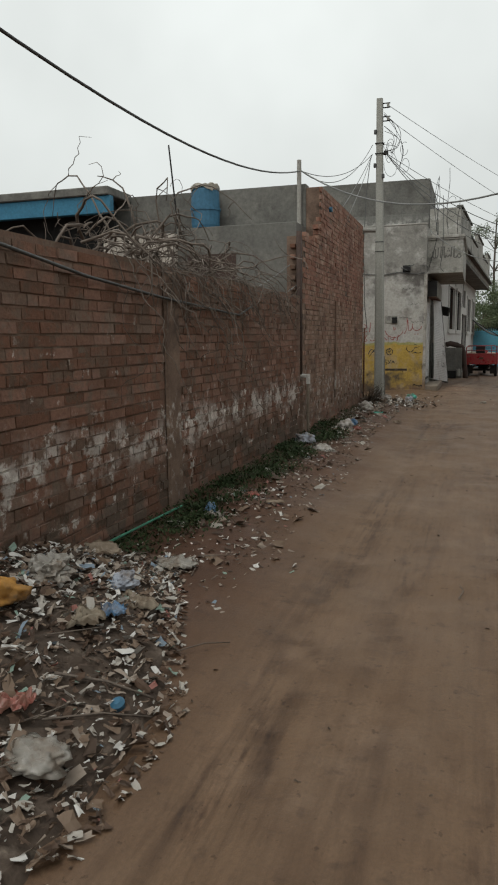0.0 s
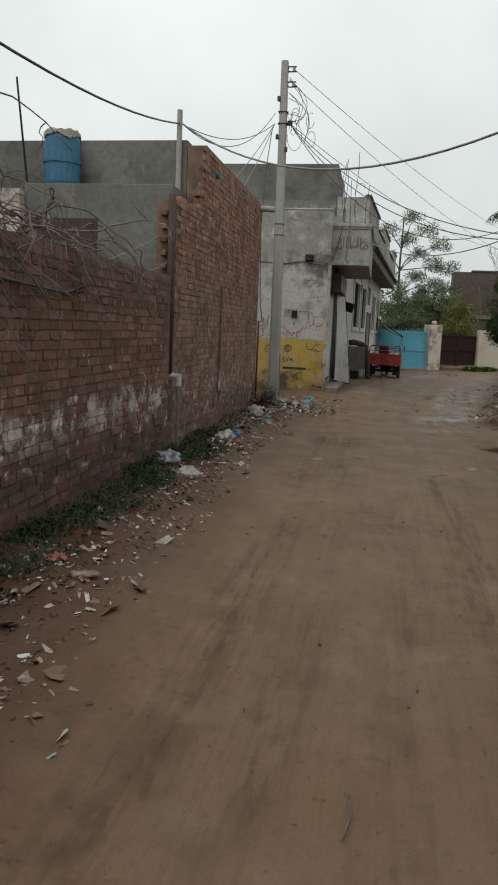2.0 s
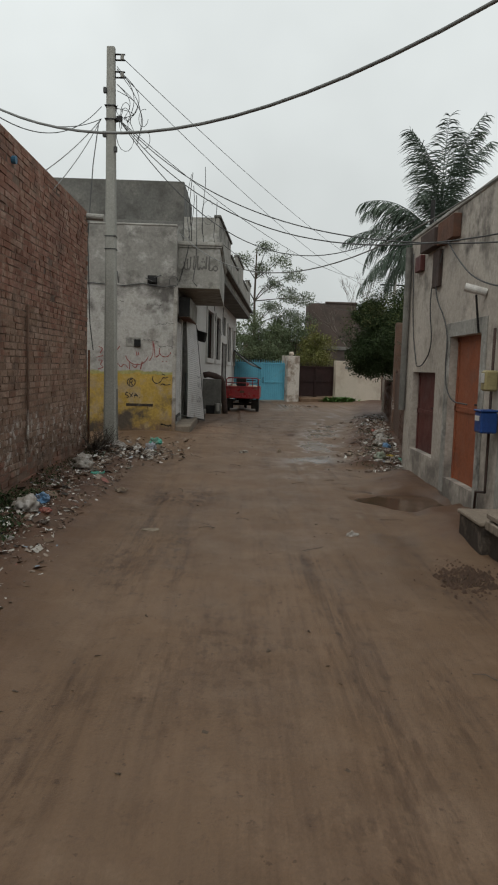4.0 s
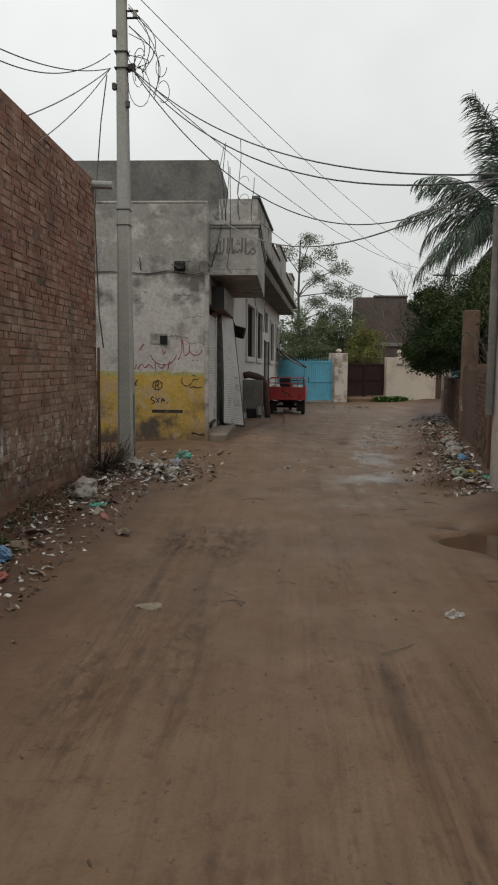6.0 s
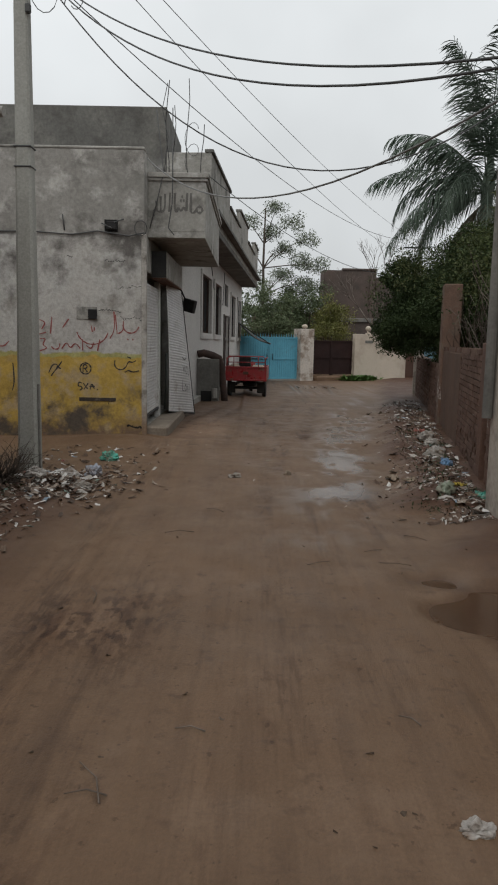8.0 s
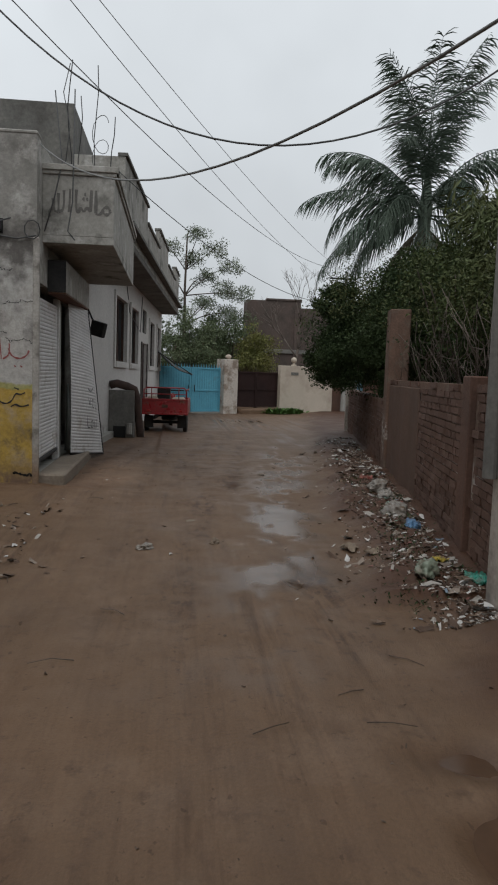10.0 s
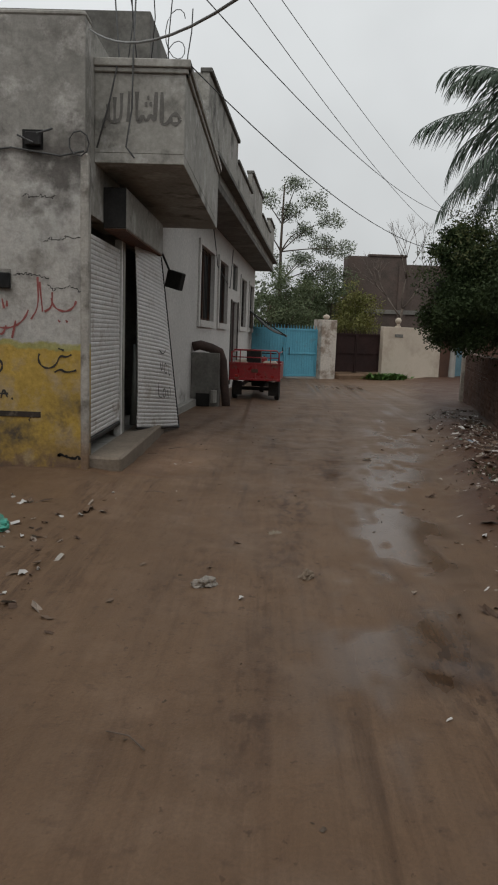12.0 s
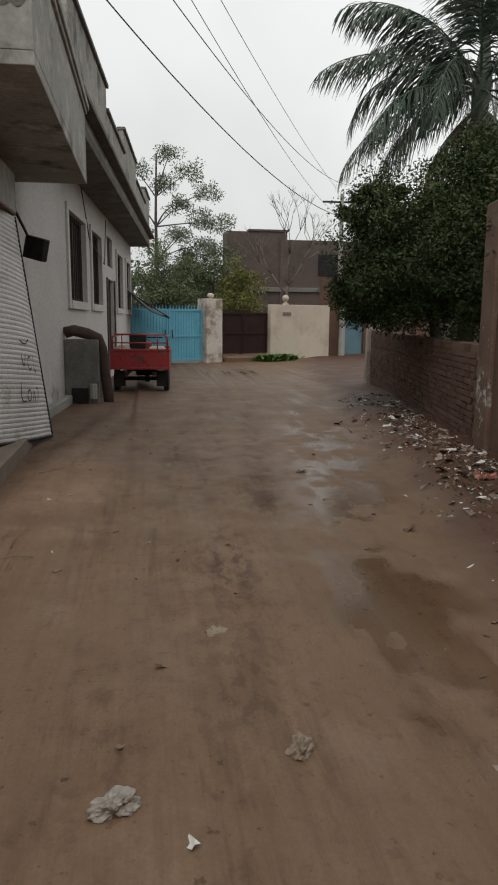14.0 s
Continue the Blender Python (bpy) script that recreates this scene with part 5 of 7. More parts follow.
wall_marks = [
    [arc(-2.42, 1.13, 0.09, 0, 360, 18)], [[(-2.46, 1.07), (-2.46, 1.19), (-2.41, 1.19), (-2.39, 1.16), (-2.41, 1.13), (-2.45, 1.13)], [(-2.43, 1.13), (-2.39, 1.07)]],
    [arc(-2.51, 0.87, 0.035, 40, 270, 6) + arc(-2.51, 0.81, 0.03, 80, -110, 6)], [[(-2.45, 0.79), (-2.38, 0.89)], [(-2.46, 0.89), (-2.39, 0.80)]],
    [[(-2.35, 0.79), (-2.32, 0.9), (-2.28, 0.8)], [(-2.36, 0.84), (-2.27, 0.84)], [(-2.24, 0.79), (-2.22, 0.79)]],
    [arc(-1.85, 1.22, 0.10, 150, 330, 8), [(-1.76, 1.17), (-1.72, 1.26), (-1.66, 1.24), (-1.60, 1.27)], [(-1.74, 1.33), (-1.68, 1.31)], [(-1.78, 1.08), (-1.72, 1.12), (-1.66, 1.08), (-1.55, 1.11)]],
    [[(-3.02, 1.05), (-2.95, 1.20), (-2.85, 1.18), (-2.98, 1.0)], [(-2.90, 1.1), (-2.80, 1.24)], [(-2.86, 1.14), (-2.82, 1.12)]],
    [[(-3.60, 1.2), (-3.58, 0.9), (-3.62, 0.75)]],
]
writing = thing("wall_writing", pose(0, 0, 0), "black and red hand painted scrawls on the shop wall", "writing")
for i, strokes in enumerate(wall_marks):
    scribble("black_mark", strokes, to_south, M_PAINT_BLACK, writing, 0.022)
for strokes in (
    [arc(-2.30, 1.78, 0.26, 195, 345, 12), [(-2.32, 1.82), (-2.30, 1.72)], [(-2.27, 1.80), (-2.27, 1.74)]],
    [[(-1.95, 2.05), (-1.94, 1.75), (-2.02, 1.62)], [(-1.93, 2.0), (-1.90, 1.7)]],
    [arc(-1.68, 1.84, 0.13, 180, 350, 9), [(-1.80, 1.9), (-1.80, 1.75), (-1.88, 1.70)], [(-1.74, 1.62), (-1.72, 1.60)], [(-1.66, 1.62), (-1.64, 1.60)]],
    [[(-2.95, 1.95), (-2.98, 1.68)], [(-3.15, 1.9), (-3.05, 1.86), (-3.12, 1.75)], [(-2.68, 1.92), (-2.78, 1.78)], [(-3.2, 1.66), (-3.05, 1.70)]],
    [[(-3.15, 1.60), (-3.05, 1.60), (-3.12, 1.50), (-3.02, 1.45), (-3.16, 1.40)], arc(-2.9, 1.5, 0.07, 200, 380, 6), [(-2.8, 1.44), (-2.72, 1.56), (-2.66, 1.44), (-2.58, 1.55), (-2.5, 1.45)],
     [(-2.46, 1.60), (-2.46, 1.42)], [(-2.40, 1.5), (-2.32, 1.44), (-2.28, 1.55)], [(-2.18, 1.60), (-2.22, 1.42)]],
    [[(-3.9, 1.5), (-3.75, 1.45), (-3.65, 1.55)]],
):
    scribble("red_mark", strokes, to_south, M_PAINT_RED, writing, 0.022)
cracks = thing("wall_cracks", pose(0, 0, 0), "dark cracks running across the shop wall plaster", "cracks")
rs = random.Random(31)
for x, z, n, s in ((-1.48, 0.18, 9, -1), (-1.50, 2.45, 12, -1), (-1.75, 2.85, 14, -1), (-2.2, 2.06, 15, 1), (-1.5, 1.92, 12, -1), (-2.0, 0.6, 6, -0.3), (-2.6, 2.9, 6, -0.8)):
    pts = [(x, z)]
    for i in range(n):
        pts += [(pts[-1][0] + s * rs.uniform(0.01, 0.05), pts[-1][1] + rs.uniform(-0.025, 0.02)) for _ in range(2)]
    scribble("crack", [pts], to_south, M_DARK, cracks, 0.026 if n == 9 else 0.007, 0.003)


def to_balcony(u, v, w):
    return (SX + u, B0 - w, v)


carving = thing("balcony_inscription", pose(0, 0, 0), "flowing script carved into the balcony front", "inscription")
for strokes in (
    [arc(0.84, 3.72, 0.05, 0, 360, 10), [(0.80, 3.72), (0.74, 3.66), (0.70, 3.68)], [(0.70, 3.68), (0.70, 3.98)]],
    [[(0.64, 3.98), (0.63, 3.70)], [(0.63, 3.70), (0.58, 3.76), (0.54, 3.68), (0.50, 3.76), (0.47, 3.68), (0.44, 3.70), (0.44, 3.98)], [(0.57, 3.86), (0.60, 3.86)], [(0.52, 3.86), (0.55, 3.86)], [(0.545, 3.92), (0.57, 3.92)]],
    [[(0.36, 3.98), (0.35, 3.68)], [(0.28, 3.96), (0.28, 3.70), (0.21, 3.68)], [(0.21, 3.92), (0.21, 3.70)], [(0.21, 3.68), (0.15, 3.68), (0.14, 3.85)], [(0.14, 3.72), (0.08, 3.68), (0.10, 3.61)]],
):
    scribble("letter", strokes, to_balcony, M_CARVED, carving, 0.042)
# reinforcement rods left standing on the roof, with looped wire
for x, y, top in ((-1.28, 22.2, 6.1), (-1.05, 23.6, 6.6), (-1.35, 23.9, 6.2), (-0.72, 23.0, 5.6)):
    rodding = tubes("starter_bar", [([(x + 0.035 * math.sin(k * 1.3 + y), y, 3.4 + (top - 3.4) * k / 8) for k in range(9)], 0.008, 1.0)], M_IRON)
    tagged(rodding, "rusty reinforcing bar standing up from the balcony", "bar", "starter bars")
tagged(tubes("looped_wire", [([(-0.95 + 0.13 * math.cos(k * 0.5), 23.3 + 0.05 * k / 20, 5.6 + 0.2 * math.sin(k * 0.5) - 0.03 * k) for k in range(22)], 0.006, 1.0)], M_CABLE), "thin black wire looped on the bars", "wire")
tagged(tubes("looped_wire", [([(-1.28, 22.2, 6.05), (-1.36, 22.1, 5.6), (-1.25, 22.0, 5.1), (-1.3, 21.9, 4.5)], 0.007, 1.0)], M_CABLE), "thin black wire hanging from a bar", "wire")

# ---- beside the plain house ----
lowwall = thing("stair_wall", H2M, "short grey side wall with a dark bent duct over it", "wall")
part("slab", boxes((0.002, 0.62, 3.35, 3.62, -0.2, 1.12), bevel=0.015), M_CEMENT_DARK, lowwall)
duct = tubes("duct", [([(0.02, 3.45, 1.24), (0.18, 3.45, 1.28), (0.42, 3.47, 1.22), (0.60, 3.52, 1.14), (0.66, 3.56, 0.95), (0.69, 3.60, 0.6), (0.74, 3.66, 0.12), (0.76, 3.68, -0.15)], 0.105, 0.9)], M_DUCT, lowwall, 12)
duct["label"] = "dark rusted bent duct"
part("pipe_end", rod(bmesh.new(), (0.52, 3.30, 0.05), (0.52, 3.30, 0.32), 0.07), M_CONCRETE, lowwall)
# shade of the drain mouth, painted as a near-black panel on the slab
part("drain_hole", boxes((0.12, 0.42, 3.335, 3.35, -0.1, 0.24)), M_DARK, lowwall)
kerb = tagged(part("kerb", boxes((0.002, 0.14, 0.4, 3.3, -0.25, 0.12), bevel=0.015), M_CONCRETE), "low cement kerb along the house wall", "kerb")
kerb.matrix_world = H2M
awning = thing("awning", H2M, "torn black tarpaulin awning sagging from the wall", "awning")
bm = bmesh.new()
N = 12
grid = [[bm.verts.new((0.03 + 1.45 * i / N, 16.1 + 1.5 * j / 6, 2.55 - 0.95 * (i / N) ** 0.8 - 0.10 * math.sin(math.pi * i / N) + 0.04 * math.sin(7 * i / N + j))) for j in range(7)] for i in range(N + 1)]
for i in range(N):
    for j in range(6):
        bm.faces.new([grid[i][j], grid[i + 1][j], grid[i + 1][j + 1], grid[i][j + 1]])
cloth = part("cloth", bm, M_TARP, awning)
sol = cloth.modifiers.new("thick", "SOLIDIFY")
sol.thickness = 0.025
part("pole", rod(bmesh.new(), (0.02, 16.1, 2.5), (1.5, 16.1, 1.58), 0.02), M_IRON, awning)
tagged(tubes("house_wire", [([(0.03, 5.9, 4.2), (0.03, 6.6, 3.6), (0.03, 6.9, 3.3), (0.04, 9.6, 2.9), (0.03, 10.0, 3.6), (0.03, 10.2, 4.1)], 0.012, 1)], M_CABLE), "thin cable hanging on the house front", "wires").matrix_world = H2M

# red cargo tricycle
car = thing("cargo_tricycle", pose(0.10, 31.25, float(fall(31.5)) - 0.02, 0, 0, -3.5) @ Matrix.Scale(1.06, 4), "red three-wheeled cargo rickshaw parked tail to the lane", "rickshaw")
tray = part("tray", boxes((-0.60, 0.60, 0.0, 0.03, 0.50, 0.90), (-0.60, 0.60, 1.72, 1.75, 0.50, 0.90), (-0.60, -0.57, 0.03, 1.72, 0.50, 0.90), (0.57, 0.60, 0.03, 1.72, 0.50, 0.90), (-0.57, 0.57, 0.03, 1.72, 0.50, 0.53), bevel=0.006), M_RED, car)
part("tail_frame", boxes((-0.61, 0.61, -0.02, 0.0, 0.86, 0.91), (-0.61, 0.61, -0.02, 0.0, 0.49, 0.54), (-0.03, 0.03, -0.02, 0.0, 0.54, 0.86), bevel=0.005), M_RED, tray)
part("number_plate", boxes((-0.08, 0.08, -0.03, -0.022, 0.68, 0.76), bevel=0.003), M_RUST, tray)
rail = tubes("rail", [([(-0.56, 0.05, 0.9), (-0.56, 0.05, 1.13), (-0.50, 0.05, 1.2), (0.50, 0.05, 1.2), (0.56, 0.05, 1.13), (0.56, 0.05, 0.9)], 0.02, 1), ([(-0.56, 0.05, 1.03), (0.56, 0.05, 1.03)], 0.014, 1),
                      ([(-0.36, 0.05, 0.9), (-0.36, 0.05, 1.2)], 0.013, 1), ([(0.36, 0.05, 0.9), (0.36, 0.05, 1.2)], 0.013, 1), ([(-0.56, 0.05, 1.15), (-0.56, 1.7, 1.15)], 0.016, 1), ([(0.56, 0.05, 1.15), (0.56, 1.7, 1.15)], 0.016, 1)], M_RED, car, 6)
for x in (-0.52, 0.52):
    wheel = new("wheel")
    wheel.parent, wheel.matrix_local = car, pose(x, 0.62, 0.24, 0, 90, 0)
    bm = bmesh.new()
    for z0, z1, r0, r1 in ((-0.06, -0.04, 0.2, 0.25), (-0.04, 0.04, 0.26, 0.26), (0.04, 0.06, 0.25, 0.2)):
        rod(bm, (0, 0, z0), (0, 0, z1), r0, r1, 22)
    part("tyre", bm, M_TYRE, wheel)
    part("rim", rod(bmesh.new(), (0, 0, -0.065), (0, 0, 0.065), 0.13, 0.13, 16), M_IRON, wheel)
front = new("wheel")
front.parent, front.matrix_local = car, pose(0, 2.65, 0.26, 0, 90, 0)
part("tyre", rod(bmesh.new(), (0, 0, -0.05), (0, 0, 0.05), 0.26, 0.26, 22), M_TYRE, front)
part("axle", rod(bmesh.new(), (-0.5, 0.62, 0.26), (0.5, 0.62, 0.26), 0.045), M_IRON, car)
part("chassis", boxes((-0.32, -0.25, 0.02, 2.3, 0.36, 0.44), (0.25, 0.32, 0.02, 2.3, 0.36, 0.44), (-0.3, 0.3, 1.3, 1.38, 0.36, 0.44), bevel=0.005), M_IRON, car)
part("engine", boxes((-0.2, 0.2, 1.5, 2.0, 0.25, 0.5), bevel=0.03), M_IRON, car)
part("seat", boxes((-0.28, 0.28, 1.82, 2.2, 0.75, 0.87), bevel=0.03), M_TYRE, car)
part("fork", rod(rod(bmesh.new(), (-0.08, 2.62, 0.26), (-0.05, 2.42, 1.0), 0.025), (0.08, 2.62, 0.26), (0.05, 2.42, 1.0), 0.025), M_IRON, car)
part("handlebar", rod(bmesh.new(), (-0.38, 2.3, 1.08), (0.38, 2.3, 1.08), 0.017), M_IRON, car)
part("fuel_tank", boxes((-0.14, 0.14, 2.1, 2.5, 0.78, 0.98), bevel=0.05), M_RED, car)
for x in (-0.42, 0.42):
    part("tail_lamp", boxes((x - 0.04, x + 0.04, -0.035, -0.021, 0.56, 0.62), bevel=0.006), surface("red_lens", (0.4, 0.03, 0.02), (0.3, 0.02, 0.02), 3, 20, 0.3, 0), car)
    part("mudflap", boxes((x - 0.1, x + 0.1, 0.28, 0.29, 0.12, 0.45)), M_TYRE, car)
crate = thing("cargo_box", car.matrix_world @ pose(-0.05, 0.35, 0.53), "dark box standing in the cargo tray", "box")
part("body", boxes((-0.17, 0.17, -0.15, 0.15, 0, 0.66), bevel=0.012), M_IRON, crate)
for x, w, h in ((-0.34, 0.15, 0.45), (0.34, 0.2, 0.42)):
    sackb = thing("cement_sack", car.matrix_world @ pose(x, 0.3, 0.53), "pale filled sack in the cargo tray", "sack")
    bm = boxes((-w, w, -0.2, 0.2, 0, h), bevel=0.07)
    part("bag", bm, M_CREAM, sackb, smooth=True)

# ---- plastered house, small things ----
spout = tagged(part("rain_pipe", rod(bmesh.new(), (RX - 0.055, R1 - 0.05, 0.95), (RX - 0.055, R1 - 0.05, 3.42), 0.05, 0.05, 12), M_CEMENT_DARK), "grey rain pipe at the house corner", "pipe")
for y0, y1, z0, z1, d, mt, nm in ((14.90, 15.22, 2.98, 3.20, 0.07, M_MAROON, "small maroon steel box"), (13.25, 13.95, 3.16, 3.44, 0.10, M_RUST, "rusty red steel box"), (14.02, 14.75, 3.18, 3.42, 0.12, M_DUCT, "dark open steel box"), (13.98, 14.3, 2.66, 3.14, 0.05, M_DUCT, "dark narrow steel box")):
    tagged(part("junction_box", boxes((RX - d, RX - 0.001, y0, y1, z0, z1), bevel=0.008), mt), nm + " fixed high on the plastered wall", "electric box")
for pts in ([(RX - 0.03, 15.5, 3.3), (RX - 0.03, 15.35, 2.2), (RX - 0.03, 15.0, 1.65)], [(RX - 0.03, 14.1, 3.1), (RX - 0.05, 14.4, 2.5), (RX - 0.03, 14.15, 1.9), (RX - 0.04, 14.6, 1.62), (RX - 0.03, 15.0, 1.63)],
            [(RX - 0.03, 13.9, 3.1), (RX - 0.05, 14.2, 2.6), (RX - 0.04, 13.4, 2.1), (RX - 0.04, 13.5, 1.5), (RX - 0.04, 13.2, 1.2), (RX - 0.08, 12.4, 1.2)],
            [(RX - 0.05, 13.9, 3.35), (RX - 0.10, 13.0, 2.85), (RX - 0.10, 12.2, 2.5), (RX - 0.08, 11.0, 2.3)]):
    line = [Vector(p) for p in pts]
    for _ in range(3):
        line = [line[0]] + [a.lerp(b, f) for a, b in zip(line, line[1:]) for f in (0.25, 0.75)] + [line[-1]]
    tagged(tubes("wall_wire", [(line, 0.009, 1)], M_CABLE), "black wire looping down the plastered wall", "wires")
tube_lamp = thing("wall_lamp", pose(RX - 0.1, 12.25, 2.43, 0, 0, 35), "white cylindrical wall lamp", "lamp")
part("barrel", rod(bmesh.new(), (0.06, -0.09, -0.03), (-0.08, 0.09, 0.03), 0.042, 0.046, 14), M_WHITE_PIPE, tube_lamp)
part("stem", rod(bmesh.new(), (0.0, 0, -0.05), (0.08, 0, -0.45), 0.012), M_IRON, tube_lamp)
mbox = thing("electric_meter", pose(RX - 0.09, 11.75, 1.47), "weathered electric meter with yellowed cover", "meter")
part("case", boxes((-0.05, 0.088, -0.07, 0.07, -0.10, 0.11), bevel=0.02), surface("yellowed_plastic", (0.32, 0.27, 0.13), (0.24, 0.2, 0.1), 4, 20, 0.5, 0.1), mbox)
part("face", boxes((-0.062, -0.05, -0.05, 0.03, -0.02, 0.08), bevel=0.005), M_WHITE_PIPE, mbox)
bbox = thing("blue_meter_box", pose(RX - 0.13, 11.6, 1.08), "bright blue plastic meter box on the riser pipe", "meter")
part("case", boxes((-0.09, 0.08, -0.10, 0.10, -0.12, 0.09), bevel=0.015), M_BLUE_PLASTIC, bbox)
part("lid", boxes((-0.10, 0.09, -0.11, 0.11, 0.091, 0.11), bevel=0.006), M_BLUE_PLASTIC, bbox)
part("label", boxes((-0.098, -0.092, -0.06, 0.06, 0.0, 0.05)), M_WHITE_PIPE, bbox)
riser = tagged(tubes("riser_pipe", [([(RX - 0.06, 11.72, 2.0), (RX - 0.06, 11.72, 1.3), (RX - 0.06, 11.72, 0.9), (RX - 0.06, 11.72, 0.42), (RX - 0.06, 11.72, 0.34), (RX - 0.06, 12.0, 0.30), (RX - 0.06, 12.02, 0.1)], 0.015, 1)], M_DUCT), "rusty riser pipe down the wall", "pipe")
tagged(part("wall_tap", rod(rod(bmesh.new(), (RX - 0.001, 10.9, 0.9), (RX - 0.10, 10.9, 0.9), 0.018), (RX - 0.09, 10.9, 0.9), (RX - 0.09, 10.9, 0.84), 0.014), M_WHITE_PIPE), "small white tap on the wall", "tap")
steps = thing("entrance_step", pose(0, 0, 0), "broken brick and cement step with a hollow under it", "step")
part("slab", boxes((2.10, RX - 0.02, 8.7, 10.45, 0.33, 0.385), bevel=0.012), M_DUSTY, steps, "worn pale cement slab")
part("slab", boxes((2.06, RX - 0.02, 10.47, 11.12, 0.245, 0.285), bevel=0.012), M_DUSTY, steps, "worn pale cement slab")
# blocks are wet and also carry the slabs' shade in their colour
part("block", boxes((2.08, RX - 0.02, 10.47, 11.10, -0.1, 0.243), bevel=0.012), M_SOAKED, steps, "wet brick block with shade under the slab in its colour")
part("block", boxes((2.14, RX - 0.02, 9.98, 10.45, -0.1, 0.328), bevel=0.012), M_SOAKED, steps, "wet brick block with shade under the slab in its colour")
part("block", boxes((2.14, RX - 0.02, 8.7, 9.25, -0.1, 0.328), bevel=0.012), M_SOAKED, steps, "wet brick block with shade under the slab in its colour")
for k in range(4):
    part("brick_end", boxes((2.085, 2.15, 10.02 + 0.105 * k, 10.105 + 0.105 * k, 0.243, 0.318), bevel=0.006), M_DUSTY, steps)
part("rubble", boxes((2.0, 2.12, 9.55, 9.72, -0.04, 0.06), bevel=0.02), M_SOAKED, steps)

# ---- plants ----


def leaf_cloud(name, clumps, per, size, material, parent, seed, narrow=0.42, hang=0.25):
    """Many small folded leaves in loose clumps of (centre, radius)."""
    rs = np.random.RandomState(seed)
    V, F = [], []
    for c, r in clumps:
        n = max(4, int(per * rs.uniform(0.6, 1.3)))
        d = rs.randn(n, 3)
        d /= np.linalg.norm(d, axis=1)[:, None]
        p = np.array(c) + d * (r * rs.rand(n) ** 0.45)[:, None] * np.array((1, 1, 0.75))
        way = rs.randn(n, 3) + d * 0.8 - np.array((0, 0, hang))
        way /= np.linalg.norm(way, axis=1)[:, None]
        side = np.cross(way, rs.randn(n, 3))
        side /= np.linalg.norm(side, axis=1)[:, None] + 1e-9
        ln = size * rs.uniform(0.6, 1.35, n)
        for i in range(n):
            k = len(V)
            a, w, s = p[i], way[i] * ln[i], side[i] * ln[i] * narrow * 0.5
            V += [a, a + w * 0.45 + s, a + w, a + w * 0.45 - s]
            F.append((k, k + 1, k + 2, k + 3))
    ob = link_mesh(name, V, F, material, parent)
    return tagged(ob, kind="stuff")


def egg(rs, centre, radii, n, size, low=-1.0):
    """Clumps spread through an uneven ellipsoid, thicker near its surface."""
    out = []
    while len(out) < n:
        d = Vector((rs.gauss(0, 1), rs.gauss(0, 1), rs.gauss(0, 1))).normalized()
        if d.z < low:
            continue
        q = rs.random() ** 0.35 * (0.82 + 0.22 * math.sin(5 * d.x + 3 * d.y) * math.cos(4 * d.z))
        out.append((tuple(Vector(centre) + Vector((d.x * radii[0], d.y * radii[1], d.z * radii[2])) * q), size * rs.uniform(0.6, 1.3)))
    return out


def limbs(base, tips, r, rs):
    lines = []
    for tip in tips:
        a, b = Vector(base), Vector(tip)
        bow = Vector((rs.uniform(-0.2, 0.2), rs.uniform(-0.2, 0.2), rs.uniform(0, 0.3)))
        lines.append(([a.lerp(b, k / 8) + bow * math.sin(k / 8 * math.pi) for k in range(9)], r * rs.uniform(0.6, 1.0), 0.25))
    return lines


rs = random.Random(11)
bush = thing("overhanging_tree", pose(0, 0, 0), "dense dark green tree bulging over the boundary wall", "tree")
trunk = [(5.35, 27.6, -0.2), (5.3, 27.5, 0.8), (5.15, 27.4, 1.6), (4.95, 27.3, 2.3)]
tubes("trunk", [(trunk, 0.12, 0.7)], M_BARK, bush, 8)
clumps = egg(rs, (5.15, 27.4, 2.70), (1.70, 3.0, 1.45), 250, 0.40) + egg(rs, (5.9, 26.2, 3.9), (1.0, 1.2, 0.9), 50, 0.40) + egg(rs, (4.0, 27.0, 2.0), (0.72, 1.8, 0.62), 70, 0.30) + egg(rs, (4.75, 24.6, 2.25), (0.78, 2.1, 0.95), 110, 0.34) + egg(rs, (5.6, 25.2, 3.4), (1.2, 1.6, 0.9), 70, 0.38) + egg(rs, (3.85, 27.2, 3.3), (0.5, 1.2, 0.45), 14, 0.2)
tagged(tubes("limb", limbs(trunk[-1], [c for c, r in clumps[::12]], 0.05, rs), M_BARK, bush), kind="stuff")
leaf_cloud("crown", clumps, 400, 0.064, M_LEAF_DARK_SHADED, bush, 3)
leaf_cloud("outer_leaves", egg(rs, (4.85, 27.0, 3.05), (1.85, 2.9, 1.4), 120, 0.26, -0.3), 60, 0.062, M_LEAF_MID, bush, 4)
hedge = thing("hedge", pose(0, 0, 0), "overgrown olive hedge with dry twigs behind the wall", "hedge")
hc = egg(rs, (5.2, 21.8, 2.75), (1.35, 3.8, 1.4), 210, 0.38, -0.8)
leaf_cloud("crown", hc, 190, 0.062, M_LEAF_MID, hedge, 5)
# inner leaves use the shade-darkened green, the outer crown the lighter one
leaf_cloud("inner_leaves", egg(rs, (5.3, 22.0, 2.3), (1.15, 3.6, 1.15), 140, 0.42), 190, 0.075, M_LEAF_DARK_SHADED, hedge, 6)
dry = []
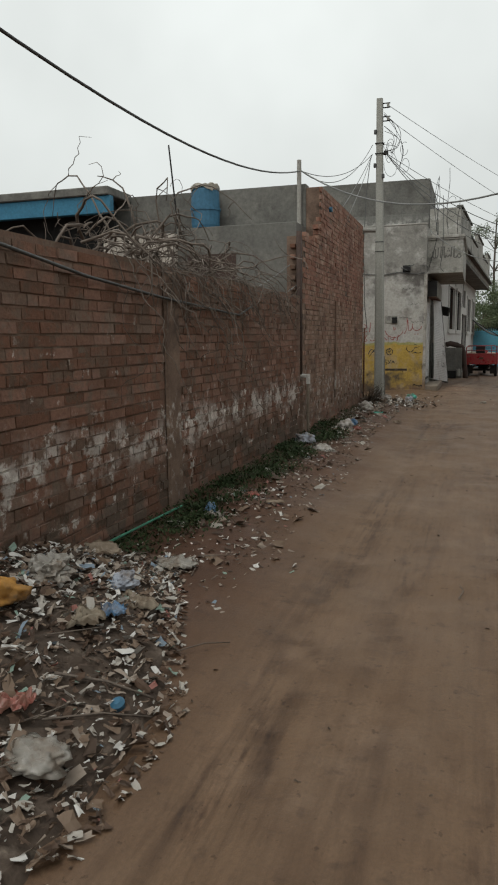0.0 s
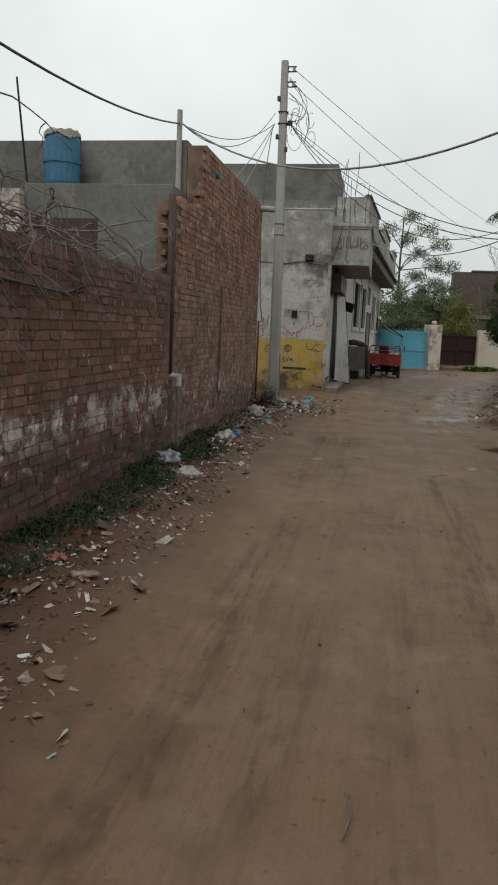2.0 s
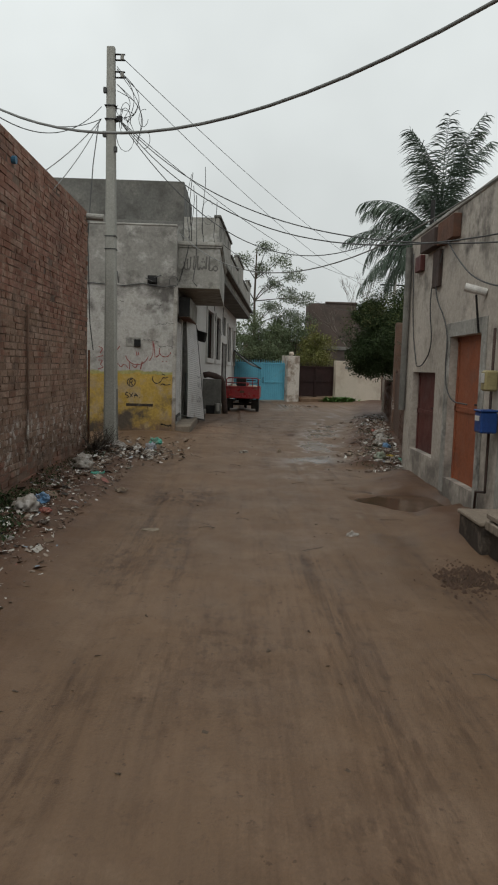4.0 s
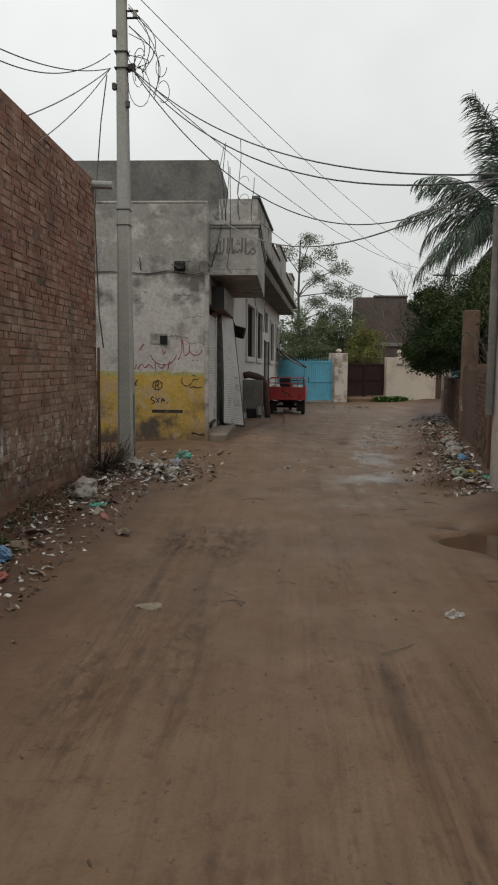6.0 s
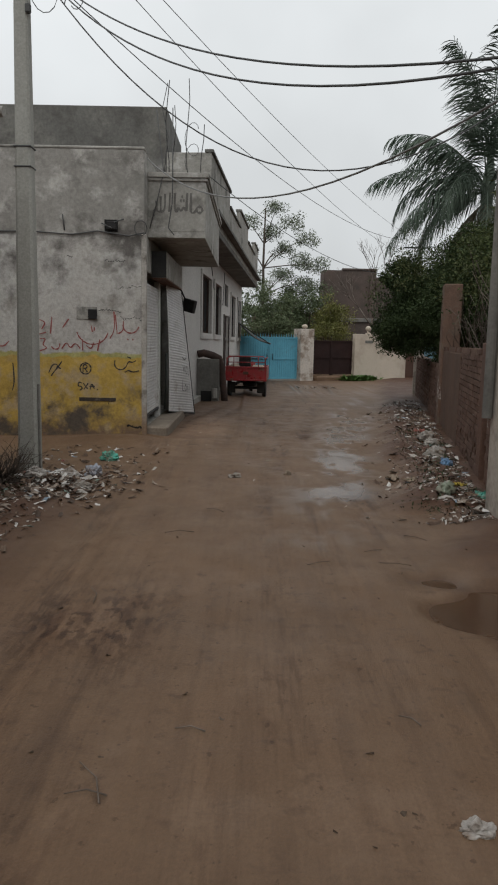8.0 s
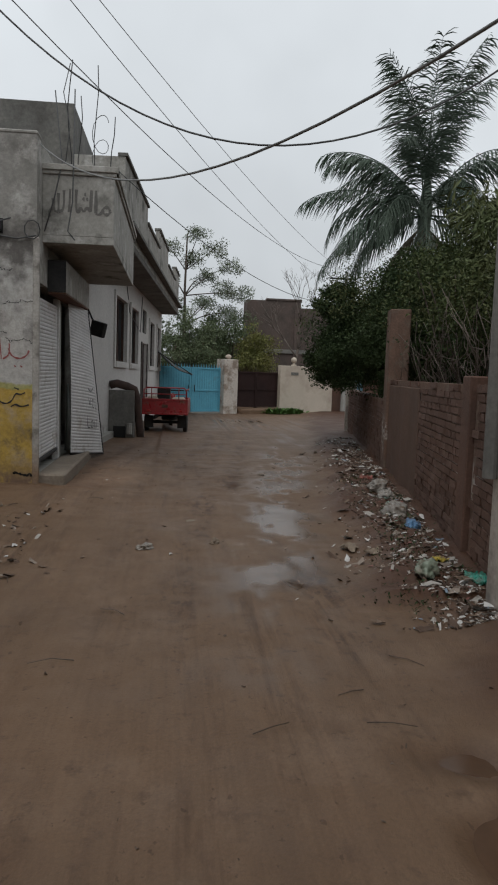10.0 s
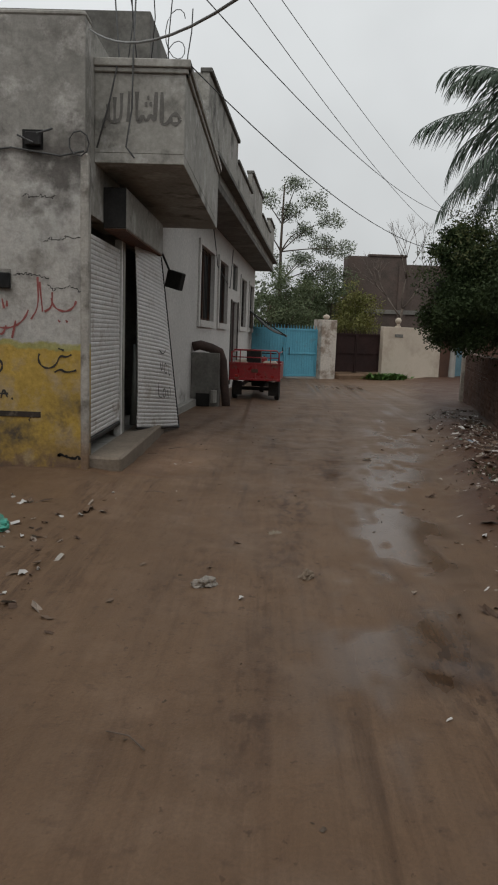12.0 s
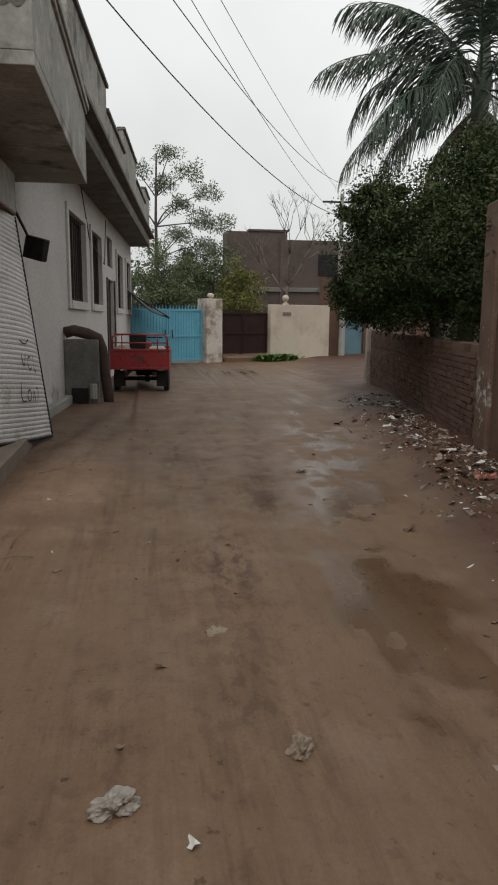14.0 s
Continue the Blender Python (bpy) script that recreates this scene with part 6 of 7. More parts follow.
for i in range(150):
    y = rs.uniform(17.5, 23.0)
    x = R_AT[0] + R_SLOPE * (y - R_AT[1]) + rs.uniform(0.15, 0.9)
    p = Vector((x, y, rs.uniform(1.2, 2.0)))
    q = p + Vector((rs.uniform(-0.35, 0.3), rs.uniform(-0.7, 0.7), rs.uniform(0.0, 0.9)))
    m2 = p.lerp(q, 0.5) + Vector((rs.uniform(-0.1, 0.1), rs.uniform(-0.1, 0.1), 0.08))
    dry.append(([p, m2, q], 0.006, 0.4))
tagged(tubes("dry_twig", dry, M_TWIG, hedge, 3), kind="stuff")
tagged(tubes("stem", limbs((5.1, 21.6, -0.2), [c for c, r in hc[::6]], 0.04, rs), M_BARK, hedge), kind="stuff")
bamboo = thing("bamboo_clump", pose(0, 0, 0), "bright green bamboo leaves above the hedge", "bamboo")
leaf_cloud("leaves", egg(rs, (5.5, 22.4, 3.95), (0.8, 1.2, 0.85), 34, 0.36), 60, 0.24, M_LEAF_OLIVE, bamboo, 7, 0.16, 1.2)
tagged(tubes("cane", limbs((5.5, 22.4, -0.2), [(5.3, 22.0, 4.5), (5.7, 22.8, 4.7), (5.0, 23.2, 4.1), (5.9, 21.8, 4.2)], 0.03, rs), M_LEAF_OLIVE, bamboo), kind="stuff")

palm = thing("palm_tree", pose(6.5, 29.0, -0.65), "tall palm with drooping feathery fronds", "palm tree")
bm = bmesh.new()
for i in range(15):
    rod(bm, (0, 0, -0.3 + i * 0.42), (0, 0, -0.3 + (i + 1) * 0.42), 0.20 - i * 0.003, 0.175 - i * 0.003, 10)
part("trunk", bm, M_BARK, palm)
part("crown_shaft", rod(rod(bmesh.new(), (0, 0, 5.9), (0.02, 0, 6.5), 0.15, 0.19, 12), (0.02, 0, 6.5), (0.05, 0, 7.3), 0.19, 0.07, 12), M_PALM, palm, "smooth green crown shaft")


def frond(length, lift, round_deg, droop, mat, seed, base=6.35):
    """One feather frond: a rib that rises and bows over, with long thin leaflets that arch out and hang from both sides."""
    rs = random.Random(seed)
    n = 44
    a = radians(round_deg)
    out = Vector((math.cos(a), math.sin(a), 0))
    across = Vector((-math.sin(a), math.cos(a), 0))
    p, ang, pts = Vector((0, 0, base)), radians(lift), []
    for i in range(n + 1):
        pts.append(p.copy())
        p = p + (out * math.cos(ang) + Vector((0, 0, math.sin(ang)))) * (length / n)
        ang -= radians(droop) / n * (0.4 + 1.4 * i / n)
    V, F = tube_geo(pts, 0.026, 4, 0.15)
    for i in range(5, n + 1):
        t = i / n
        ln = (0.35 + 0.65 * math.sin(math.pi * min(1, t * 0.85 + 0.12))) * 0.95
        for s in (-1, 1, -1, 1):
            fwd = (pts[i] - pts[i - 1]).normalized()
            d = (across * s * rs.uniform(0.55, 0.9) + fwd * rs.uniform(0.7, 1.1) + Vector((0, 0, rs.uniform(-0.35, 0.25)))).normalized()
            l2 = ln * rs.uniform(0.75, 1.2)
            q = pts[i - 1].lerp(pts[i], rs.random())
            w = fwd * rs.uniform(0.011, 0.018)
            k = len(V)
            V += [q - w * 0.5, q + w * 0.5]
            for step in range(1, 4):
                d = (d - Vector((0, 0, rs.uniform(0.28, 0.62)))).normalized()
                q = q + d * l2 / 3
                ww = w * (1.0, 0.8, 0.12)[step - 1]
                V += [q - ww, q + ww]
            F += [(k + 2 * m, k + 2 * m + 1, k + 2 * m + 3, k + 2 * m + 2) for m in range(3)]
    return link_mesh("frond", V, F, mat, palm)


for i in range(22):
    ring = i % 3
    frond((3.5, 3.3, 3.1)[ring] * rs.uniform(0.92, 1.08), (82, 56, 26)[ring] + rs.uniform(-8, 8), i * 137.5, (40, 92, 105)[ring], M_PALM, 50 + i, 6.9 if ring == 0 else 6.4)
frond(3.4, 24, 188, 58, M_PALM, 101)
frond(3.1, 2, 205, 60, M_PALM, 102)
frond(3.3, 60, 172, 80, M_PALM, 103)
frond(3.2, -8, 180, 55, M_PALM, 104)
for i in range(5):
    frond(2.6, rs.uniform(-15, 5), 140 + 57 * i, 70, M_PALM, 106 + i)
for i in range(6):
    frond(rs.uniform(1.6, 2.2), -40, 160 + i * 43, 40, M_PALM_DRY, 120 + i, 6.1)

thin = thing("airy_tree", pose(0.85, 52, -0.4), "slender tree with sparse airy foliage beyond the gate", "tree")
tubes("trunk", [([(0, 0, 0), (0.05, 0, 3), (-0.02, 0, 6.5), (0.05, 0, 9.6)], 0.13, 0.3)], M_BARK, thin, 8)
tips = [(-0.9, 0.2, 8.8), (0.7, 0, 9.7), (1.6, 0.4, 8.9), (2.5, 0, 7.9), (3.0, -0.3, 6.4), (-1.0, -0.2, 7.3), (1.2, 0.5, 7.4), (2.1, 0.2, 6.7), (-0.8, 0.3, 5.9), (1.0, 0, 5.8), (2.6, 0.2, 5.3), (0.4, 0.3, 8.2)]
tubes("branch", [ln for z, tp in ((4.6, tips[7:11]), (6.2, tips[3:7]), (7.6, tips[:3] + tips[11:])) for ln in limbs((0, 0, z), tp, 0.05, rs)], M_BARK, thin)
leaf_cloud("foliage", [((x + rs.uniform(-0.5, 0.5), y + rs.uniform(-0.5, 0.5), z + rs.uniform(-0.3, 0.3)), rs.uniform(0.3, 0.5)) for x, y, z in tips for _ in range(13)], 64, 0.125, M_LEAF_GREY_HAZE, thin, 8)
# these shrubs are paled in leaf colour for haze, except the yellowing one
for name, c, rad, n, per, mt, words, sd in (
    ("garden_shrub", (1.0, 50.5, 2.3), (2.3, 1.5, 2.9), 100, 170, M_LEAF_HAZY, "loose olive green shrub behind the blue gate", 21),
    ("garden_shrub", (3.1, 52.5, 2.9), (2.1, 1.5, 3.1), 100, 170, M_LEAF_HAZY, "hazy green shrub behind the gates", 22),
    ("garden_shrub", (4.9, 51.0, 2.5), (1.2, 1.2, 2.2), 60, 150, M_LEAF_YELLOW, "yellowing shrub above the iron gate", 23),
    ("garden_shrub", (-1.2, 49.5, 2.4), (1.5, 1.4, 2.8), 70, 170, M_LEAF_HAZY, "olive green shrub beside the house", 24),
):
    sh = thing(name, pose(0, 0, 0), words, "shrub", "garden shrubs")
    cl = egg(rs, c, rad, n, 0.5, -0.7)
    leaf_cloud("crown", cl, per, 0.12, mt, sh, sd)
    tagged(tubes("stem", limbs((c[0], c[1], -0.5), [q for q, r in cl[::6]], 0.05, rs), M_BARK, sh), kind="stuff")
woods = thing("far_trees", pose(0, 0, 0), "hazy line of distant trees", "trees", kind="stuff")
leaf_cloud("crowns", [cl for x in range(-8, 30, 3) for cl in egg(rs, (x, 78 + rs.uniform(-3, 3), 3.2), (2.4, 2.0, rs.uniform(2.6, 4.2)), 26, 0.9, -0.5)], 40, 0.42, M_LEAF_GREY_HAZE, woods, 33)
tagged(tubes("trunks", [([(x, 78, -0.5), (x, 78, 3)], 0.15, 0.6) for x in range(-8, 30, 3)], M_BARK, woods), kind="stuff")

bare = thing("bare_tree", pose(6.95, 50.2, -0.4), "leafless pale tree behind the cream wall", "tree")
lines = []


def fork(p, d, ln, r, depth):
    q = p + d * ln
    mid = p.lerp(q, 0.5) + Vector((rs.uniform(-0.08, 0.08), rs.uniform(-0.08, 0.08), 0)) * ln
    lines.append(([p, mid, q], r, 0.65))
    if depth:
        for _ in range(3 if depth > 2 else 2 + (rs.random() < 0.5)):
            e = (d + Vector((rs.uniform(-0.8, 0.8), rs.uniform(-0.6, 0.6), rs.uniform(-0.1, 0.55)))).normalized()
            fork(q, e, ln * rs.uniform(0.6, 0.8), r * 0.62, depth - 1)


fork(Vector((0, 0, 0)), Vector((0.03, 0, 1)), 3.4, 0.11, 0)
for z, e in ((3.2, (0.05, 0, 1)), (2.9, (-0.6, 0, 0.8)), (3.4, (0.55, 0.1, 0.8))):
    fork(Vector((0.1, 0, z)), Vector(e).normalized(), 1.7 if z == 3.2 else 1.3, 0.045, 4)
tagged(tubes("branch", lines, M_TWIG, bare, 4), kind="stuff")


def weeds(name, spots, seed, words, mt=M_GRASS, size=0.06):
    rs2 = np.random.RandomState(seed)
    V, F = [], []
    for x, y, r, n in spots:
        for i in range(n):
            px, py = x + rs2.randn() * r, y + rs2.randn() * r
            if py < 16.6 and px < LEFT_WALL + 0.03:
                px = LEFT_WALL + 0.03 + rs2.rand() * 0.15
            z = ground_z(px, py) if i % 12 == 0 else z
            a = rs2.rand() * 6.28
            ln = size * rs2.uniform(0.4, 1.4)
            d = Vector((math.cos(a) * 0.6, math.sin(a) * 0.6, rs2.uniform(0.25, 1.1))).normalized() * ln
            s = Vector((-math.sin(a), math.cos(a), 0)) * ln * 0.22
            p = Vector((px, py, z + rs2.rand() * 0.05 - 0.01))
            k = len(V)
            V += [p, p + d * 0.5 + s, p + d - Vector((0, 0, ln * 0.2)), p + d * 0.5 - s]
            F.append((k, k + 1, k + 2, k + 3))
    tagged(link_mesh(name, V, F, mt), words, "weeds", kind="stuff")


spots = [(-2.38 + rs.uniform(-0.1, 0.26), y, 0.13, int(330 * (0.35 + 0.65 * abs(math.sin(y * 1.9 + 0.6))))) for y in np.arange(4.3, 12.0, 0.17)] + [(-2.35 + rs.uniform(-0.08, 0.15), y, 0.13, 50) for y in np.arange(12.0, 16.6, 0.3)]
weeds("weeds", spots, 5, "low dark green weeds along the wall foot", size=0.042)
weeds("weeds", [(2.75 + R_SLOPE * (y - 15.9) - rs.uniform(0.2, 0.7), y, 0.14, 60) for y in np.arange(15.6, 22, 0.25)], 6, "sparse weeds among the rubbish", size=0.035)
weeds("grass_bank", [(2.15 + 0.894 * u + 0.4, 44.4 + 0.447 * u - 0.55, 0.22, 220) for u in np.arange(2.9, 4.2, 0.2)], 7, "bright green grass under the cream wall", leaf_material("fresh_grass", (0.06, 0.12, 0.03), (0.08, 0.14, 0.04)), 0.32)
dead = thing("dead_shrub", pose(-2.38, 16.35, 0), "dark dead shrub at the corner of the brick house", "shrub")
tagged(tubes("twig", [([(rs.uniform(-0.08, 0.08), rs.uniform(-0.12, 0.12), 0), (x := rs.uniform(-0.12, 0.28), y := rs.uniform(-0.45, 0.45), z := rs.uniform(0.12, 0.38)), (x + rs.uniform(-0.15, 0.2), y + rs.uniform(-0.25, 0.25), z + rs.uniform(-0.1, 0.3))], 0.006, 0.4) for _ in range(130)], M_BARK, dead, 3), kind="stuff")

# ---- litter ----
M_LITTER = surface("mixed_litter", (0.5, 0.5, 0.5), (0.4, 0.4, 0.4), 3, 30, 0.7, 0.2)
nt = M_LITTER.node_tree
isl, rmp, mul_ = nt.nodes.new("ShaderNodeNewGeometry"), nt.nodes.new("ShaderNodeValToRGB"), nt.nodes.new("ShaderNodeMix")
rmp.color_ramp.interpolation = "CONSTANT"
shades = ((0.0, (0.10, 0.062, 0.042)), (0.22, (0.18, 0.125, 0.088)), (0.40, (0.29, 0.235, 0.19)), (0.55, (0.075, 0.05, 0.036)), (0.66, (0.40, 0.37, 0.33)), (0.81, (0.60, 0.58, 0.55)), (0.955, (0.22, 0.28, 0.34)), (0.97, (0.28, 0.12, 0.10)), (0.982, (0.22, 0.30, 0.25)))
rmp.color_ramp.elements[0].color = (*shades[0][1], 1)
rmp.color_ramp.elements[1].position, rmp.color_ramp.elements[1].color = shades[1][0], (*shades[1][1], 1)
for pos_, c in shades[2:]:
    rmp.color_ramp.elements.new(pos_).color = (*c, 1)
mul_.data_type, mul_.blend_type = "RGBA", "MULTIPLY"
mul_.inputs[0].default_value = 0.25
nt.links.new(isl.outputs["Random Per Island"], rmp.inputs[0])
nt.links.new(rmp.outputs[0], mul_.inputs[6])
nt.links.new(nt.nodes["Principled BSDF"].inputs["Base Color"].links[0].from_socket, mul_.inputs[7])
nt.links.new(mul_.outputs[2], nt.nodes["Principled BSDF"].inputs["Base Color"])


def flake_mass(name, places, words, seed, mat=M_LITTER, flat=0.5, parent=None):
    """Crumpled scraps: places of (x, y, z or None, size)."""
    rs2 = random.Random(seed)
    V, F = [], []
    for x, y, z, s in places:
        z = ground_z(x, y) if z is None else z
        turn = Euler((rs2.uniform(-flat, flat), rs2.uniform(-flat, flat), rs2.uniform(0, 6.28))).to_matrix()
        w, l = s * rs2.uniform(0.22, 0.75), s * rs2.uniform(0.7, 1.4)
        k = len(V)
        for j in range(3):
            for i in range(3):
                q = Vector(((i - 1) * w * rs2.uniform(0.7, 1.2), (j - 1) * l * rs2.uniform(0.7, 1.2), rs2.uniform(-0.25, 0.35) * s))
                V.append(turn @ q * 0.5 + Vector((x, y, z + s * 0.12)))
        F += [(k + j * 3 + i, k + j * 3 + i + 1, k + j * 3 + i + 4, k + j * 3 + i + 3) for j in range(2) for i in range(2)]
    ob = link_mesh(name, V, F, mat, parent)
    tagged(ob, words, "" if parent else "litter", kind="stuff")


def heap_edge(y):
    return -1.15 - 0.42 * max(0.0, min(1.5, y - 2.5))


def heap_z(x, y):
    t = max(0.0, min(1.0, (heap_edge(y) - x) / 1.1))
    e = max(0.0, min(1.0, (4.3 - y) / 0.7)) * max(0.0, min(1.0, (y + 1.2) / 0.8))
    return ground_z(x, y) + 0.30 * t * e


heap = thing("rubbish_heap", pose(0, 0, 0), "long heap of mixed household rubbish against the wall", "rubbish heap")
xs, ys = np.linspace(-2.56, -1.0, 22), np.linspace(-1.6, 4.7, 80)
V = [(x, y, heap_z(x, y) - (0.02 if x < heap_edge(y) - 0.1 else 0.07) + rs.uniform(-0.02, 0.025)) for y in ys for x in xs]
F = [(j * 22 + i, j * 22 + i + 1, (j + 1) * 22 + i + 1, (j + 1) * 22 + i) for j in range(79) for i in range(21)]
link_mesh("mound", V, F, surface("dark_refuse_soil", (0.056, 0.040, 0.030), (0.082, 0.060, 0.046), 5, 40, 0.95, 0.6, layers=(((0.15, 0.12, 0.095), 9.0, 0.64, None, None),)), heap)
P = []
for i in range(7600):
    y = rs.uniform(-0.6, 4.3)
    x = -2.54 + (heap_edge(y) + 2.54) * rs.random() ** 1.1
    P.append((x, y, heap_z(x, y), rs.uniform(0.012, 0.05) if rs.random() < 0.92 else rs.uniform(0.05, 0.085)))
flake_mass("litter_layer", P, "torn paper, rag and plastic scraps", 1, flat=0.7, parent=heap)
P = []
for i in range(2600):
    y = rs.uniform(4.3, 16.6) if i % 2 else rs.uniform(10.0, 16.6)
    edge = -1.5 if y < 5 else (-1.75 if y < 10 else -1.9)
    x = edge - abs(rs.gauss(0, 0.32)) if rs.random() < 0.75 else edge + rs.uniform(0, 0.35)
    if x > LEFT_WALL + 0.05:
        P.append((x, y, None, rs.uniform(0.015, 0.055) if rs.random() < 0.92 else rs.uniform(0.06, 0.13)))
for i in range(1100):
    y = rs.uniform(3.4, 10.5)
    P.append((rs.uniform(-2.4, -1.5) + 0.2 * rs.random() ** 2, y, None, rs.uniform(0.010, 0.04)))
for i in range(900):
    x, y = rs.gauss(-1.85, 0.38), rs.gauss(16.7, 0.55)
    P.append((x, y, ground_z(x, y) + max(0, 0.10 - 0.1 * math.hypot(x + 2, y - 16.6)), rs.uniform(0.025, 0.10)))
for i in range(120):
    P.append((rs.uniform(-2.6, -0.9), rs.uniform(17.2, 19.6), None, rs.uniform(0.02, 0.1)))
flake_mass("verge_litter", P, "scraps of paper and plastic strewn along the wall", 2)
P = []
for i in range(4600):
    y = 15.3 + 13.7 * rs.random() ** 1.25
    x = R_AT[0] + R_SLOPE * (y - R_AT[1]) - 0.12 - abs(rs.gauss(0, 0.42 if y > 16.3 else 0.25))
    P.append((x, y, None, rs.uniform(0.012, 0.05) if rs.random() < 0.93 else rs.uniform(0.06, 0.13)))
flake_mass("verge_litter", P, "rubbish strewn along the boundary wall", 3)
P = [(rs.uniform(-1.6, 2.1), rs.uniform(2.0, 30), None, rs.uniform(0.010, 0.032)) for i in range(300)]
flake_mass("road_bits", P, "small dark clods and leaf bits on the mud", 4, surface("dark_clod", (0.06, 0.042, 0.03), (0.10, 0.075, 0.055), 8, 40, 0.95, 0.3, vary=0.4))
P = [(rs.uniform(-1.6, 2.3), rs.uniform(15.5, 30), None, rs.uniform(0.02, 0.06)) for i in range(60)]
flake_mass("road_bits", P, "pale paper bits trodden into the mud", 5)
sticks = []
for i in range(100):
    x, y = (rs.uniform(-2.3, -1.5), rs.uniform(1.0, 16)) if i < 80 else (rs.uniform(-1.2, 2.2), rs.uniform(3, 24))
    a, ln = rs.uniform(0, 3.14), rs.uniform(0.08, 0.32)
    z = (heap_z(x, y) if y < 4.5 else ground_z(x, y)) + 0.012
    sticks.append(([(x, y, z), (x + ln * 0.5 * math.cos(a), y + ln * 0.5 * math.sin(a), z + 0.01), (x + ln * math.cos(a + 0.2), y + ln * math.sin(a + 0.2), z)], 0.0038, 0.6))
tagged(tubes("twigs", sticks, M_TWIG, None, 4), "dry twigs lying on the ground", "twigs", kind="stuff")


def plastic(name, c, rough=0.4):
    return surface(name, c, tuple(q * 0.7 for q in c), 6, 30, rough, 0.25, spec=0.4, layers=(((0.15, 0.11, 0.078), 9.0, 0.57, None, None),), edge=0.12)


def crumpled(name, x, y, size, mt, words, category, seed, tall=0.35, lift=0.0, turn=0.0, long=1.0, sheet=False):
    """A crumpled bag (a creased, flattened sack) or a creased sheet."""
    rs2 = random.Random(seed)
    noise_at = Vector((seed * 3.1, seed * 1.7, 0))
    bm = bmesh.new()
    if sheet:
        bmesh.ops.create_grid(bm, x_segments=16, y_segments=16, size=0.5)
        for v in bm.verts:
            n = noise.noise(v.co * 4 + noise_at)
            v.co.x *= 1 + 0.25 * noise.noise(v.co * 2.3 - noise_at)
            v.co.y *= 1 + 0.3 * noise.noise(v.co * 3.1 + noise_at * 0.7)
            v.co.xy *= min(1.0, (0.42 + 0.22 * noise.noise(v.co.normalized() * 1.7 + noise_at)) / max(v.co.xy.length, 1e-6))
            v.co.z = 0.10 + (0.30 * abs(n) + 0.07 * abs(noise.noise(v.co * 11 + noise_at))) * tall / 0.35 - 0.10 * v.co.xy.length
        bmesh.ops.solidify(bm, geom=bm.faces[:], thickness=0.012)
    else:
        bmesh.ops.create_icosphere(bm, subdivisions=4, radius=0.5)
        for v in bm.verts:
            d = v.co.normalized()
            n = noise.noise(d * 1.6 + noise_at) * 0.40 + abs(noise.noise(d * 3.6 + noise_at)) * 0.34 + abs(noise.noise(d * 8 + noise_at)) * 0.14
            n += 0.06 * abs(noise.noise(d * 17 + noise_at))
            v.co = d * (0.40 + n * 0.62)
            v.co.z = max(-0.12, v.co.z) * tall / 0.35 * 0.7 + 0.08
    bmesh.ops.scale(bm, vec=(size, size * long, size), verts=bm.verts)
    ob = part(name, bm, mt, smooth=size > 0.25)
    z = heap_z(x, y) if (y < 4.6 and x < -1.0) else ground_z(x, y)
    ob.matrix_world = pose(x, y, z + lift, 0, 0, turn)
    return tagged(ob, words, category, "scattered litter")


C_WHITE, C_CLEAR, C_BLUE, C_TAN = plastic("white_plastic", (0.42, 0.395, 0.365)), plastic("milky_plastic", (0.28, 0.26, 0.23), 0.3), plastic("blue_plastic_film", (0.12, 0.24, 0.40)), plastic("tan_cloth", (0.24, 0.20, 0.15), 0.9)
C_ORANGE, C_RED, C_GREEN, C_PALE = plastic("mustard_cloth", (0.42, 0.21, 0.05), 0.9), plastic("red_wrapper", (0.36, 0.11, 0.09)), plastic("teal_plastic", (0.05, 0.36, 0.27)), plastic("pale_green_plastic", (0.24, 0.28, 0.21))
C_GREYBLUE, C_YELLOW, C_CARD = plastic("grey_blue_plastic", (0.33, 0.36, 0.42)), plastic("yellow_wrapper", (0.5, 0.38, 0.06)), plastic("card", (0.27, 0.215, 0.16), 0.9)
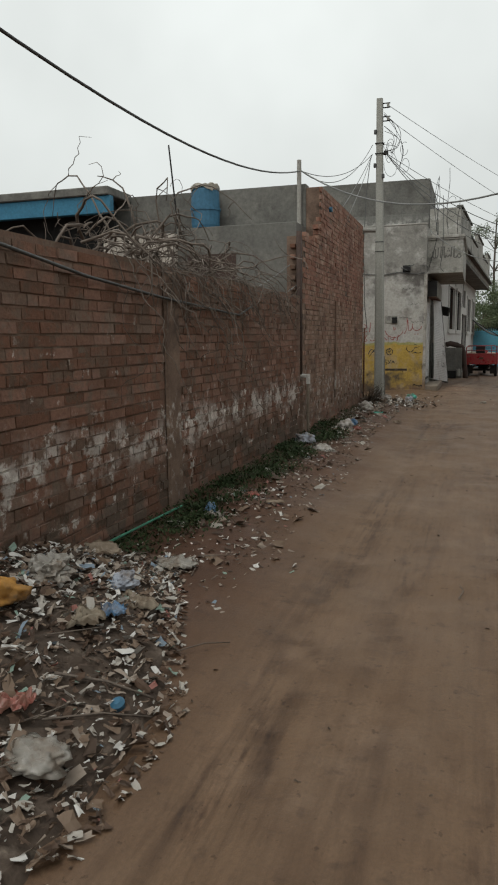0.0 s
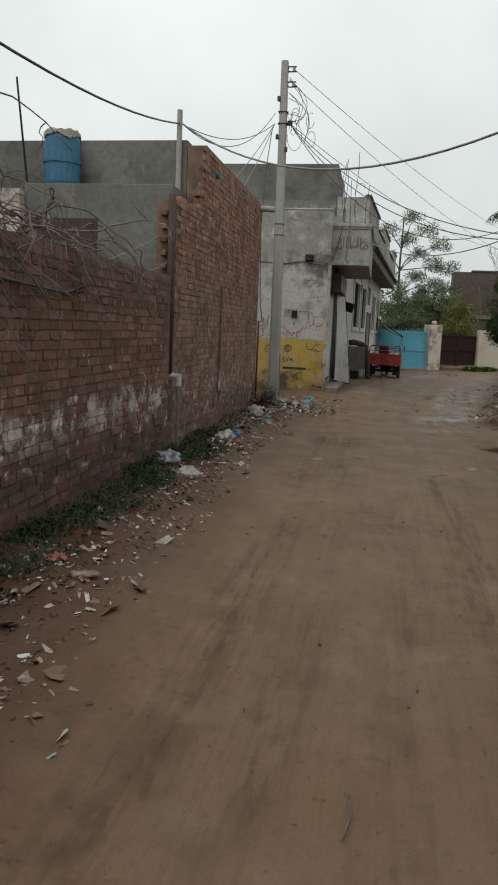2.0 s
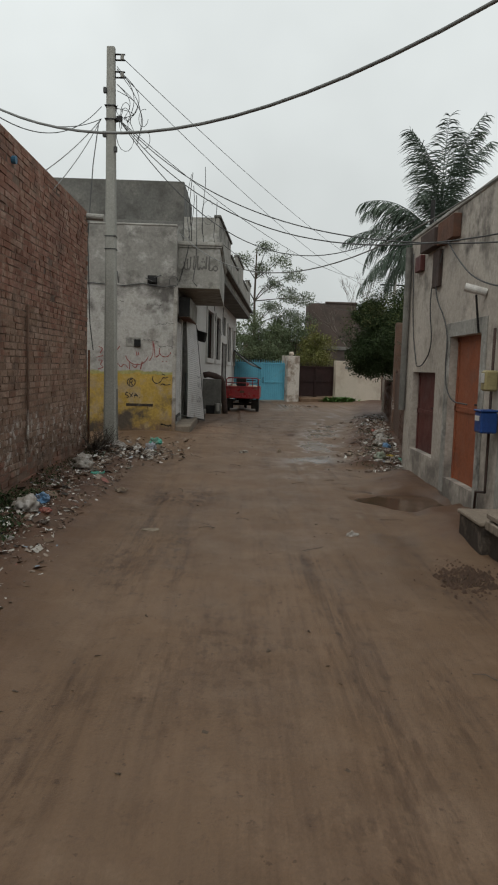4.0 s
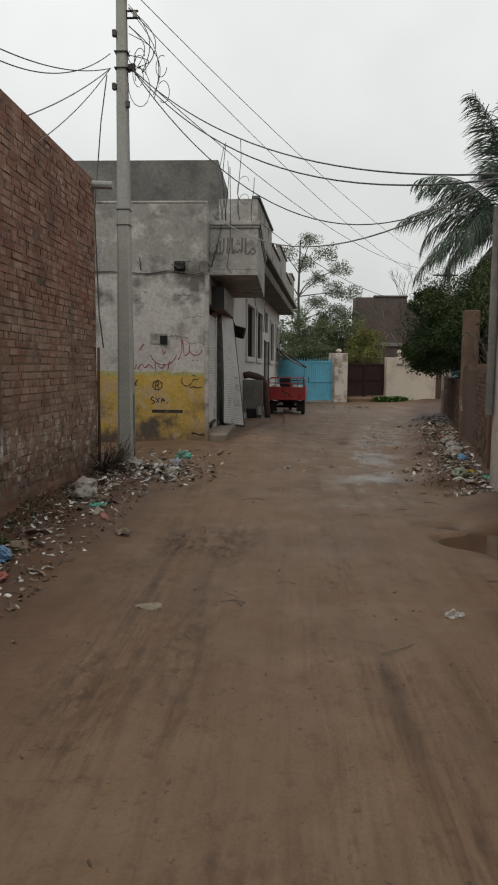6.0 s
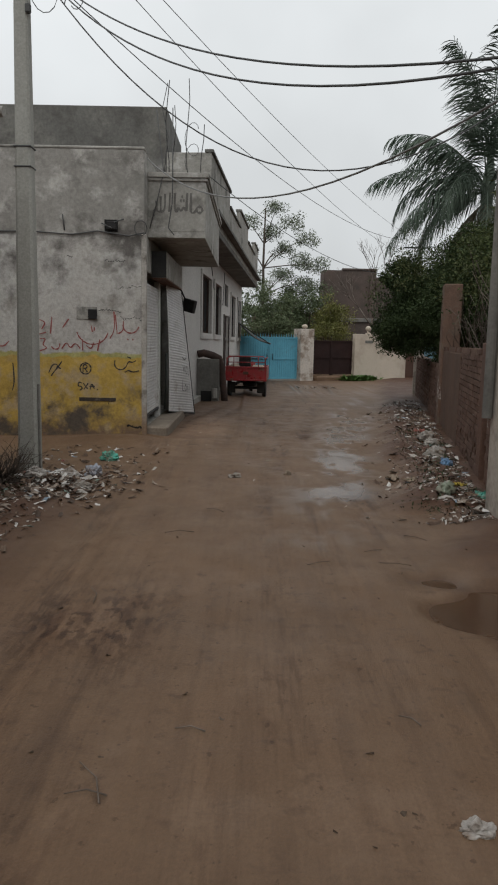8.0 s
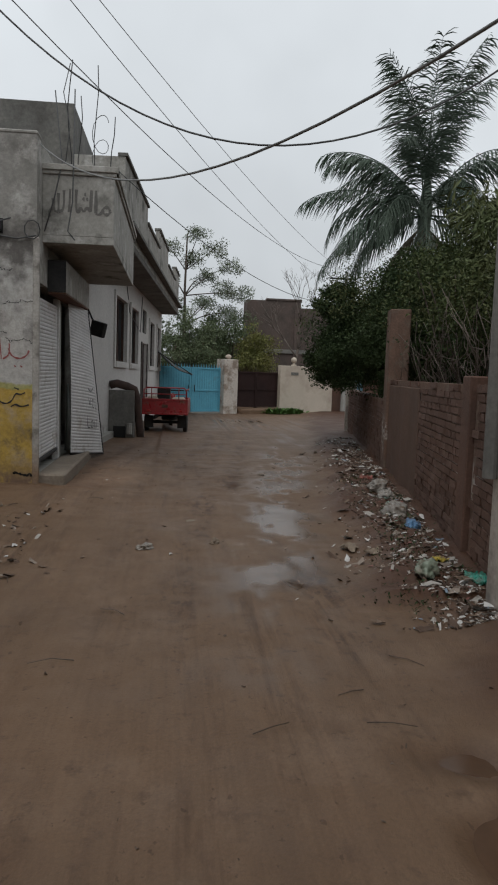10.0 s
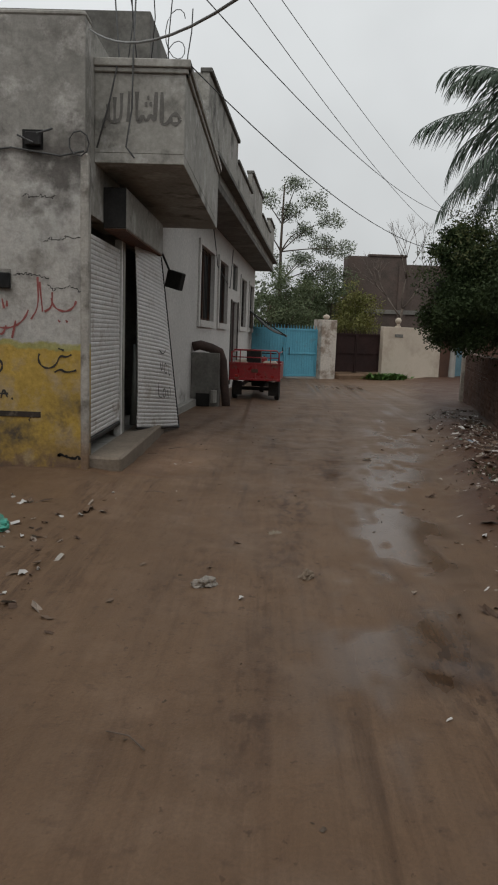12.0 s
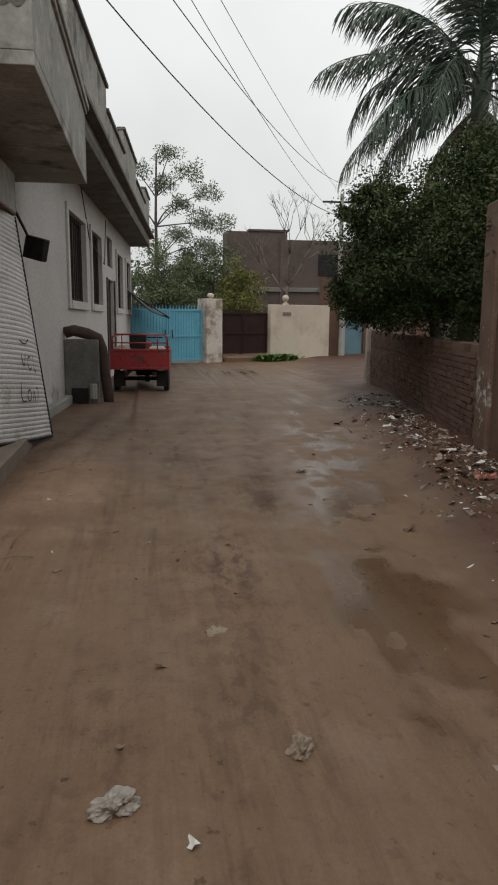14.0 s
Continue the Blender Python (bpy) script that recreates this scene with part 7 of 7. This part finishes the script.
for row in (
    ("rag", -2.12, 2.62, 0.28, C_ORANGE, "crumpled mustard cloth on the rubbish heap", "cloth", 1, 0.3, 0.02, 20, 0.8, False),
    ("plastic_bag", -1.72, 2.97, 0.15, C_BLUE, "blue printed plastic packet on the heap", "plastic bag", 2, 0.5, 0.0, 40, 1.2, True),
    ("plastic_sheet", -1.86, 4.08, 0.34, C_CLEAR, "folded whitish plastic sheet lying flat", "plastic sheet", 3, 0.2, 0.0, -25, 0.7, True),
    ("sack", -1.78, 2.80, 0.24, C_TAN, "brown torn sack piece on the heap", "sack", 4, 0.35, 0.0, 10, 1.0, True),
    ("plastic_bag", -1.47, 1.92, 0.26, C_CLEAR, "milky crumpled plastic bag at the heap edge", "plastic bag", 5, 0.20, 0.0, 0, 0.8, False),
    ("wrapper", -1.66, 2.09, 0.16, C_RED, "red and white snack wrapper on the heap", "wrapper", 6, 0.45, 0.0, 30, 1.0, True),
    ("plastic_bag", -1.88, 3.40, 0.17, C_GREYBLUE, "pale blue plastic bag on the heap", "plastic bag", 7, 0.4, 0.0, 80, 0.8, False),
    ("sack", -1.72, 3.25, 0.2, C_TAN, "grey brown rag on the heap", "cloth", 17, 0.35, 0.0, 70, 1.3, True),
    ("plastic_bag", -2.15, 3.1, 0.24, C_CLEAR, "dull pale plastic bag in the heap", "plastic bag", 18, 0.4, 0.0, 10, 1.0, False),
    ("plank", -2.28, 3.9, 0.22, C_CARD, "weathered cardboard strip on the heap", "card", 19, 0.2, 0.02, 50, 1.9, True),
    ("paper", -2.12, 5.45, 0.20, C_WHITE, "folded white paper packet in the weeds", "paper", 8, 0.35, 0.0, 10, 0.6, True),
    ("plastic_cup", -2.22, 5.66, 0.10, C_BLUE, "blue and white carton in the weeds", "carton", 9, 0.6, 0.0, 0, 1.0, False),
    ("wrapper", -2.03, 6.24, 0.17, C_RED, "red and white wrapper in the weeds", "wrapper", 10, 0.35, 0.0, -20, 0.8, True),
    ("paper", -1.74, 6.02, 0.2, C_CARD, "pale torn card in the weeds", "card", 11, 0.2, 0.0, 15, 0.6, True),
    ("plastic_bag", -2.22, 7.42, 0.18, C_WHITE, "white plastic scrap in the weeds", "plastic bag", 12, 0.35, 0.0, 0, 0.8, True),
    ("plastic_bag", -2.30, 9.60, 0.27, C_GREYBLUE, "grey blue plastic bag in the weeds", "plastic bag", 13, 0.4, 0.0, 0, 1.0, False),
    ("plastic_bag", -1.96, 9.16, 0.30, C_WHITE, "white flattened plastic bag", "plastic bag", 14, 0.28, -0.01, 35, 0.6, False),
    ("plastic_bag", -2.05, 11.4, 0.26, C_WHITE, "white plastic bag by the wall", "plastic bag", 15, 0.4, 0.0, 0, 1.0, False),
    ("plastic_bag", -1.98, 11.7, 0.16, C_BLUE, "bright blue plastic bag by the wall", "plastic bag", 16, 0.5, 0.02, 0, 1.0, False),
    ("wrapper", -1.85, 11.35, 0.11, C_RED, "pink crumpled packet by the wall", "wrapper", 27, 0.4, 0.0, 0, 1.0, False),
    ("plastic_bag", -2.1, 14.3, 0.26, C_CLEAR, "clear plastic bag by the wall", "plastic bag", 28, 0.45, 0.0, 0, 1.0, False),
    ("plastic_bag", -2.2, 14.7, 0.28, C_WHITE, "white plastic bag by the wall", "plastic bag", 29, 0.45, 0.0, 0, 1.0, False),
    ("carton", -1.85, 13.9, 0.2, C_GREEN, "teal carton in the weeds", "carton", 30, 0.3, 0.0, 20, 0.7, True),
    ("plastic_bag", -1.62, 18.45, 0.24, C_GREEN, "teal green plastic bag on the mud", "plastic bag", 31, 0.4, 0.0, 0, 0.8, False),
    ("plastic_bag", -1.75, 16.9, 0.22, C_WHITE, "white plastic bag at the pole foot", "plastic bag", 32, 0.4, 0.05, 0, 1.0, False),
    ("plastic_bag", -1.55, 17.2, 0.2, C_GREYBLUE, "grey plastic bag at the pole foot", "plastic bag", 33, 0.45, 0.05, 50, 1.0, False),
    ("plastic_bag", -2.0, 16.4, 0.2, C_WHITE, "white plastic bag at the pole foot", "plastic bag", 34, 0.4, 0.08, 50, 1.0, False),
    ("plastic_bag", -1.5, 16.4, 0.18, C_CLEAR, "dull plastic bag at the pole foot", "plastic bag", 35, 0.35, 0.03, 50, 1.2, False),
    ("paper", -1.40, 13.0, 0.17, C_CARD, "crumpled paper on the mud", "paper", 36, 0.45, 0.0, 0, 0.8, True),
    ("plastic_bag", 1.09, 11.12, 0.13, C_WHITE, "white plastic scrap pressed into the mud", "plastic bag", 37, 0.3, -0.01, 0, 0.6, False),
    ("plastic_bag", -0.81, 11.2, 0.20, C_TAN, "muddy plastic pressed into the lane", "plastic bag", 38, 0.08, -0.02, 0, 0.9, False),
    ("card", 2.0, 17.42, 0.30, C_CARD, "pale torn card on the mud", "card", 39, 0.2, 0.0, 70, 0.6, True),
    ("card", 2.16, 17.16, 0.22, C_CARD, "pale bent card on the mud", "card", 40, 0.3, 0.0, 20, 0.8, True),
    ("plastic_bag", 2.35, 16.3, 0.27, C_PALE, "pale green plastic bag in the weeds", "plastic bag", 41, 0.35, 0.0, 60, 0.7, False),
    ("plastic_bag", 2.78, 17.95, 0.16, C_BLUE, "blue plastic bag by the wall", "plastic bag", 42, 0.5, 0.0, 0, 1.0, False),
    ("plastic_bag", 3.0, 19.6, 0.2, C_CLEAR, "dull white plastic bag by the wall", "plastic bag", 43, 0.4, 0.0, 0, 1.0, False),
    ("plastic_bag", 2.85, 18.7, 0.27, C_CLEAR, "grey filled plastic bag by the wall", "plastic bag", 44, 0.5, 0.0, 0, 1.2, False),
    ("plastic_bag", 3.1, 20.3, 0.24, C_CLEAR, "grey filled plastic bag by the wall", "plastic bag", 45, 0.5, 0.0, 60, 1.2, False),
    ("wrapper", 2.62, 16.75, 0.17, C_YELLOW, "yellow wrapper in the weeds", "wrapper", 46, 0.4, 0.0, 0, 1.0, True),
    ("plastic_bag", 2.72, 16.15, 0.22, C_GREEN, "teal plastic strip by the wall", "plastic bag", 47, 0.4, 0.0, 0, 1.8, True),
    ("wrapper", 3.2, 21.3, 0.2, C_RED, "red and white wrapper by the wall", "wrapper", 48, 0.5, 0.0, 0, 1.0, True),
    ("plastic_bag", 0.10, 17.45, 0.17, C_CLEAR, "clear plastic bag pressed into the mud", "plastic bag", 49, 0.26, -0.01, 20, 0.7, False),
    ("plastic_bag", 0.75, 17.67, 0.13, C_CARD, "muddy crumpled packet on the lane", "packet", 50, 0.3, -0.005, 70, 0.6, False),
    ("plastic_bag", 0.55, 18.7, 0.15, C_TAN, "mud coated plastic scrap on the lane", "plastic bag", 51, 0.12, -0.012, 30, 0.8, True),
    ("packet", 2.2, 9.3, 0.16, C_RED, "reddish torn packet by the step", "packet", 52, 0.3, 0.0, 30, 0.8, True),
    ("packet", 1.75, 22.3, 0.16, C_CARD, "pale card on the wet mud", "card", 53, 0.2, 0.0, 30, 0.6, True),
):
    crumpled(*row)
tagged(part("bottle_cap", rod(rod(bmesh.new(), (0, 0, 0), (0, 0, 0.028), 0.026, 0.03, 14), (0, 0, 0.028), (0, 0, 0.04), 0.03, 0.015, 14), M_BLUE_TANK), "dark blue plastic lid on the mud", "lid").matrix_world = pose(-1.38, 2.37, heap_z(-1.38, 2.37) - 0.005, 25, 0, 0)
for a, b, r in (((-1.66, 2.36), (-1.30, 2.52), 0.007), ((-1.55, 2.1), (-1.25, 2.4), 0.005), ((-1.4, 3.0), (-1.2, 3.2), 0.004)):
    za, zb = heap_z(*a) + 0.015, heap_z(*b) + 0.015
    tagged(tubes("stick", [([(*a, za), ((a[0] + b[0]) / 2, (a[1] + b[1]) / 2 + 0.02, (za + zb) / 2 + 0.01), (*b, zb)], r, 0.8)], M_TWIG), "dry stick lying at the heap edge", "stick", "sticks")
tagged(tubes("dry_stalk", [([(-1.38, 4.03, 0.02), (-1.44, 4.21, 0.03), (-1.42, 4.34, 0.03), (-1.36, 4.45, 0.03), (-1.29, 4.54, 0.03), (-1.27, 4.66, 0.02)], 0.009, 0.5)], M_TWIG), "long dry bent stalk on the mud", "stalk")
for a, b in (((1.27, 14.1), (1.5, 14.05)), ((1.35, 14.46), (1.2, 14.4)), ((0.72, 14.0), (0.9, 14.1)), ((1.62, 14.9), (1.78, 14.75)), ((1.5, 11.9), (1.85, 11.86))):
    za = ground_z(*a) + 0.01
    tagged(tubes("stick", [([(*a, za), ((a[0] + b[0]) / 2 + 0.01, (a[1] + b[1]) / 2 + 0.006, za + 0.006), (*b, za)], 0.003, 0.6)], M_BARK), "thin dark stick lying on the mud", "stick", "sticks")
mudpile = thing("mud_pile", pose(1.75, 9.75, 0), "dark clods of dug mud beside the step", "mud pile")
flake = [(1.75 + rs.gauss(0, 0.16), 9.75 + rs.gauss(0, 0.25)) for _ in range(420)]
V, F = [], []
for x, y in flake:
    s, z = rs.uniform(0.010, 0.034), ground_z(x, y) + 0.03 * max(0, 1 - 3 * math.hypot(x - 1.75, (y - 9.75) * 0.7)) - 0.01
    k = len(V)
    V += [(x - 1.75 + s * dx * rs.uniform(0.7, 1.2), y - 9.75 + s * dy * rs.uniform(0.7, 1.2), z + s * dz) for dx, dy, dz in ((-0.6, -0.6, -0.2), (0.6, -0.6, -0.2), (0.6, 0.6, -0.2), (-0.6, 0.6, -0.2), (rs.uniform(-0.2, 0.2), 0, 0.7))]
    F += [(k, k + 1, k + 4), (k + 1, k + 2, k + 4), (k + 2, k + 3, k + 4), (k + 3, k, k + 4)]
tagged(link_mesh("clods", V, F, surface("dark_wet_clods", (0.052, 0.030, 0.020), (0.078, 0.046, 0.030), 8, 40, 0.8, 0.4), mudpile), kind="stuff")

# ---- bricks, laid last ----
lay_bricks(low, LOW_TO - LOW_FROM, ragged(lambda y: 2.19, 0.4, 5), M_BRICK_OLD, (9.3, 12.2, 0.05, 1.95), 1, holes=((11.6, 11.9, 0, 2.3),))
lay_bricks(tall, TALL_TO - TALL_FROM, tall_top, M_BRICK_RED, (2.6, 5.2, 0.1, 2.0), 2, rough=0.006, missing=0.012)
bricks_right = new("brick_facing")
bricks_right.parent = right
bricks_right.matrix_local = FLIP
lay_bricks(bricks_right, 16.6, ragged(right_top, 0.8, 9), M_BRICK_WALL, (1.35, 4.2, 0.1, 1.7), 3, holes=((3.9, 7.6, -1, 1.5), (1.0, 1.4, 0, 2)))
